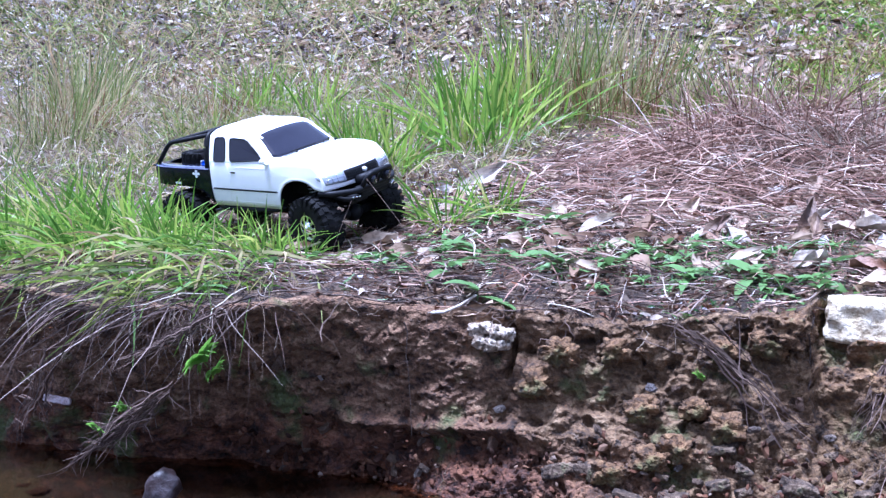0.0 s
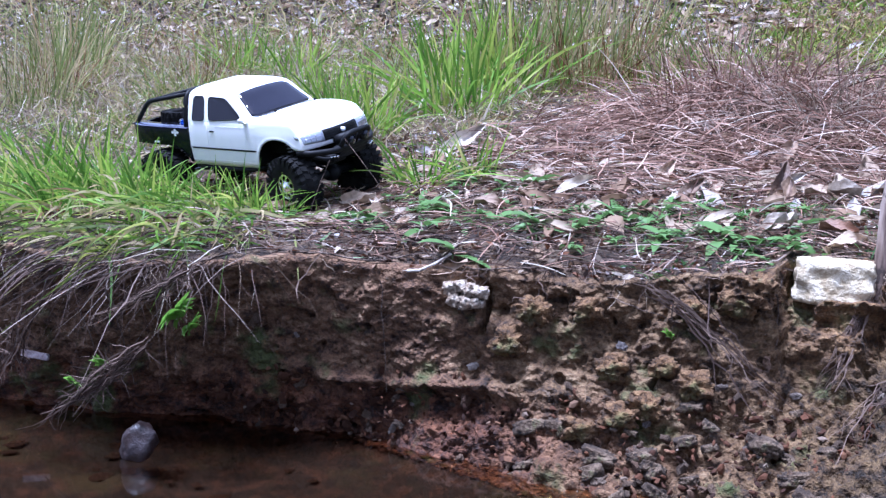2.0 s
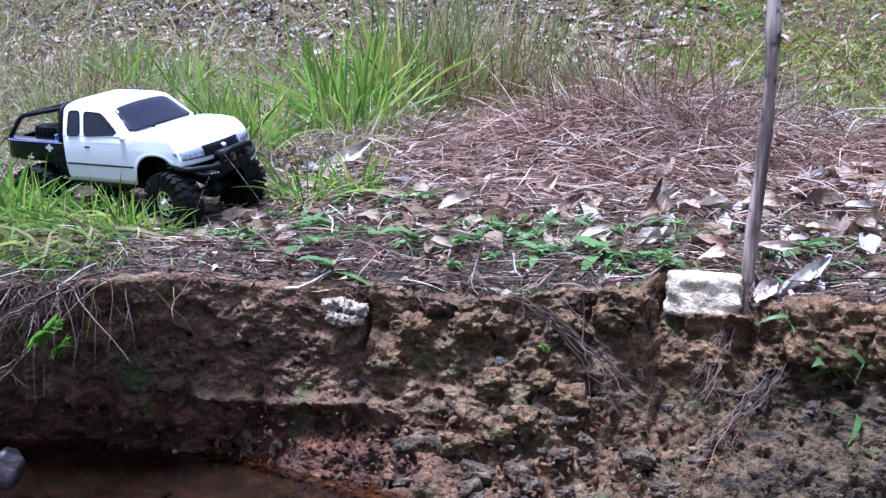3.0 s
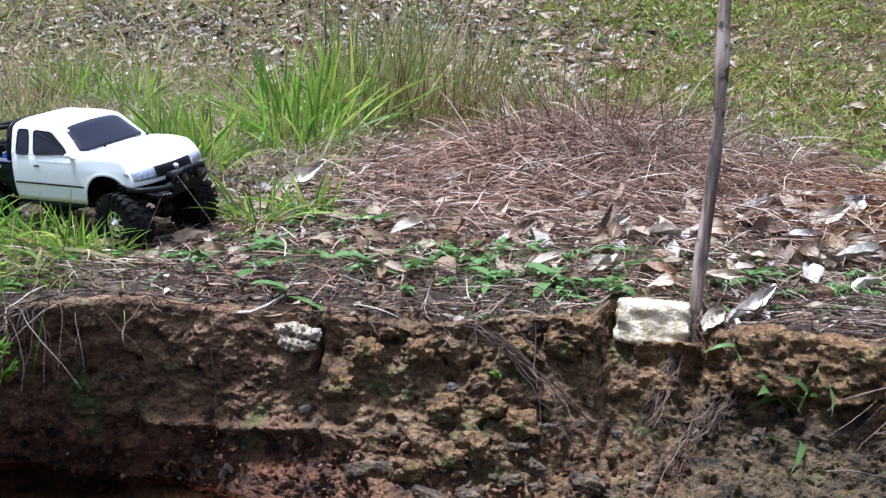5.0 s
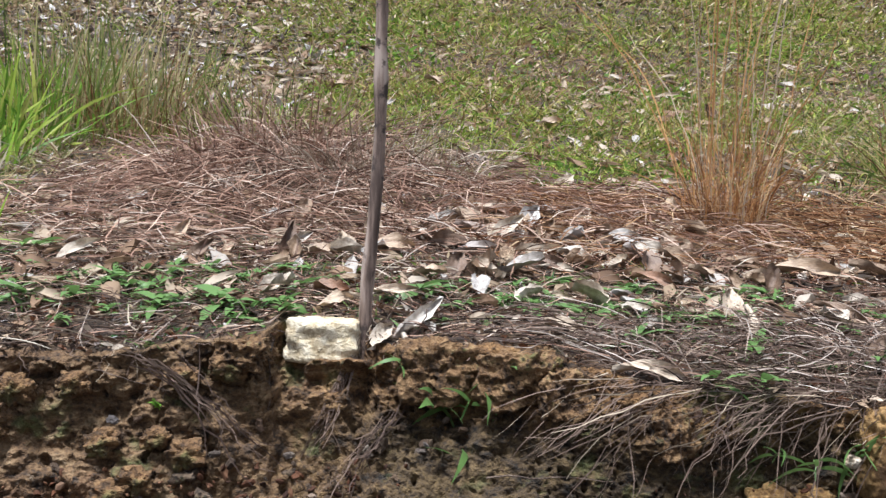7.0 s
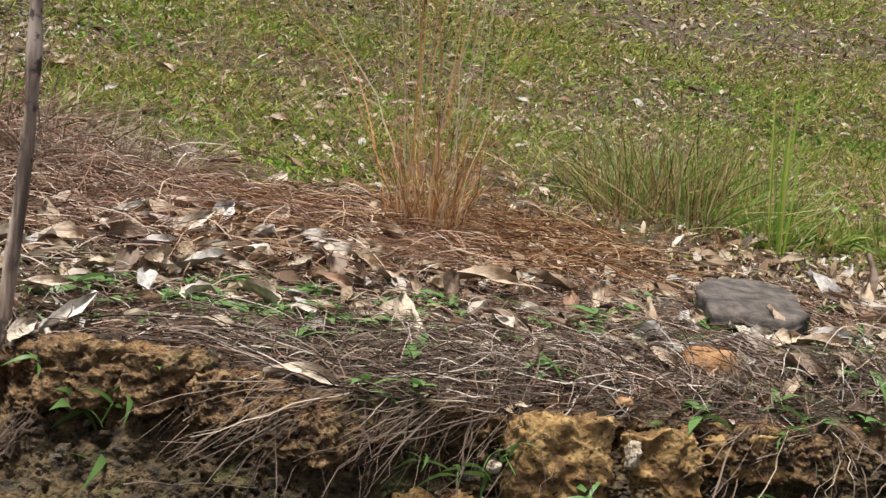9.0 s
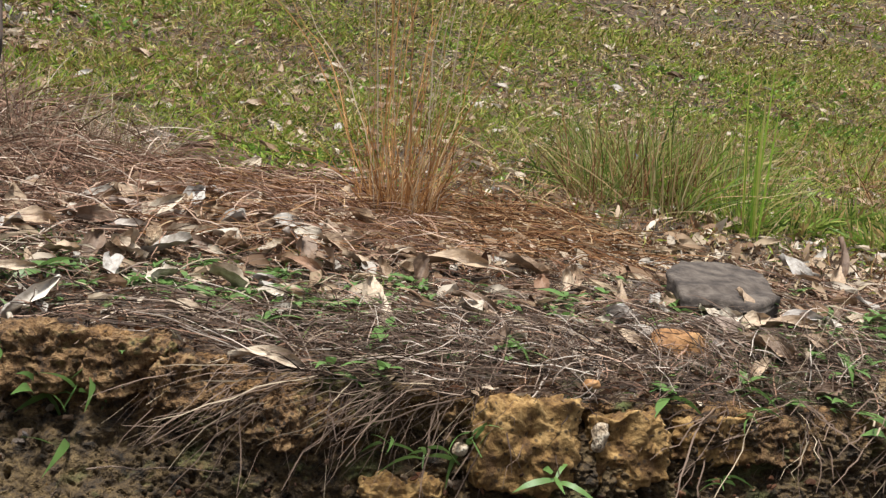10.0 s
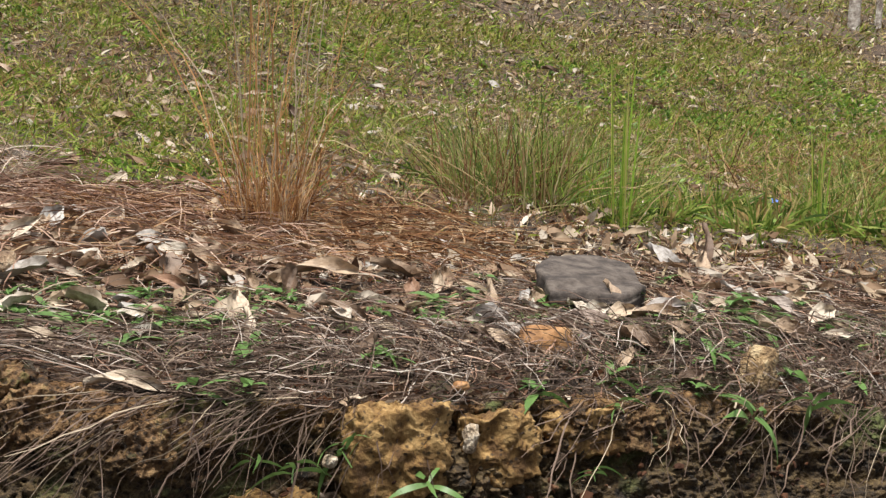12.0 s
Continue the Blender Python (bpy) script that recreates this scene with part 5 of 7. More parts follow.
    for i, (x, z, s) in enumerate(((-0.475, -0.13, 0.026), (-0.445, -0.085, 0.024), (-0.33, -0.155, 0.022), (-0.37, -0.08, 0.02), (-0.28, -0.2, 0.022), (-0.22, -0.17, 0.024), (-0.26, -0.15, 0.018), (-0.31, -0.215, 0.024), (-0.17, -0.062, 0.024), (-0.23, -0.07, 0.02), (-0.36, -0.235, 0.022))):
        thing("clay_clod", rock_bm((s, s * 0.8, s * 0.75), 60 + i, 0.7, 0.4, 1.2, 4), EARTH, pose(x, bank_y(x, z) - 0.004, z), "pitted grey-brown clay clod in the bank face", "clod", "clay clods")
    thing("bark_piece", block_bm((0.024, 0.003, 0.0055), 77, 0.3, 6), stone_material("grey_bark_piece", (0.16, 0.12, 0.12), (0.30, 0.24, 0.24), (0.44, 0.38, 0.38), 0.8, 60, 0, False, 0.002), pose(-1.245, -0.2, -0.2, 0, 7, 10), "small mauve-grey bark piece caught in hanging roots", "bark")
    wood = stone_material("stump_wood", (0.12, 0.07, 0.04), (0.26, 0.17, 0.10), (0.48, 0.36, 0.24), 0.8, 30)
    bm = bmesh.new()
    bmesh.ops.create_cone(bm, cap_ends=True, segments=18, radius1=0.014, radius2=0.0125, depth=0.045)
    bmesh.ops.bevel(bm, geom=[e for e in bm.edges if abs(e.verts[0].co.z - e.verts[1].co.z) < 1e-5], offset=0.003, segments=2, affect="EDGES")
    thing("wooden_peg", bm, wood, pose(0.222, 0.325, 0.068, 4, 3, 0), "short round brown wooden peg on the ledge", "peg")


CLAY = stone_material("clay_clod", (0.03, 0.018, 0.010), (0.085, 0.054, 0.031), (0.185, 0.128, 0.08), 0.9, 48, 0.1, True, 0.012)


def build_rubble():
    """Stones bedded in the bank: the clearest as things, the small rest joined."""
    own = random.Random(12)
    for i in range(34):
        x, z = own.uniform(-0.45, 0.03), own.uniform(-0.325, -0.19)
        s = own.uniform(0.008, 0.020)
        bm = rock_bm((s * own.uniform(1.1, 1.7), s * 0.9, s * own.uniform(0.5, 0.8)), 200 + i, 0.8, 0.45, 0.8, 3)
        thing("bank_rock", bm, CLAY, pose(x, bank_y(x, z) + 0.2 * s, z, own.uniform(-15, 15), own.uniform(-35, 35), own.uniform(-20, 20)), "angular grey-brown stone bedded in the lower bank", "rock", "rocks in the lower bank")
    chips = [rock_bm((1, 0.75, 0.55), 70 + i, 0.9, 0.5, 0.85, 2) for i in range(5)]
    meshes = []
    m, n, l, b = material("bank_stones", 0.8)
    o = n.new("ShaderNodeObjectInfo")
    c = ramp(n, l, o.outputs["Random"], (0, (0.06, 0.036, 0.02)), (0.3, (0.13, 0.08, 0.045)), (0.55, (0.14, 0.075, 0.04)), (0.75, (0.2, 0.135, 0.08)), (0.92, (0.14, 0.12, 0.115)), (1, (0.34, 0.27, 0.20)))
    c = blend(n, l, 0.6, c, ramp(n, l, texture(n, l, 3, 6, 0.7), (0.32, (0.3, 0.28, 0.26)), (0.62, (1, 1, 1))), "MULTIPLY")
    l.new(c, b.inputs["Base Color"])
    relief(n, l, b, texture(n, l, 6, 6, 0.7), 0.6, 0.1)
    for bm in chips:
        me = bpy.data.meshes.new("bank_stone")
        bm.to_mesh(me)
        bm.free()
        me.materials.append(m)
        meshes.append(me)
    for i in range(190):
        x = random.uniform(-0.95, 1.2) if i % 3 else random.uniform(-0.4, 0.1)
        u = random.random() ** 0.55
        z = -0.09 - 0.24 * u
        y = bank_y(x, z)
        s = random.uniform(0.004, 0.011) * (1.5 if random.random() < 0.12 else 1)
        ob = new("bank_stone", meshes[i % 5])
        ob.matrix_world = pose(x, y + 0.35 * s, z, random.uniform(-40, 40), random.uniform(0, 360), random.uniform(-40, 40)) @ Matrix.Scale(s, 4)
        tagged(ob, "small weathered stone bedded in the earth bank", "stone", "stones in the bank")
    # gravel too small to pick apart
    base = bmesh.new()
    bmesh.ops.create_icosphere(base, subdivisions=1, radius=1)
    ico = np.array([v.co[:] for v in base.verts])
    tri = np.array([[v.index for v in f.verts] for f in base.faces])
    base.free()
    vs, fs = [], []
    r = np.random.default_rng(5)
    for i in range(1500):
        x = r.uniform(-0.95, 0.0) if i < 1150 else r.uniform(0.0, 1.4)
        z = -0.335 + 0.15 * r.uniform() ** 1.8
        s = r.uniform(0.0016, 0.0055) * (1 + (r.uniform() < 0.08))
        c = np.array([x, bank_y(x, z) + r.uniform(-0.010, 0.010), z])
        spin = np.linalg.qr(r.normal(size=(3, 3)))[0]
        q = (ico * r.uniform(0.7, 1.3, (len(ico), 1)) * (1.4, 0.9, 0.55) * s) @ spin
        vs.append(q + c)
        fs.append(tri + i * len(ico))
    gm = island_material("gravel", ((0, (0.022, 0.009, 0.005)), (0.4, (0.06, 0.024, 0.011)), (0.75, (0.115, 0.046, 0.021)), (0.93, (0.17, 0.09, 0.048)), (1, (0.26, 0.20, 0.15))), 0.85)
    tagged(new("bank_gravel", mesh_of("bank_gravel", np.concatenate(vs), np.concatenate(fs), gm, False)), "reddish-brown gravel bedded in the lower bank", "gravel", kind="stuff")
    bed_m = stone_material("creek_stone", (0.02, 0.008, 0.004), (0.09, 0.034, 0.016), (0.2, 0.08, 0.036), 0.7, 25, 0.3, False)
    wet = []
    for me in meshes:
        me = me.copy()
        me.materials[0] = bed_m
        wet.append(me)
    for i in range(150):
        x, y = random.uniform(-1.6, 0.0), random.uniform(-0.85, -0.16)
        s = random.uniform(0.006, 0.024)
        ob = new("creek_stone", wet[i % 5])
        ob.matrix_world = pose(x, y, -0.395, 0, 0, random.uniform(0, 360)) @ Matrix.Diagonal((s, s, s * 0.5, 1))
        tagged(ob, "reddish-brown pebble on the creek bed under water", "stone", "creek bed stones")


def bank_y(x, z):
    """Where the bank's face stands at the height z."""
    t = ground(x, float(lip(x)))
    s = min(1, max(0, (t - z) / (t + 0.345)))
    foot = float(np.interp(x, [-3, -1.4, -1.1, -0.95, -0.75, -0.6, -0.35, 0, 0.3, 0.5, 0.7, 1.2, 3], [-0.1, -0.12, -0.09, -0.06, -0.06, -0.12, -0.25, -0.28, -0.24, -0.2, -0.22, -0.24, -0.3]))
    e = float(lip(x))
    return e + (foot - e) * s ** 2.2 + float(np.interp(x, [-3, -1.2, -0.9, -0.6, 0, 3], [0.03, 0.06, 0.06, 0.01, 0, 0])) * math.sin(math.pi * s) - 0.006


build_stones()
build_rubble()


def build_roots():
    """Thin roots on the face, tree trunks on the slope, and the blue flower."""
    m = stone_material("root_bark", (0.04, 0.026, 0.018), (0.11, 0.072, 0.05), (0.22, 0.16, 0.12), 0.9, 50)

    def tube(name, pts, r, label, category, mat=m):
        bm = bmesh.new()
        rings = []
        for i, p in enumerate(pts):
            p = Vector(p)
            d = (Vector(pts[min(i + 1, len(pts) - 1)]) - Vector(pts[max(i - 1, 0)])).normalized()
            a = d.orthogonal().normalized()
            b2 = d.cross(a)
            rr = r * (1 - 0.6 * i / len(pts))
            rings.append([bm.verts.new(p + (a * math.cos(t) + b2 * math.sin(t)) * rr) for t in (k * math.pi / 3 for k in range(6))])
        for q, w in zip(rings, rings[1:]):
            for k in range(6):
                bm.faces.new((q[k], q[(k + 1) % 6], w[(k + 1) % 6], w[k]))
        tagged(part(name, bm, mat), label, category, "roots on the bank")

    pale = stone_material("bleached_stem", (0.30, 0.25, 0.20), (0.52, 0.46, 0.39), (0.70, 0.65, 0.58), 0.8, 60, 0, False, 0.002)
    tube("dry_twig", [(-0.655, -0.112, -0.034), (-0.635, -0.122, -0.038), (-0.610, -0.122, -0.036), (-0.590, -0.112, -0.026), (-0.572, -0.095, -0.012)], 0.0032, "curved bleached grass stem on the lip of the bank", "dry stem", pale)
    line = []
    for i in range(40):
        x = -0.985 + 0.65 * i / 39
        y = float(lip(x)) + 0.010 - 0.012 * math.sin(i * 0.5)
        line.append((x, y, ground(x, y) + 0.008 + 0.003 * math.sin(i * 0.9)))
    tube("runner", line, 0.0019, "long thin brown runner lying along the bank's edge", "root", m)
    tube("leaning_stem", [(-0.848, 0.10, 0.158), (-0.815, 0.092, 0.125), (-0.780, 0.085, 0.088), (-0.755, 0.08, 0.055), (-0.74, 0.078, 0.028)], 0.0007, "thin dry stem leaning against the truck's bumper", "dry stem", m)
    tube("leaning_stem", [(-0.868, 0.085, 0.120), (-0.880, 0.078, 0.085), (-0.893, 0.072, 0.045), (-0.90, 0.07, 0.018)], 0.0007, "thin dry stem standing before the truck's bumper", "dry stem", m)
    for x, z, dx, dz, r in ((-0.122, -0.02, 0.002, -0.115, 0.0014), (-0.255, -0.06, 0.004, -0.04, 0.0012), (-0.66, -0.05, 0.0, -0.17, 0.0009), (-0.34, -0.06, 0.1, -0.03, 0.001), (0.17, -0.19, 0.16, 0.005, 0.0015), (-1.0, -0.06, -0.03, -0.16, 0.0012), (-1.06, -0.1, -0.02, -0.14, 0.001)):
        pts = []
        for i in range(12):
            s = i / 11
            px, pz = x + dx * s + 0.006 * noise.noise(Vector((x * 50, s * 5, 0))), z + dz * s + 0.006 * noise.noise(Vector((x * 50, s * 5, 9)))
            pts.append((px, bank_y(px, pz) - (0.016 if x > -0.8 else 0.07), pz))
        tube("root", pts, r, "thin dry brown root trailing down the bank face", "root")
    # bundles of fine roots and twigs, each strand a part
    def bundle(name, way, count, fan, out, twigs, label, mats):
        own = random.Random(len(name) * 7 + count)
        base = Vector((way[0][0], bank_y(*way[0]) - out[0], way[0][1]))
        ob = new(name)
        ob.empty_display_size = 0.02
        ob.location = base
        tagged(ob, label, "roots")
        xs, zs, at = [p[0] for p in way], [p[1] for p in way], np.linspace(0, 1, len(way))
        for k in range(count):
            side, deep, stop, start = own.gauss(0, 1), own.gauss(0, 1), own.uniform(0.55, 1.0), own.uniform(0, 0.25)
            bowx, bowz = own.gauss(0, 0.006), own.gauss(0, 0.006)
            pts = []
            for i in range(11):
                s = start + (stop - start) * i / 10
                px, pz = float(np.interp(s, at, xs)), float(np.interp(s, at, zs))
                w = fan[0] + (fan[1] - fan[0]) * abs(2 * s - 0.8) ** 1.5
                px, pz = px + side * w + own.gauss(0, 0.0022) + bowx * math.sin(3 * s), pz + side * w * 0.6 + own.gauss(0, 0.0022) + bowz * math.sin(4 * s)
                pts.append(Vector((px, bank_y(px, pz) - (out[0] + (out[1] - out[0]) * s) + 0.5 * deep * w, pz)) - base)
            strand = new("strand", strips("strand", np.array([[tuple(p) for p in pts]]), np.array([own.uniform(0.0009, 0.0024)]), mats[k % len(mats)], taper=0.3))
            strand.parent = ob
            for _ in range(twigs):
                i = own.randrange(2, 10)
                d = (pts[i] - pts[i - 1]).normalized()
                d = (d + Vector((own.gauss(0, 1.3), own.gauss(-0.2, 0.5), own.gauss(-0.25, 1.1)))).normalized()
                ln = own.uniform(0.012, 0.045)
                line = [tuple(pts[i] + d * ln * j / 4 + Vector((own.gauss(0, 0.001), 0, own.gauss(0, 0.001)))) for j in range(5)]
                twig = new("twig", strips("twig", np.array([line]), np.array([own.uniform(0.0007, 0.0013)]), mats[k % len(mats)], taper=0.2))
                twig.parent = strand

    bundle("root_bundle", [(-0.315, -0.03), (-0.24, -0.067), (-0.166, -0.136), (-0.088, -0.2)], 16, (0.002, 0.013), (0.022, 0.03), 1, "bundle of thin grey-brown roots slanting down the bank face", (GREYSTRAW, DARKSTEM, GREYSTRAW))
    bundle("root_bundle", [(0.006, -0.012), (-0.02, -0.075), (-0.045, -0.13), (-0.085, -0.205)], 22, (0.002, 0.016), (0.03, 0.035), 1, "bundle of dry roots hanging from under the stake", (GREYSTRAW, DARKSTEM))
    bundle("root_bundle", [(0.06, -0.1), (0.03, -0.15), (-0.02, -0.2), (-0.05, -0.26)], 12, (0.008, 0.03), (0.012, 0.02), 2, "tangle of fine dead roots low on the bank", (DARKSTEM, GREYSTRAW))
    bundle("twig_bundle", [(-0.9, -0.125), (-0.96, -0.17), (-1.04, -0.222), (-1.11, -0.268)], 34, (0.005, 0.014), (0.16, 0.2), 4, "dark tangle of dead twigs hanging over the water", (DARKSTEM, GREYSTRAW, DARKSTEM))
    bundle("twig_bundle", [(-1.06, -0.06), (-1.12, -0.13), (-1.18, -0.19), (-1.2, -0.24)], 24, (0.012, 0.03), (0.14, 0.16), 3, "dead stems and roots hanging from the grassy edge", (DARKSTEM, GREYSTRAW))
    bundle("twig_bundle", [(-0.86, -0.02), (-0.9, -0.05), (-0.96, -0.08), (-1.03, -0.12)], 30, (0.006, 0.022), (0.04, 0.1), 2, "purple-grey dry stems drooping from the lip", (GREYSTRAW, DARKSTEM))
    bark = stone_material("pale_bark", (0.16, 0.125, 0.10), (0.34, 0.29, 0.245), (0.52, 0.47, 0.41), 0.9, 20, 0, False)
    for x, y, r, hgt in ((5.85, 5.1, 0.05, 3.0), (6.25, 5.3, 0.03, 2.4)):
        base = ground(x, y)
        tube("tree_trunk", [(x + 0.03 * math.sin(i), y, base - 0.1 + hgt * i / 9) for i in range(10)], r, "slim grey tree trunk at the top of the slope", "tree", bark)
    blue, n, l, b = material("blue_petal", 0.6)
    b.inputs["Base Color"].default_value = (0.12, 0.22, 0.75, 1)
    for x, y, z in ((2.1, 0.95, 0.06), (1.6, 1.6, 0.05)):
        bm = bmesh.new()
        for k in range(5):
            a = k * 2 * math.pi / 5
            q = [bm.verts.new((0.002 * math.cos(a), 0.002 * math.sin(a), 0)), bm.verts.new((0.008 * math.cos(a - 0.5), 0.008 * math.sin(a - 0.5), 0.002)), bm.verts.new((0.012 * math.cos(a), 0.012 * math.sin(a), 0.003)), bm.verts.new((0.008 * math.cos(a + 0.5), 0.008 * math.sin(a + 0.5), 0.002))]
            bm.faces.new(q)
        ob = part("flower", bm, blue)
        ob.matrix_world = pose(x, y, ground(x, y) + z, 60, 0, 0)
        tagged(ob, "tiny blue wild flower among the grass", "flower")


build_roots()


# ---- toy pickup truck ----
def paint(name, colour, rough=0.3, metal=0.0, coat=0.0, dust=0.15, spec=0.5):
    m, n, l, b = material(name, rough, metal, coat)
    c = blend(n, l, dust, colour, ramp(n, l, texture(n, l, 35, 6, 0.65), (0.4, tuple(v * 0.8 for v in colour)), (0.65, tuple(min(1, v * 1.05 + 0.01) for v in colour))))
    l.new(c, b.inputs["Base Color"])
    b.inputs["Specular IOR Level"].default_value = spec
    l.new(ramp(n, l, texture(n, l, 60, 5, 0.6), (0.3, (rough * 0.8,) * 3), (0.7, (min(1, rough * 1.4),) * 3)), b.inputs["Roughness"])
    return m


WHITE = paint("white_body", (0.9, 0.9, 0.9), 0.32, 0, 0.3, 0.15)
BLACK = paint("black_plastic", (0.006, 0.006, 0.007), 0.5, 0, 0.0, 0.5, 0.15)
GLOSS = paint("glossy_black", (0.003, 0.004, 0.008), 0.1, 0, 0.0, 0.3, 0.3)
RUBBER = paint("tyre_rubber", (0.007, 0.0066, 0.0062), 0.7, 0, 0, 0.9, 0.12)
CHROME = paint("bright_chrome", (0.88, 0.88, 0.89), 0.17, 1.0)
GLASS = paint("smoked_window", (0.012, 0.012, 0.022), 0.05, 0, 0.0, 0.2, 0.5)
BLUE = paint("blue_anodised", (0.015, 0.075, 0.42), 0.3, 0.6)
CLEAR = paint("headlight_lens", (0.46, 0.48, 0.55), 0.1, 0.5)
# black lifted to blue-grey: part of the rails' sky reflection is in the colour
SHEEN = paint("painted_rail_sheen", (0.055, 0.06, 0.10), 0.16, 0, 1.0)
GREYM = paint("grey_metal", (0.4, 0.4, 0.42), 0.35, 0.9)


def box_bm(x0, x1, y0, y1, z0, z1, bev=0.003):
    bm = bmesh.new()
    bmesh.ops.create_cube(bm, size=1)
    for v in bm.verts:
        v.co = Vector((x0 + (x1 - x0) * (v.co.x + 0.5), y0 + (y1 - y0) * (v.co.y + 0.5), z0 + (z1 - z0) * (v.co.z + 0.5)))
    if bev:
        bmesh.ops.bevel(bm, geom=bm.edges[:], offset=bev, segments=2, affect="EDGES", profile=0.6)
    return bm


def rod_bm(pts, r, seg=10):
    bm = bmesh.new()
    rings = []
    for i, p in enumerate(pts):
        p = Vector(p)
        d = (Vector(pts[min(i + 1, len(pts) - 1)]) - Vector(pts[max(i - 1, 0)])).normalized()
        a = d.orthogonal().normalized() if abs(d.z) > 0.95 else Vector((0, 0, 1)).cross(d).normalized()
        b2 = d.cross(a)
        rings.append([bm.verts.new(p + (a * math.cos(t) + b2 * math.sin(t)) * r) for t in (k * 2 * math.pi / seg for k in range(seg))])
    for q, w in zip(rings, rings[1:]):
        for k in range(seg):
            bm.faces.new((q[k], q[(k + 1) % seg], w[(k + 1) % seg], w[k]))
    bm.faces.new(rings[0][::-1]), bm.faces.new(rings[-1])
    return bm


def bent(*pts, steps=5):
    """A path through pts with rounded corners."""
    out = [Vector(pts[0])]
    for a, b, c in zip(pts, pts[1:], pts[2:]):
        a, b, c = Vector(a), Vector(b), Vector(c)
        p, q = b + (a - b).normalized() * 0.014, b + (c - b).normalized() * 0.014
        for k in range(steps + 1):
            s = k / steps
            out.append((1 - s) ** 2 * p + 2 * s * (1 - s) * b + s * s * q)
    out.append(Vector(pts[-1]))
    return out


def turned_bm(profile, seg=40, closed=False):
    """A body of revolution about y; profile is rows of (y, r)."""
    bm = bmesh.new()
    rings = [[bm.verts.new((r * math.cos(t), y, r * math.sin(t))) for t in (k * 2 * math.pi / seg for k in range(seg))] for y, r in profile]
    for q, w in zip(rings, rings[1:] + ([rings[0]] if closed else [])):
        for k in range(seg):
            bm.faces.new((q[k], q[(k + 1) % seg], w[(k + 1) % seg], w[k]))
    return bm


def tyre_bm():
    R, W = 0.0510, 0.021
    bm = turned_bm([(-W * 0.7, 0.0205), (-W * 0.95, 0.0225), (-W * 1.06, 0.030), (-W * 1.05, 0.041), (-W * 0.9, 0.0485), (-W * 0.5, R), (0, R + 0.0005), (W * 0.5, R), (W * 0.9, 0.0485), (W * 1.05, 0.041), (W * 1.06, 0.030), (W * 0.95, 0.0225), (W * 0.7, 0.0205)], 48, True)
    return bm


def tread_bm():
    R, bm, lugs = 0.0508, bmesh.new(), 24
    for k in range(lugs):
        for side in (-1, 1):
            t = (k + (0.5 if side > 0 else 0)) * 2 * math.pi / lugs
            for (y0, y1, r0, r1, half, skew) in ((0.001, 0.012, R - 0.002, R + 0.0028, 0.058, 0.05), (0.012, 0.0225, R - 0.006, R + 0.0018, 0.07 if k % 2 else 0.055, -0.02), (0.0205, 0.0232, 0.040, R - 0.001, 0.07, 0.0)):
                c = []
                for r in (r0, r1):
                    for y, sk in ((y0, 0), (y1, skew)):
                        for s in (-1, 1):
                            a = t + sk + s * half
                            c.append(bm.verts.new((r * math.cos(a), side * y, r * math.sin(a))))
                for f in ((0, 1, 3, 2), (4, 6, 7, 5), (0, 4, 5, 1), (2, 3, 7, 6), (0, 2, 6, 4), (1, 5, 7, 3)):
                    bm.faces.new([c[i] for i in f])
    return bm


def rim_bm():
    """Dished steel wheel with eight round holes: a ring face built between hole loops."""
    bm = bmesh.new()
    n = 64
    def ring(y, r):
        return [bm.verts.new((r * math.cos(k * 2 * math.pi / n), y, r * math.sin(k * 2 * math.pi / n))) for k in range(n)]
    well, face_out = ring(-0.0135, 0.0262), ring(-0.0125, 0.0245)
    for a, b in ((well, face_out),):
        for k in range(n):
            bm.faces.new((a[k], a[(k + 1) % n], b[(k + 1) % n], b[k]))
    # dish with holes, in eight sectors of a 9 x 9 grid
    for s in range(8):
        grid = []
        for i in range(9):
            row = []
            for j in range(9):
                a = (s + j / 8) * math.pi / 4
                r = 0.0115 + (0.0245 - 0.0115) * i / 8
                u, w = (r - 0.0185), (a - (s + 0.5) * math.pi / 4) * 0.0185
                d = math.hypot(u, w)
                if 1e-6 < d < 0.0048:
                    k = 0.0048 / d
                    u, w = u * k, w * k
                    r, a = 0.0185 + u, (s + 0.5) * math.pi / 4 + w / 0.0185
                row.append((r, a, d))
            grid.append(row)
        vs = [[bm.verts.new((r * math.cos(a), -0.0125 - 0.002 * (0.0245 - r) / 0.013, r * math.sin(a))) for r, a, d in row] for row in grid]
        for i in range(8):
            for j in range(8):
                if all(grid[p][q][2] < 0.0049 for p, q in ((i, j), (i + 1, j), (i, j + 1), (i + 1, j + 1))):
                    continue
                bm.faces.new((vs[i][j], vs[i][j + 1], vs[i + 1][j + 1], vs[i + 1][j]))
    bmesh.ops.remove_doubles(bm, verts=bm.verts, dist=0.00005)
    bmesh.ops.transform(bm, matrix=Matrix.Translation((0, -0.006, 0)) @ Matrix.Diagonal((0.84, 1.0, 0.84, 1)), verts=bm.verts)
    return bm


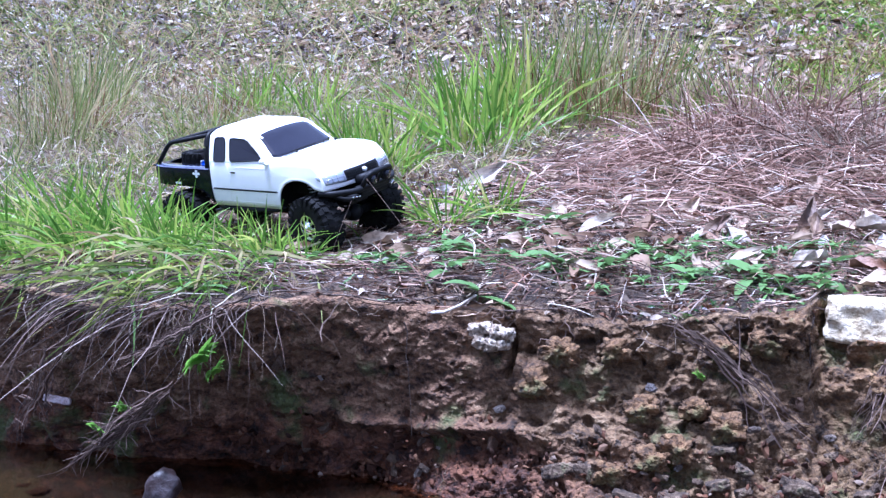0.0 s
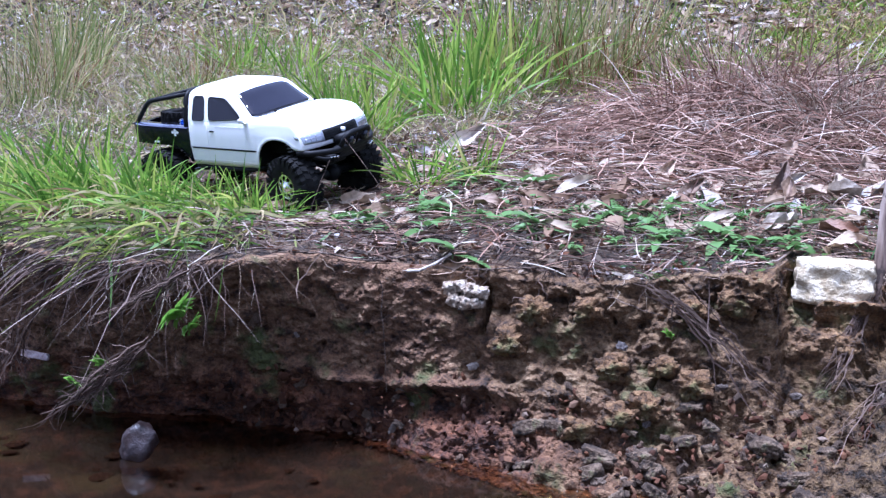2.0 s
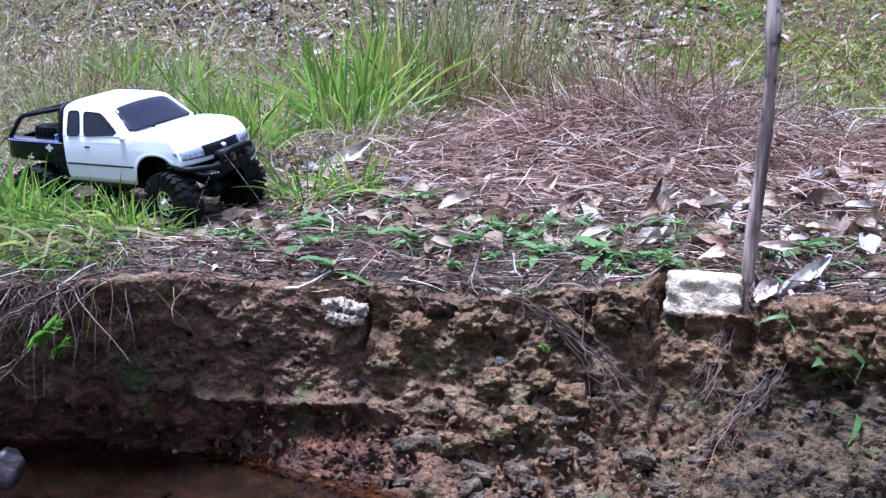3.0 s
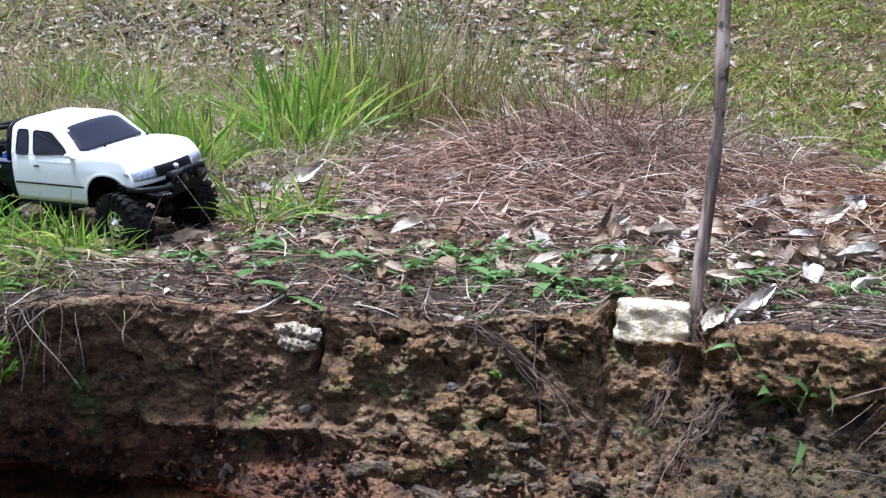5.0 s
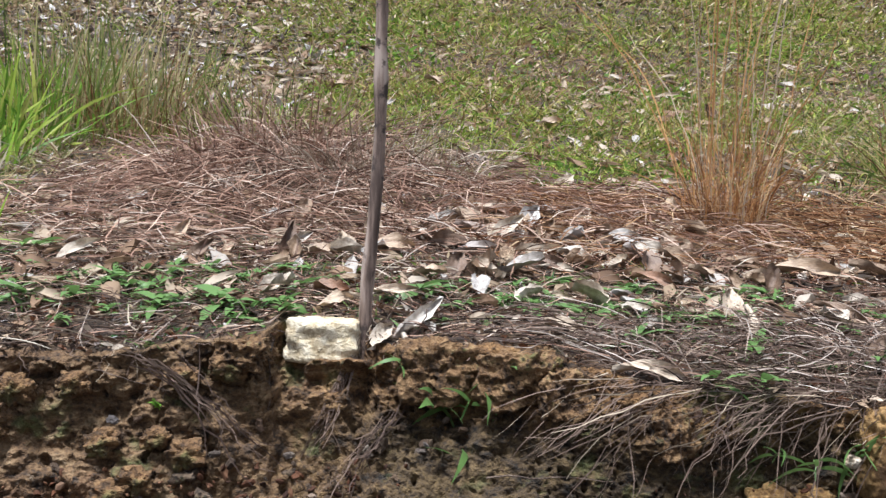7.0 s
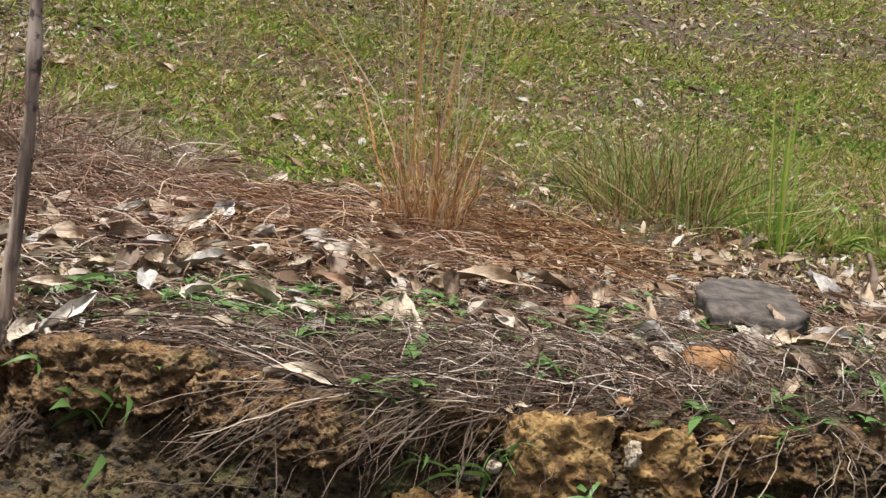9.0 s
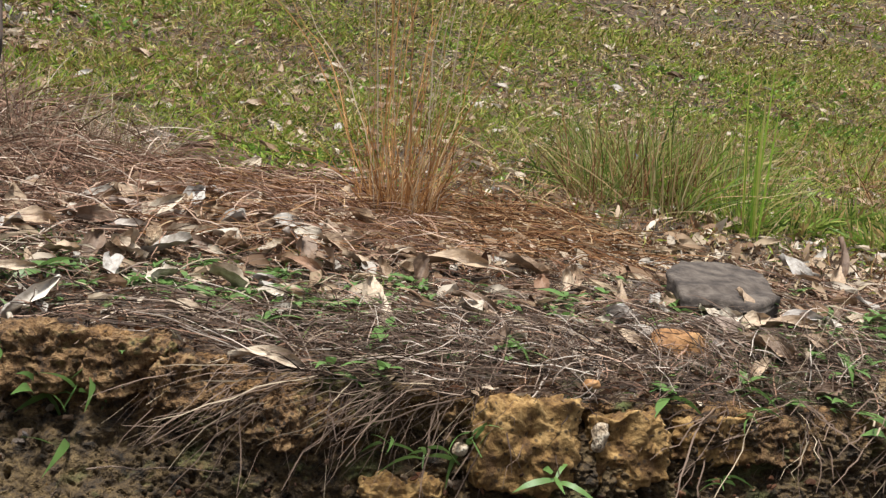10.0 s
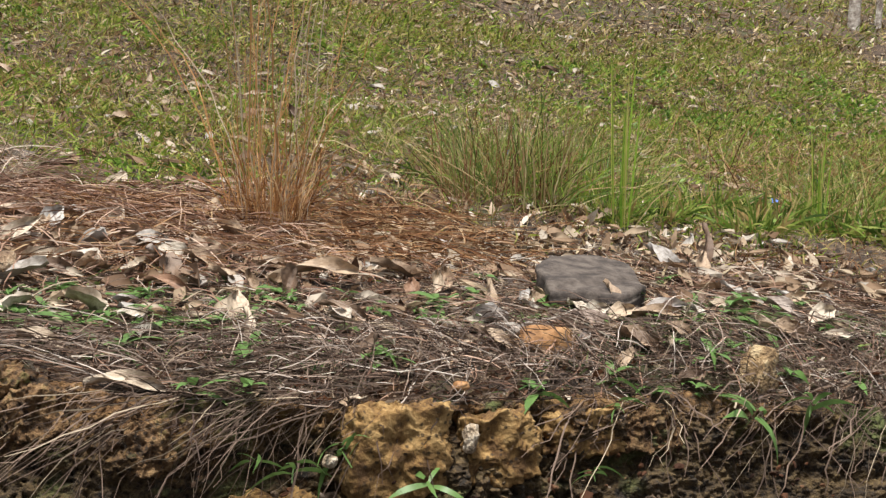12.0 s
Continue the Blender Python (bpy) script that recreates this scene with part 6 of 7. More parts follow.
# ---- the truck's white body ----
HOOD_X = [0.06, 0.08, 0.1, 0.125, 0.145, 0.16, 0.172, 0.182, 0.190, 0.195, 0.1985]
HOOD_Z = [0.1725, 0.1745, 0.1765, 0.1772, 0.1765, 0.1742, 0.1705, 0.1655, 0.1600, 0.1555, 0.1515]
ARCH_X = [-0.1, 0.0815, 0.0835, 0.0865, 0.091, 0.097, 0.105, 0.114, 0.124, 0.134, 0.145, 0.155, 0.164, 0.171, 0.178, 0.186, 0.21]
ARCH_Z = [0.0853, 0.0866, 0.091, 0.106, 0.118, 0.1275, 0.1345, 0.139, 0.1415, 0.142, 0.141, 0.138, 0.1335, 0.1290, 0.1265, 0.1255, 0.1245]


def nose(x, y, z):
    """Bows and leans the front of the body."""
    g = min(1, max(0, (x - 0.160) / 0.0385)) ** 1.3
    return x + g * (0.0045 - 0.0165 * (y / 0.095) ** 2 - 0.215 * (z - 0.136))


def flank(z):
    """Half width of the doors and wings at the height z."""
    return float(np.interp(z, [0.084, 0.088, 0.1, 0.117, 0.122, 0.148, 0.156, 0.167], [0.0895, 0.0918, 0.0943, 0.0955, 0.0955, 0.0948, 0.0938, 0.0925]))


def body_bm():
    """White doors, wings and bonnet, lofted along x from sections; the nose is a bowed panel."""
    X = sorted(set(np.round(np.concatenate([np.linspace(-0.079, 0.08, 18), np.linspace(0.0815, 0.115, 26), np.linspace(0.118, 0.165, 14), np.linspace(0.167, 0.1985, 14)]), 5)))
    bm = bmesh.new()
    rows = []
    for x in X:
        t = float(np.interp(x, HOOD_X, HOOD_Z))
        b = float(np.interp(x, ARCH_X, ARCH_Z))
        s = min(0.166, t - 0.0065) if x > 0.06 else 0.166
        flare = 0.0022 * math.exp(-((x - 0.132) / 0.05) ** 2) * 1.0 + 0.0012 * min(1, max(0, (x - 0.15) / 0.03))
        tuck = 0.004 * max(0, 1 - (x + 0.079) / 0.006) if x < -0.073 else 0
        sec = []
        for k in range(9):
            z = b + (s - b) * (k / 8)
            lipped = 0.0012 * max(0, 1 - k / 1.2) if 0.083 < x < 0.176 else 0
            sec.append((flank(z) + flare * (1 - 0.5 * k / 8) + lipped - tuck, z))
        h = sec[-1][0]
        r = max(0.0035, t - s)
        for a in (20, 42, 64, 84):
            sec.append((h - 0.018 * (1 - math.cos(radians(a))), s + r * math.sin(radians(a))))
        for k in (0.72, 0.5, 0.25):
            y = (h - 0.018) * k
            crown = 0.0012 * (1 - k * k) + 0.0016 * math.exp(-((k - 0.62) / 0.1) ** 2) * min(1, max(0, (x - 0.085) / 0.02))
            sec.append((y, s + r + crown))
        sec.append((0.0, s + r + 0.0012))
        sec = sec + [(-y, z) for y, z in sec[-2::-1]]
        rows.append([bm.verts.new((nose(x, y, z), y, z)) for y, z in sec])
    for q, w in zip(rows, rows[1:]):
        for a, b2, c, d in zip(q, q[1:], w[1:], w):
            bm.faces.new((a, b2, c, d))
    # nose panel: columns from the front edge of the bonnet down to the valance
    last = rows[-1]
    n = len(last)
    side = 9
    fr = [k / (side - 1) for k in range(side)]
    cols = []
    for i in range(side - 1, n - side + 1):
        if i == side - 1:
            cols.append([last[k] for k in range(side - 1, -1, -1)])
            continue
        if i == n - side:
            cols.append([last[k] for k in range(n - side, n)])
            continue
        top = last[i].co
        col = [last[i]]
        for f in fr[1:]:
            z = top.z + (0.1245 - top.z) * f
            col.append(bm.verts.new((nose(0.1985, top.y, z) + 0.002 * math.sin(math.pi * f), top.y, z)))
        cols.append(col)
    for q, w in zip(cols, cols[1:]):
        for a, b2, c, d in zip(q, q[1:], w[1:], w):
            if len({a, b2, c, d}) == 4:
                bm.faces.new((a, b2, c, d))
    # back wall of the cab below the belt
    bm.faces.new(rows[0][::-1])
    return bm


CAB = [(0.160, 0.0915, -0.0785, 0.0905), (0.1665, 0.0926, -0.079, 0.0825), (0.170, 0.0918, -0.079, 0.0782), (0.188, 0.0872, -0.0785, 0.0555), (0.200, 0.0842, -0.078, 0.0406), (0.2085, 0.0822, -0.0775, 0.0300), (0.2130, 0.0795, -0.077, 0.0235), (0.2165, 0.0745, -0.0765, 0.0140), (0.2200, 0.0650, -0.075, 0.0010), (0.2228, 0.0500, -0.071, -0.014), (0.2246, 0.0330, -0.062, -0.026), (0.2255, 0.0140, -0.048, -0.034)]
CAB_BOW = [0.006, 0.007, 0.008, 0.0105, 0.0115, 0.0125, 0.0135, 0.0165, 0.022, 0.026, 0.026, 0.016]


def cab_loop(half, back, front, bow, r=0.006):
    """One side of a level of the cab, from the middle of its back to the middle of its front."""
    out = [(back - 0.0015 * (1 - (u * half / half) ** 2), u * (half - r)) for u in (0, 0.35, 0.7, 1.0)]
    out += [(back + r * (1 - math.sin(a)), half - r + r * math.cos(a)) for a in (1.1, 0.6, 0.0)]
    out += [(back + r + (front - back - 2 * r) * k / 12, half) for k in range(1, 13)]
    e = 0.005
    out += [(front - e * 0.4, half - e * 0.22), (front, half - e * 0.8)]
    out += [(front + bow * (1 - (u * (half - e) / half) ** 2) - bow * (1 - ((half - e) / half) ** 2), u * (half - e)) for u in (0.85, 0.65, 0.4, 0.2, 0.0)]
    return out


def cab_bm():
    bm = bmesh.new()
    rows = []
    for (z, half, back, front), bow in zip(CAB, CAB_BOW):
        r = min(0.006, half * 0.3)
        one = cab_loop(half, back, front, bow, r)
        loop = [(x, -y) for x, y in one] + [(x, y) for x, y in one[-2:0:-1]]
        rows.append([bm.verts.new((x, y, z)) for x, y in loop])
    for q, w in zip(rows, rows[1:]):
        for i in range(len(q)):
            j = (i + 1) % len(q)
            bm.faces.new((q[i], q[j], w[j], w[i]))
    bm.faces.new(rows[-1])
    return bm


def side_at(x, z):
    """Half width of the cab's side at the height z."""
    return float(np.interp(z, [c[0] for c in CAB], [c[1] for c in CAB]))


def pane_bm(outline, side, proud=0.0006, thick=0.0015):
    """A pane on the cab's side; outline is rows of (x, z)."""
    bm = bmesh.new()
    out = [bm.verts.new((x, side * (side_at(x, z) + proud), z)) for x, z in outline]
    back = [bm.verts.new((x, side * (side_at(x, z) + proud - thick - 0.002), z)) for x, z in outline]
    bm.faces.new(out)
    for i in range(len(outline)):
        j = (i + 1) % len(outline)
        bm.faces.new((out[i], out[j], back[j], back[i]))
    return bm


def rounded(pts, r, steps=4):
    out = []
    n = len(pts)
    for i in range(n):
        a, b, c = Vector(pts[i - 1]), Vector(pts[i]), Vector(pts[(i + 1) % n])
        p, q = b + (a - b).normalized() * r, b + (c - b).normalized() * r
        for k in range(steps + 1):
            s = k / steps
            v = (1 - s) ** 2 * p + 2 * s * (1 - s) * b + s * s * q
            out.append((v.x, v.y))
    return out


def screen_x(y, z):
    """Where the slope of the windscreen stands."""
    zs = [c[0] for c in CAB]
    front = float(np.interp(z, zs, [c[3] for c in CAB]))
    half = float(np.interp(z, zs, [c[1] for c in CAB]))
    bow = float(np.interp(z, zs, CAB_BOW))
    return front + bow * (((half - 0.005) / half) ** 2 - (y / half) ** 2)


def windscreen_bm():
    bm = bmesh.new()
    rows = []
    for i in range(9):
        s = i / 8
        row = []
        for j in range(13):
            u = j / 6 - 1
            round_off = 0.003 * max(0, abs(u) - 0.85) / 0.15
            z0, z1 = 0.1738 + 0.0005 * (1 - u * u) + (round_off if s < 0.5 else 0), 0.2112 + 0.0042 * (1 - u * u) - round_off
            z = z0 + (z1 - z0) * s
            y = u * (0.0800 + (0.0672 - 0.0800) * s)
            row.append(bm.verts.new((screen_x(y, z) + 0.0009, y, z + 0.0007)))
        rows.append(row)
    for q, w in zip(rows, rows[1:]):
        for a, b, c, d in zip(q, q[1:], w[1:], w):
            bm.faces.new((a, b, c, d))
    g = bmesh.ops.extrude_face_region(bm, geom=bm.faces[:])
    for v in (e for e in g["geom"] if isinstance(e, bmesh.types.BMVert)):
        v.co.x -= 0.0025
    return bm


def nose_patch_bm(corners, proud=0.0014, n=8):
    """A panel on the nose between four corners (y, z): top outer, top inner, bottom inner, bottom outer."""
    bm = bmesh.new()
    rows = []
    for i in range(n + 1):
        s = i / n
        a = Vector(corners[0]).lerp(Vector(corners[1]), s)
        b = Vector(corners[3]).lerp(Vector(corners[2]), s)
        row = []
        for k in range(5):
            y, z = a.lerp(b, k / 4)
            wrap = max(0, abs(y) - 0.089) / 0.009
            x = nose(0.1985, y, z) + proud + 0.002 * math.sin(math.pi * min(1, max(0, (0.1515 - z) / 0.027))) - 0.0055 * wrap ** 1.5
            row.append(bm.verts.new((x, y, z)))
        rows.append(row)
    for q, w in zip(rows, rows[1:]):
        for a, b, c, d in zip(q, q[1:], w[1:], w):
            bm.faces.new((a, b, c, d))
    g = bmesh.ops.extrude_face_region(bm, geom=bm.faces[:])
    for v in (e for e in g["geom"] if isinstance(e, bmesh.types.BMVert)):
        v.co.x -= 0.006
    return bm


def bed_bm():
    """Tray sides: a skirt that turns in at the back, with a broad flat rail on top."""
    bm = bmesh.new()
    path = [(-0.0815, 0.0925), (-0.10, 0.0925), (-0.125, 0.0925), (-0.165, 0.092), (-0.205, 0.0905), (-0.224, 0.087), (-0.236, 0.078), (-0.2415, 0.06), (-0.243, 0.03)]
    path = path + [(x, -y) for x, y in path[::-1]]
    cols = []
    for x, y in path:
        back = x < -0.22
        ix, iy = (x + 0.014 if back else x), y * (0.7 if abs(y) > 0.05 else 1.0)
        low = float(np.interp(x, [-0.24, -0.125, -0.1, -0.0815], [0.1175, 0.1165, 0.108, 0.088]))
        zt = float(np.interp(x, [-0.243, -0.0815], [0.1505, 0.1512]))
        cols.append([bm.verts.new(p) for p in ((x, y * 0.985, low), (x, y, low + 0.012), (x, y, zt - 0.004), (x, y * 0.992, zt - 0.001), (x + (0.002 if back else 0), y * 0.97, zt), (ix, iy, zt + 0.0006), (ix, iy, 0.138), (ix, iy * 0.96, low + 0.004))])
    for q, w in zip(cols, cols[1:]):
        for a, b, c, d in zip(q, q[1:] + q[:1], w[1:] + w[:1], w):
            bm.faces.new((a, b, c, d))
    bm.faces.new(cols[0]), bm.faces.new(cols[-1][::-1])
    return bm


def build_truck():
    truck = new("toy_truck")
    truck.empty_display_size = 0.05
    tagged(truck, "white toy pickup with black bed and chrome wheels in grass", "toy truck")
    fwd, left = Vector(TRUCK_FWD).normalized(), Vector(TRUCK_LEFT)
    up = fwd.cross(left).normalized()
    left = up.cross(fwd)
    truck.matrix_world = Matrix.Translation(TRUCK_AT) @ Matrix((fwd, left, up)).transposed().to_4x4()

    def add(name, bm, mat, parent=truck, label="", smooth=True):
        return part(name, bm, mat, parent, label, smooth)

    def creased(ob, angle=35):
        ob.data.set_sharp_from_angle(angle=radians(angle))
        return ob

    def thick(ob, t):
        mod = ob.modifiers.new("thick", "SOLIDIFY")
        mod.thickness, mod.offset = t, -1
        return ob

    body = thick(creased(add("body", body_bm(), WHITE, label="glossy white plastic doors, wings and bonnet"), 48), 0.0022)
    cab = creased(add("cab", cab_bm(), WHITE, body, "rounded white cab roof and pillars"), 40)
    for side in (-1, 1):
        w1 = rounded([(-0.0650, 0.1672), (-0.0360, 0.1680), (-0.0368, 0.2102), (-0.0610, 0.2096)], 0.006)
        w2 = rounded([(-0.0242, 0.1680), (0.0520, 0.1730), (0.0455, 0.1815), (0.0140, 0.2075), (-0.0250, 0.2095)], 0.0065)
        for w in (w1, w2):
            add("side_window", pane_bm(w, side), GLASS, body, "smoked dark side window", False)
            add("window_seal", rod_bm([(x, side * (side_at(x, z) + 0.0004), z) for x, z in w + w[:1]], 0.0011, 6), BLACK, body)
        add("side_moulding", box_bm(-0.0705, 0.0835, side * 0.0958 - 0.0012, side * 0.0958 + 0.0012, 0.1168, 0.1196, 0.0006), BLACK, body, "thin black side moulding")
        add("door_handle", box_bm(-0.0245, -0.0130, side * 0.0948 - 0.001, side * 0.0948 + 0.0017, 0.1478, 0.1504, 0.0008), BLACK, body, "small black door handle")
        add("door_seam", rod_bm([(-0.0300, side * (flank(z) + 0.0001), z) for z in (0.088, 0.1, 0.117, 0.135, 0.148, 0.166)], 0.0004, 5), WHITE, body)
        add("panel_crease", rod_bm([(x, side * 0.0939, 0.1590) for x in (-0.012, 0.02, 0.06)], 0.0002, 5), WHITE, body)
        add("sill_crease", rod_bm([(x, side * 0.0937, 0.0965) for x in (-0.070, 0.0, 0.078)], 0.0004, 5), WHITE, body)
        mirror = add("wing_mirror", rock_bm((0.0062, 0.0045, 0.0050), 5, 0.1, 0.05, 0.8, 2), WHITE, body, "small white and chrome wing mirror")
        mirror.location = Vector((0.0600, side * 0.1000, 0.1725))
        foot = add("mirror_foot", box_bm(0.0585, 0.0690, side * 0.0945 - 0.003, side * 0.0945 + 0.003, 0.1665, 0.1690, 0.0008), CHROME, body)
        lens = add("headlight", nose_patch_bm([(side * 0.0975, 0.1490), (side * 0.0485, 0.1505), (side * 0.0478, 0.1318), (side * 0.0945, 0.1345)]), CLEAR, body, "clear wrap-round headlight")
        for k in range(4):
            u = 0.2 + 0.22 * k
            y = side * (0.0965 + (0.048 - 0.0965) * u)
            add("lens_rib", rod_bm([(nose(0.1985, y, z) + 0.0034, y, z) for z in (0.1350, 0.1420, 0.1485)], 0.0006, 5), GREYM, lens)
        z = 0.1425
        add("lens_bar", rod_bm([(nose(0.1985, side * y, z) + 0.0036, side * y, z) for y in (0.050, 0.060, 0.070, 0.080, 0.088)], 0.0006, 5), GREYM, lens)
        add("bulb", rock_bm((0.003, 0.006, 0.005), 3, 0.05, 0.02, 0.95, 2), CHROME, lens)
        lens.children[-1].location = Vector((nose(0.1985, side * 0.066, 0.142) + 0.0012, side * 0.066, 0.1420))
    add("rear_panel", box_bm(-0.0835, -0.0800, -0.086, 0.086, 0.088, 0.166, 0.001), BLACK, body, "black panel behind the cab")
    add("rear_window", box_bm(-0.0815, -0.0770, -0.062, 0.062, 0.170, 0.206, 0.001), GLASS, body, "dark rear window")
    add("windscreen", windscreen_bm(), GLASS, body, "dark smoked windscreen", True)
    add("grille", nose_patch_bm([(-0.0470, 0.1508), (0.0470, 0.1508), (0.0466, 0.1322), (-0.0466, 0.1322)], 0.0008, 12), BLACK, body, "dark grille with fine bars")
    for k in range(4):
        z = 0.1355 + k * 0.004
        add("grille_bar", rod_bm([(nose(0.1985, y, z) + 0.0030, y, z) for y in (-0.0455, -0.03, -0.015, 0, 0.015, 0.03, 0.0455)], 0.0005, 5), BLACK, body)
    add("badge", rock_bm((0.0010, 0.0040, 0.0034), 6, 0.02, 0.0, 0.9, 2), SHEEN, body, "small dull oval badge")
    body.children[-1].location = Vector((nose(0.1985, 0, 0.142) + 0.0035, 0, 0.1425))
    for x, y in ((0.100, -0.050), (0.107, 0.052)):
        bm = turned_bm([(0, 0.0001), (0, 0.0022), (0.004, 0.0022), (0.004, 0.0001)], 10)
        bmesh.ops.transform(bm, matrix=Matrix.Translation((x, y, float(np.interp(x, HOOD_X, HOOD_Z)) + 0.0035)) @ Matrix.Rotation(radians(90), 4, "X"), verts=bm.verts)
        add("body_post", bm, BLACK, body, "black body post cap")
    add("wiper", rod_bm([(screen_x(y, z) + 0.003, y, z + 0.001) for y, z in ((0.055, 0.1765), (0.02, 0.178), (-0.015, 0.1785), (-0.04, 0.178))], 0.0009, 6), BLACK, body)
    for k in range(5):
        for side in (-1, 1):
            add("cowl_vent", box_bm(0.0855, 0.0905, side * 0.066 - 0.006 * k * side - 0.0018, side * 0.066 - 0.006 * k * side + 0.0018, 0.1755, 0.1775, 0.0004), GREYM, body)

    # bed with rails, floor and tailgate
    bed = creased(add("bed", bed_bm(), GLOSS, label="glossy black open bed with flat rails"), 30)
    add("bed_floor", box_bm(-0.232, -0.086, -0.078, 0.078, 0.1365, 0.139, 0.001), BLACK, bed)
    for side in (-1, 1):
        cap = bmesh.new()
        line = [(-0.0825, 0.0915), (-0.125, 0.0915), (-0.165, 0.091), (-0.205, 0.0893), (-0.224, 0.0855), (-0.2335, 0.079)]
        out = [[cap.verts.new((x, side * y * k, 0.1524 + dz)) for k, dz in ((1.0, -0.0012), (0.985, 0), (0.85, 0.0006), (0.69, 0.0002), (0.685, -0.0012))] for x, y in line]
        for q, w in zip(out, out[1:]):
            for a, b, c, d in zip(q, q[1:], w[1:], w):
                cap.faces.new((a, b, c, d))
        add("rail_cap", cap, SHEEN, bed, "glossy black rail cap, sky sheen painted in blue-grey")
    # cage
    cage = add("roll_cage", rod_bm(bent((-0.091, -0.084, 0.150), (-0.091, -0.081, 0.178), (-0.094, -0.068, 0.2125), (-0.094, 0.068, 0.2125), (-0.091, 0.081, 0.178), (-0.091, 0.084, 0.150)), 0.0048), BLACK, label="black tubular roll cage over the bed")
    for side in (-1, 1):
        add("cage_bar", rod_bm(bent((-0.094, side * 0.070, 0.2100), (-0.197, side * 0.070, 0.1930), (-0.233, side * 0.074, 0.1500)), 0.0042), BLACK, cage)
        add("cage_brace", rod_bm([(-0.190, side * 0.069, 0.1945), (-0.145, 0, 0.205), (-0.098, -side * 0.06, 0.2115)], 0.0034), BLACK, cage)
        add("cage_upright", rod_bm([(-0.100, side * 0.03, 0.139), (-0.098, side * 0.028, 0.210)], 0.0034), BLACK, cage)
        add("cage_foot", box_bm(-0.239, -0.227, side * 0.076 - 0.006, side * 0.076 + 0.006, 0.1502, 0.1525, 0.0006), BLACK, cage)
    add("cage_cross_bar", rod_bm([(-0.196, -0.069, 0.1935), (-0.196, 0.069, 0.1935)], 0.0036), BLACK, cage)
    laid = Matrix.Translation((-0.180, -0.008, 0.147)) @ Matrix.Rotation(radians(87), 4, "X") @ Matrix.Scale(0.74, 4)
    spare = tyre_bm()
    bmesh.ops.transform(spare, matrix=laid, verts=spare.verts)
    spare_tyre = add("spare_tyre", spare, RUBBER, label="black spare tyre lying in the bed")
    knobs = tread_bm()
    bmesh.ops.transform(knobs, matrix=laid, verts=knobs.verts)
    tagged(add("tread", knobs, RUBBER, spare_tyre, "", False), kind="stuff")
    unit_ = add("speed_controller", box_bm(-0.136, -0.100, -0.060, -0.015, 0.139, 0.152, 0.002), BLUE, label="blue finned electronic box in the bed")
    for k in range(6):
        add("fin", box_bm(-0.134 + k * 0.0058, -0.1315 + k * 0.0058, -0.056, -0.019, 0.152, 0.1555, 0.0004), BLUE, unit_)
    for k in range(3):
        add("connector", box_bm(-0.1375, -0.1325, -0.056 + k * 0.013, -0.047 + k * 0.013, 0.146, 0.1580, 0.0015), CHROME, unit_, "silver connector")
    add("antenna_mount", box_bm(-0.106, -0.098, -0.014, 0.012, 0.139, 0.190, 0.002), BLACK, unit_)
    sticker = bmesh.new()
    for cx, cz, r in ((-0.1135, 0.1425, 0.0042), (-0.1195, 0.1425, 0.0034), (-0.1075, 0.1428, 0.0034), (-0.1130, 0.1470, 0.0032), (-0.1140, 0.1378, 0.0032)):
        ring = [sticker.verts.new((cx + r * math.cos(a), -0.0932 - 0.0001 * abs(cx + 0.1135) * 100, cz + 0.8 * r * math.sin(a))) for a in (k * math.pi / 6 for k in range(12))]
        sticker.faces.new(ring)
    add("sticker", sticker, WHITE, bed, "small torn white sticker", False)
    add("maker_plate", box_bm(-0.172, -0.158, -0.0925, -0.0921, 0.1210, 0.1245, 0), WHITE, bed, "small white illegible maker plate", False)

    # bumper
    bumper = add("front_bumper", rod_bm(bent((0.176, -0.0945, 0.1215), (0.196, -0.0900, 0.1185), (0.224, -0.054, 0.1170), (0.224, 0.054, 0.1170), (0.196, 0.0900, 0.1185), (0.176, 0.0945, 0.1215), steps=6), 0.0052), BLACK, label="black tubular winch bumper")
    add("bull_bar", rod_bm(bent((0.222, -0.036, 0.116), (0.240, -0.034, 0.143), (0.240, 0.034, 0.143), (0.222, 0.036, 0.116)), 0.0044), BLACK, bumper)
    add("bumper_plate", box_bm(0.212, 0.227, -0.042, 0.042, 0.1065, 0.1215, 0.003), BLACK, bumper)
    add("skid_plate", box_bm(0.190, 0.222, -0.055, 0.055, 0.098, 0.108, 0.003), BLACK, bumper)
    for side in (-1, 1):
        add("lower_bar", rod_bm(bent((0.182, side * 0.080, 0.1165), (0.208, side * 0.066, 0.1030), (0.222, side * 0.040, 0.1010)), 0.0038), BLACK, bumper)
        add("bar_strut", rod_bm([(0.225, side * 0.006, 0.118), (0.2395, side * 0.006, 0.142)], 0.003), BLACK, bumper)
        for k in range(3):
            led = add("marker_lamp", rock_bm((0.0028, 0.0026, 0.0022), 7, 0.05, 0.0, 0.9, 2), CHROME, bumper, "tiny bright marker lamp")
            led.location = Vector((0.2245 - 0.002 * k, side * (0.047 + 0.006 * k), 0.1062 + 0.0004 * k))
    winch = turned_bm([(-0.028, 0.0001), (-0.028, 0.010), (0.028, 0.010), (0.028, 0.0001)], 16)
    bmesh.ops.transform(winch, matrix=Matrix.Translation((0.214, 0, 0.129)), verts=winch.verts)
    add("winch", winch, BLACK, bumper)
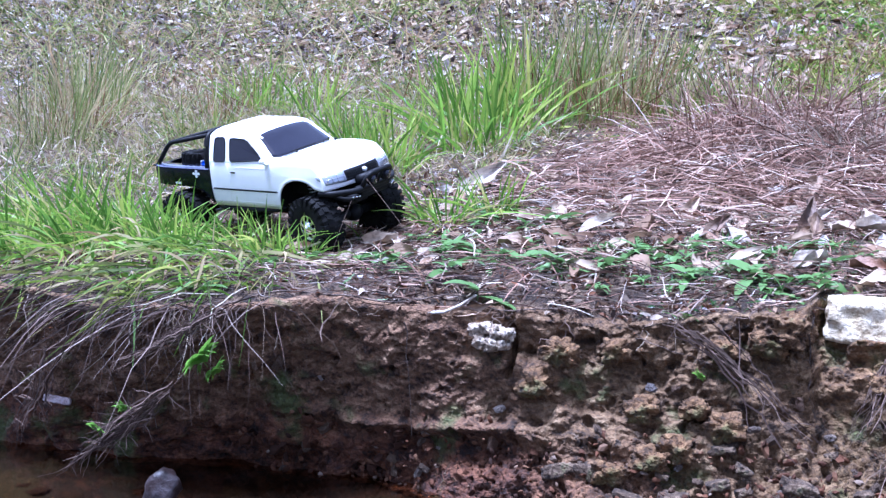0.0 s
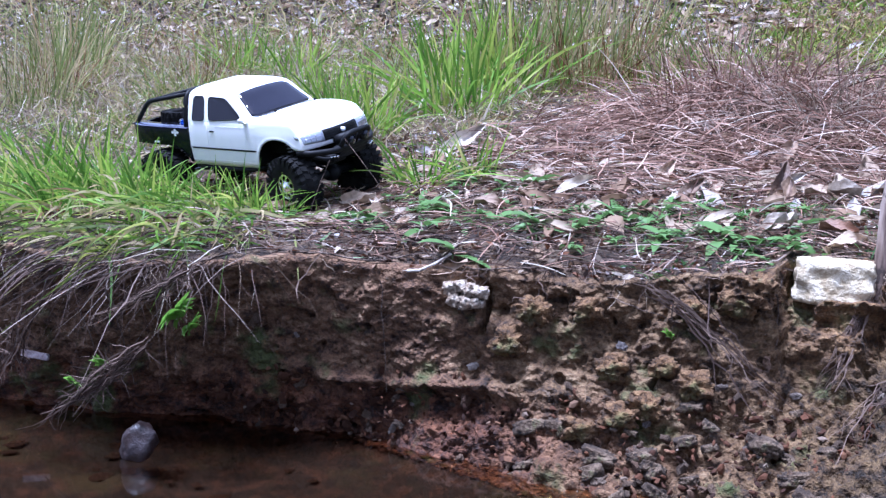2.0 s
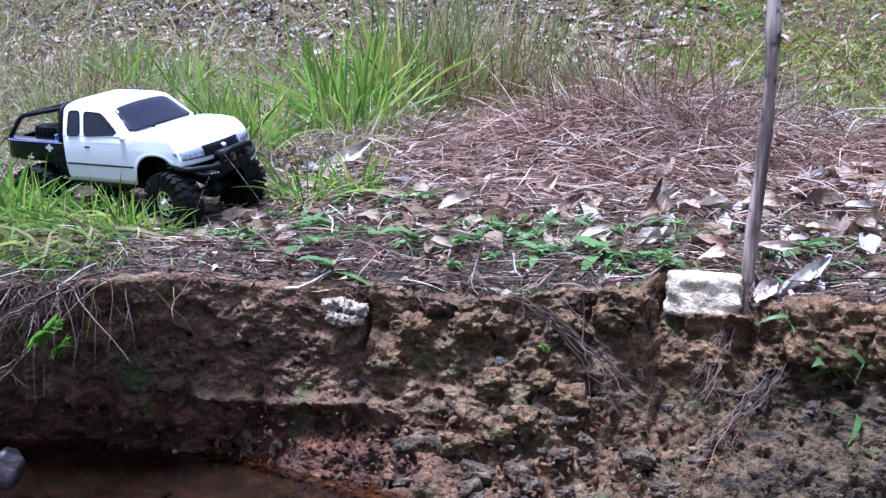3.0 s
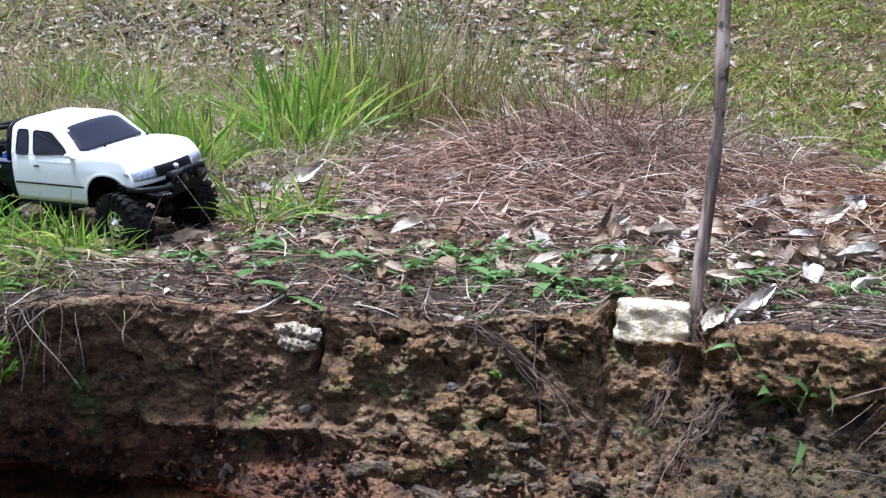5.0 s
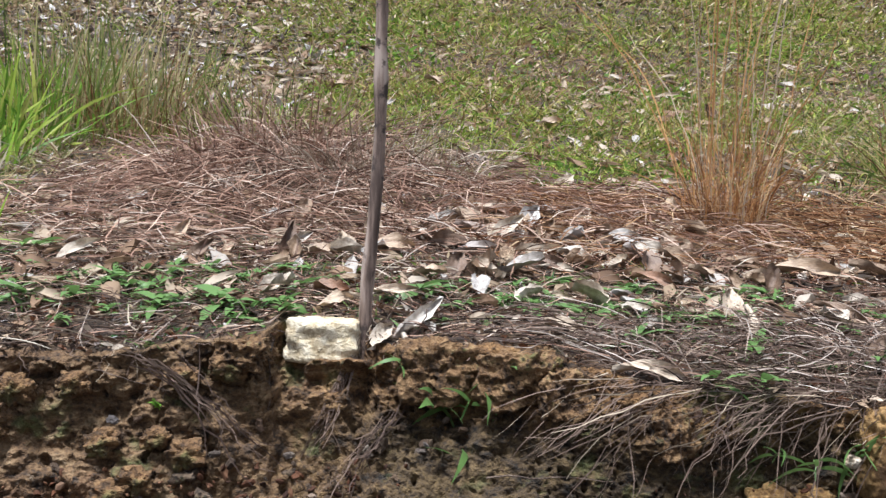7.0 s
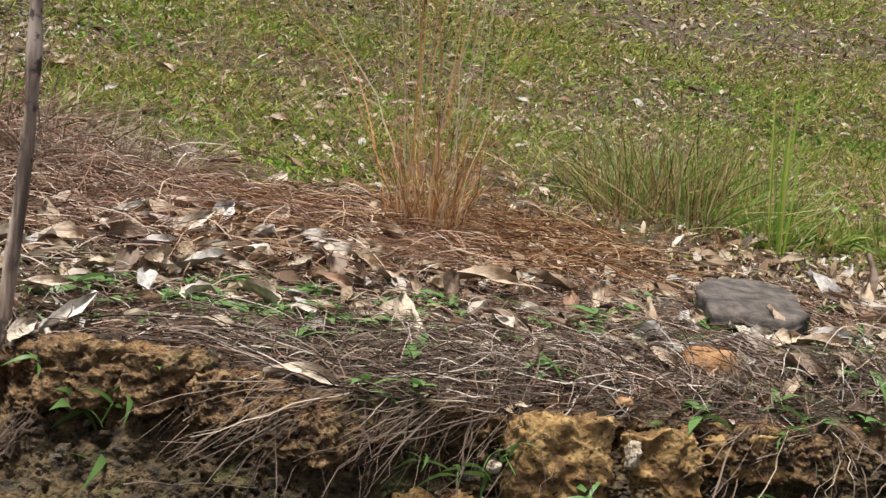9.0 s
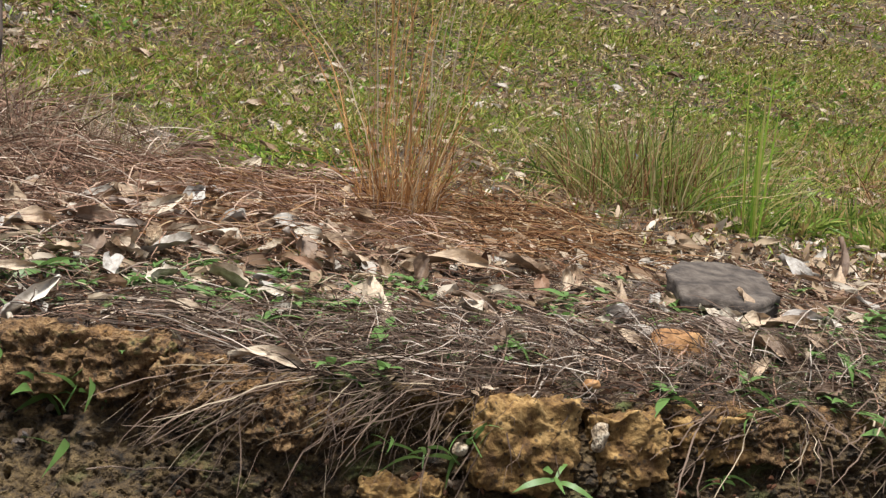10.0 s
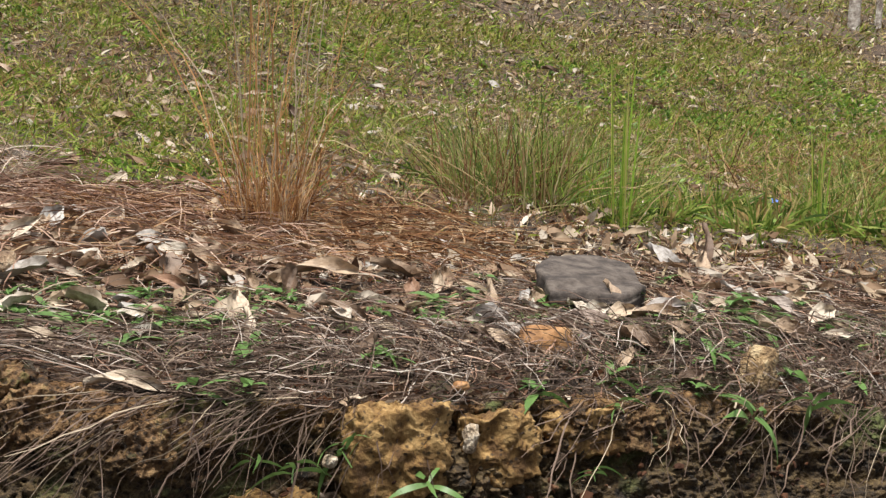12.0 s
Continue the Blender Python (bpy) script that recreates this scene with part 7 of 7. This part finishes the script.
    for side in (-1, 1):
        lamp = turned_bm([(0, 0.0001), (0, 0.0105), (0.006, 0.011), (0.010, 0.009), (0.011, 0.0001)], 18)
        bmesh.ops.transform(lamp, matrix=Matrix.Translation((0.238, side * 0.0205, 0.1305)) @ Matrix.Rotation(radians(90), 4, "Z"), verts=lamp.verts)
        spot = add("spot_lamp", lamp, BLACK, bumper, "round black spot lamp")
        glass = turned_bm([(0, 0.0001), (0.0005, 0.0085), (-0.0014, 0.0085), (-0.0022, 0.0001)], 18)
        bmesh.ops.transform(glass, matrix=Matrix.Translation((0.2395, side * 0.0205, 0.1305)) @ Matrix.Rotation(radians(90), 4, "Z"), verts=glass.verts)
        add("spot_lens", glass, GLASS, spot)

    # chassis, links and dampers
    chassis = add("chassis", box_bm(-0.20, 0.185, -0.028, 0.028, 0.080, 0.112, 0.004), BLACK, label="black chassis rails")
    add("inner_tub", box_bm(-0.078, 0.076, -0.084, 0.084, 0.087, 0.15, 0.003), BLACK, chassis)
    add("engine_bay", box_bm(0.08, 0.180, -0.052, 0.052, 0.105, 0.160, 0.004), BLACK, chassis)
    add("wing_liner", box_bm(0.080, 0.186, -0.088, 0.088, 0.147, 0.152, 0.002), BLACK, chassis)
    add("gearbox", box_bm(-0.04, 0.05, -0.028, 0.028, 0.058, 0.08, 0.006), BLACK, chassis)
    for side in (-1, 1):
        add("rock_slider", rod_bm(bent((-0.082, side * 0.078, 0.0835), (-0.066, side * 0.088, 0.0805), (0.066, side * 0.088, 0.0815), (0.085, side * 0.076, 0.086)), 0.0042), BLACK, chassis)
        for x in (-0.1565, 0.1565):
            s = 1 if x > 0 else -1
            add("link", rod_bm([(x, side * 0.034, 0.05), (x - s * 0.11, side * 0.03, 0.078)], 0.0026), GREYM if side < 0 else BLACK, chassis)
            body_d = add("damper", rod_bm([(x - s * 0.012, side * 0.06, 0.066), (x - s * 0.034, side * 0.05, 0.135)], 0.0055), BLACK, chassis, "black coil-over damper")
            coil = []
            for k in range(73):
                t = k / 72
                c = Vector((x - s * 0.012, side * 0.06, 0.066)).lerp(Vector((x - s * 0.034, side * 0.05, 0.135)), 0.1 + 0.75 * t)
                a = t * 9 * 2 * math.pi
                coil.append(c + Vector((math.cos(a) * 0.0078, math.sin(a) * 0.0078, 0)))
            add("spring", rod_bm(coil, 0.0013, 5), GREYM, body_d)
    # hub heights: the front axle is twisted by the ground
    HUB = {(-0.1565, -1): 0.0545, (-0.1565, 1): 0.0545, (0.1565, -1): 0.0620, (0.1565, 1): 0.0530}
    for x, name in ((-0.1565, "rear_axle"), (0.1565, "front_axle")):
        axle = part(name, rod_bm([(x, -0.075, HUB[x, -1]), (x, 0.075, HUB[x, 1])], 0.0075), BLACK, truck)
        knob = turned_bm([(-0.016, 0.0001), (-0.014, 0.012), (0.0, 0.017), (0.014, 0.012), (0.016, 0.0001)], 20)
        bmesh.ops.transform(knob, matrix=Matrix.Translation((x, 0.015, 0.0565)), verts=knob.verts)
        part("differential", knob, BLACK, axle)

    # wheels
    first = None
    for (x, side), z in HUB.items():
        wheel = new("wheel", None)
        wheel.parent = truck
        wheel.empty_display_size = 0.02
        steer = -13 if x > 0 else 0
        wheel.matrix_basis = Matrix.Translation((x, side * 0.089, z)) @ pose(0, 0, 0, 0, 0, steer + (0 if side < 0 else 180)) @ pose(0, 0, 0, 0, 17 + 61 * x * side, 0)
        if first is None:
            tyre = creased(part("tyre", tyre_bm(), RUBBER, wheel, "black knobbly off-road tyre"), 30)
            rim = creased(part("rim", rim_bm(), CHROME, wheel, "chrome eight-hole rim"), 30)
            hub = part("hub", turned_bm([(-0.0265, 0.0001), (-0.0265, 0.003), (-0.025, 0.0045), (-0.0225, 0.0048), (-0.0225, 0.0068), (-0.020, 0.0100), (-0.018, 0.0100)], 24), CHROME, wheel)
            disc = part("brake_disc", turned_bm([(-0.006, 0.0001), (-0.006, 0.0205), (0.004, 0.0205), (0.004, 0.0001)], 24), BLACK, wheel)
            tread = tagged(part("tread", tread_bm(), RUBBER, wheel, "", False), kind="stuff")
            first = (("tyre", tyre.data), ("rim", rim.data), ("hub", hub.data), ("brake_disc", disc.data), ("tread", tread.data))
        else:
            for nm, me in first:
                ob = new(nm, me)
                ob.parent = wheel
                if nm == "tread":
                    tagged(ob, kind="stuff")
                elif nm == "tyre":
                    tagged(ob, "black knobbly off-road tyre")
                elif nm == "rim":
                    tagged(ob, "chrome eight-hole rim")
        for ob in wheel.children:
            if ob.name.startswith("rim"):
                mod = ob.modifiers.new("thick", "SOLIDIFY")
                mod.thickness = 0.0012


build_truck()
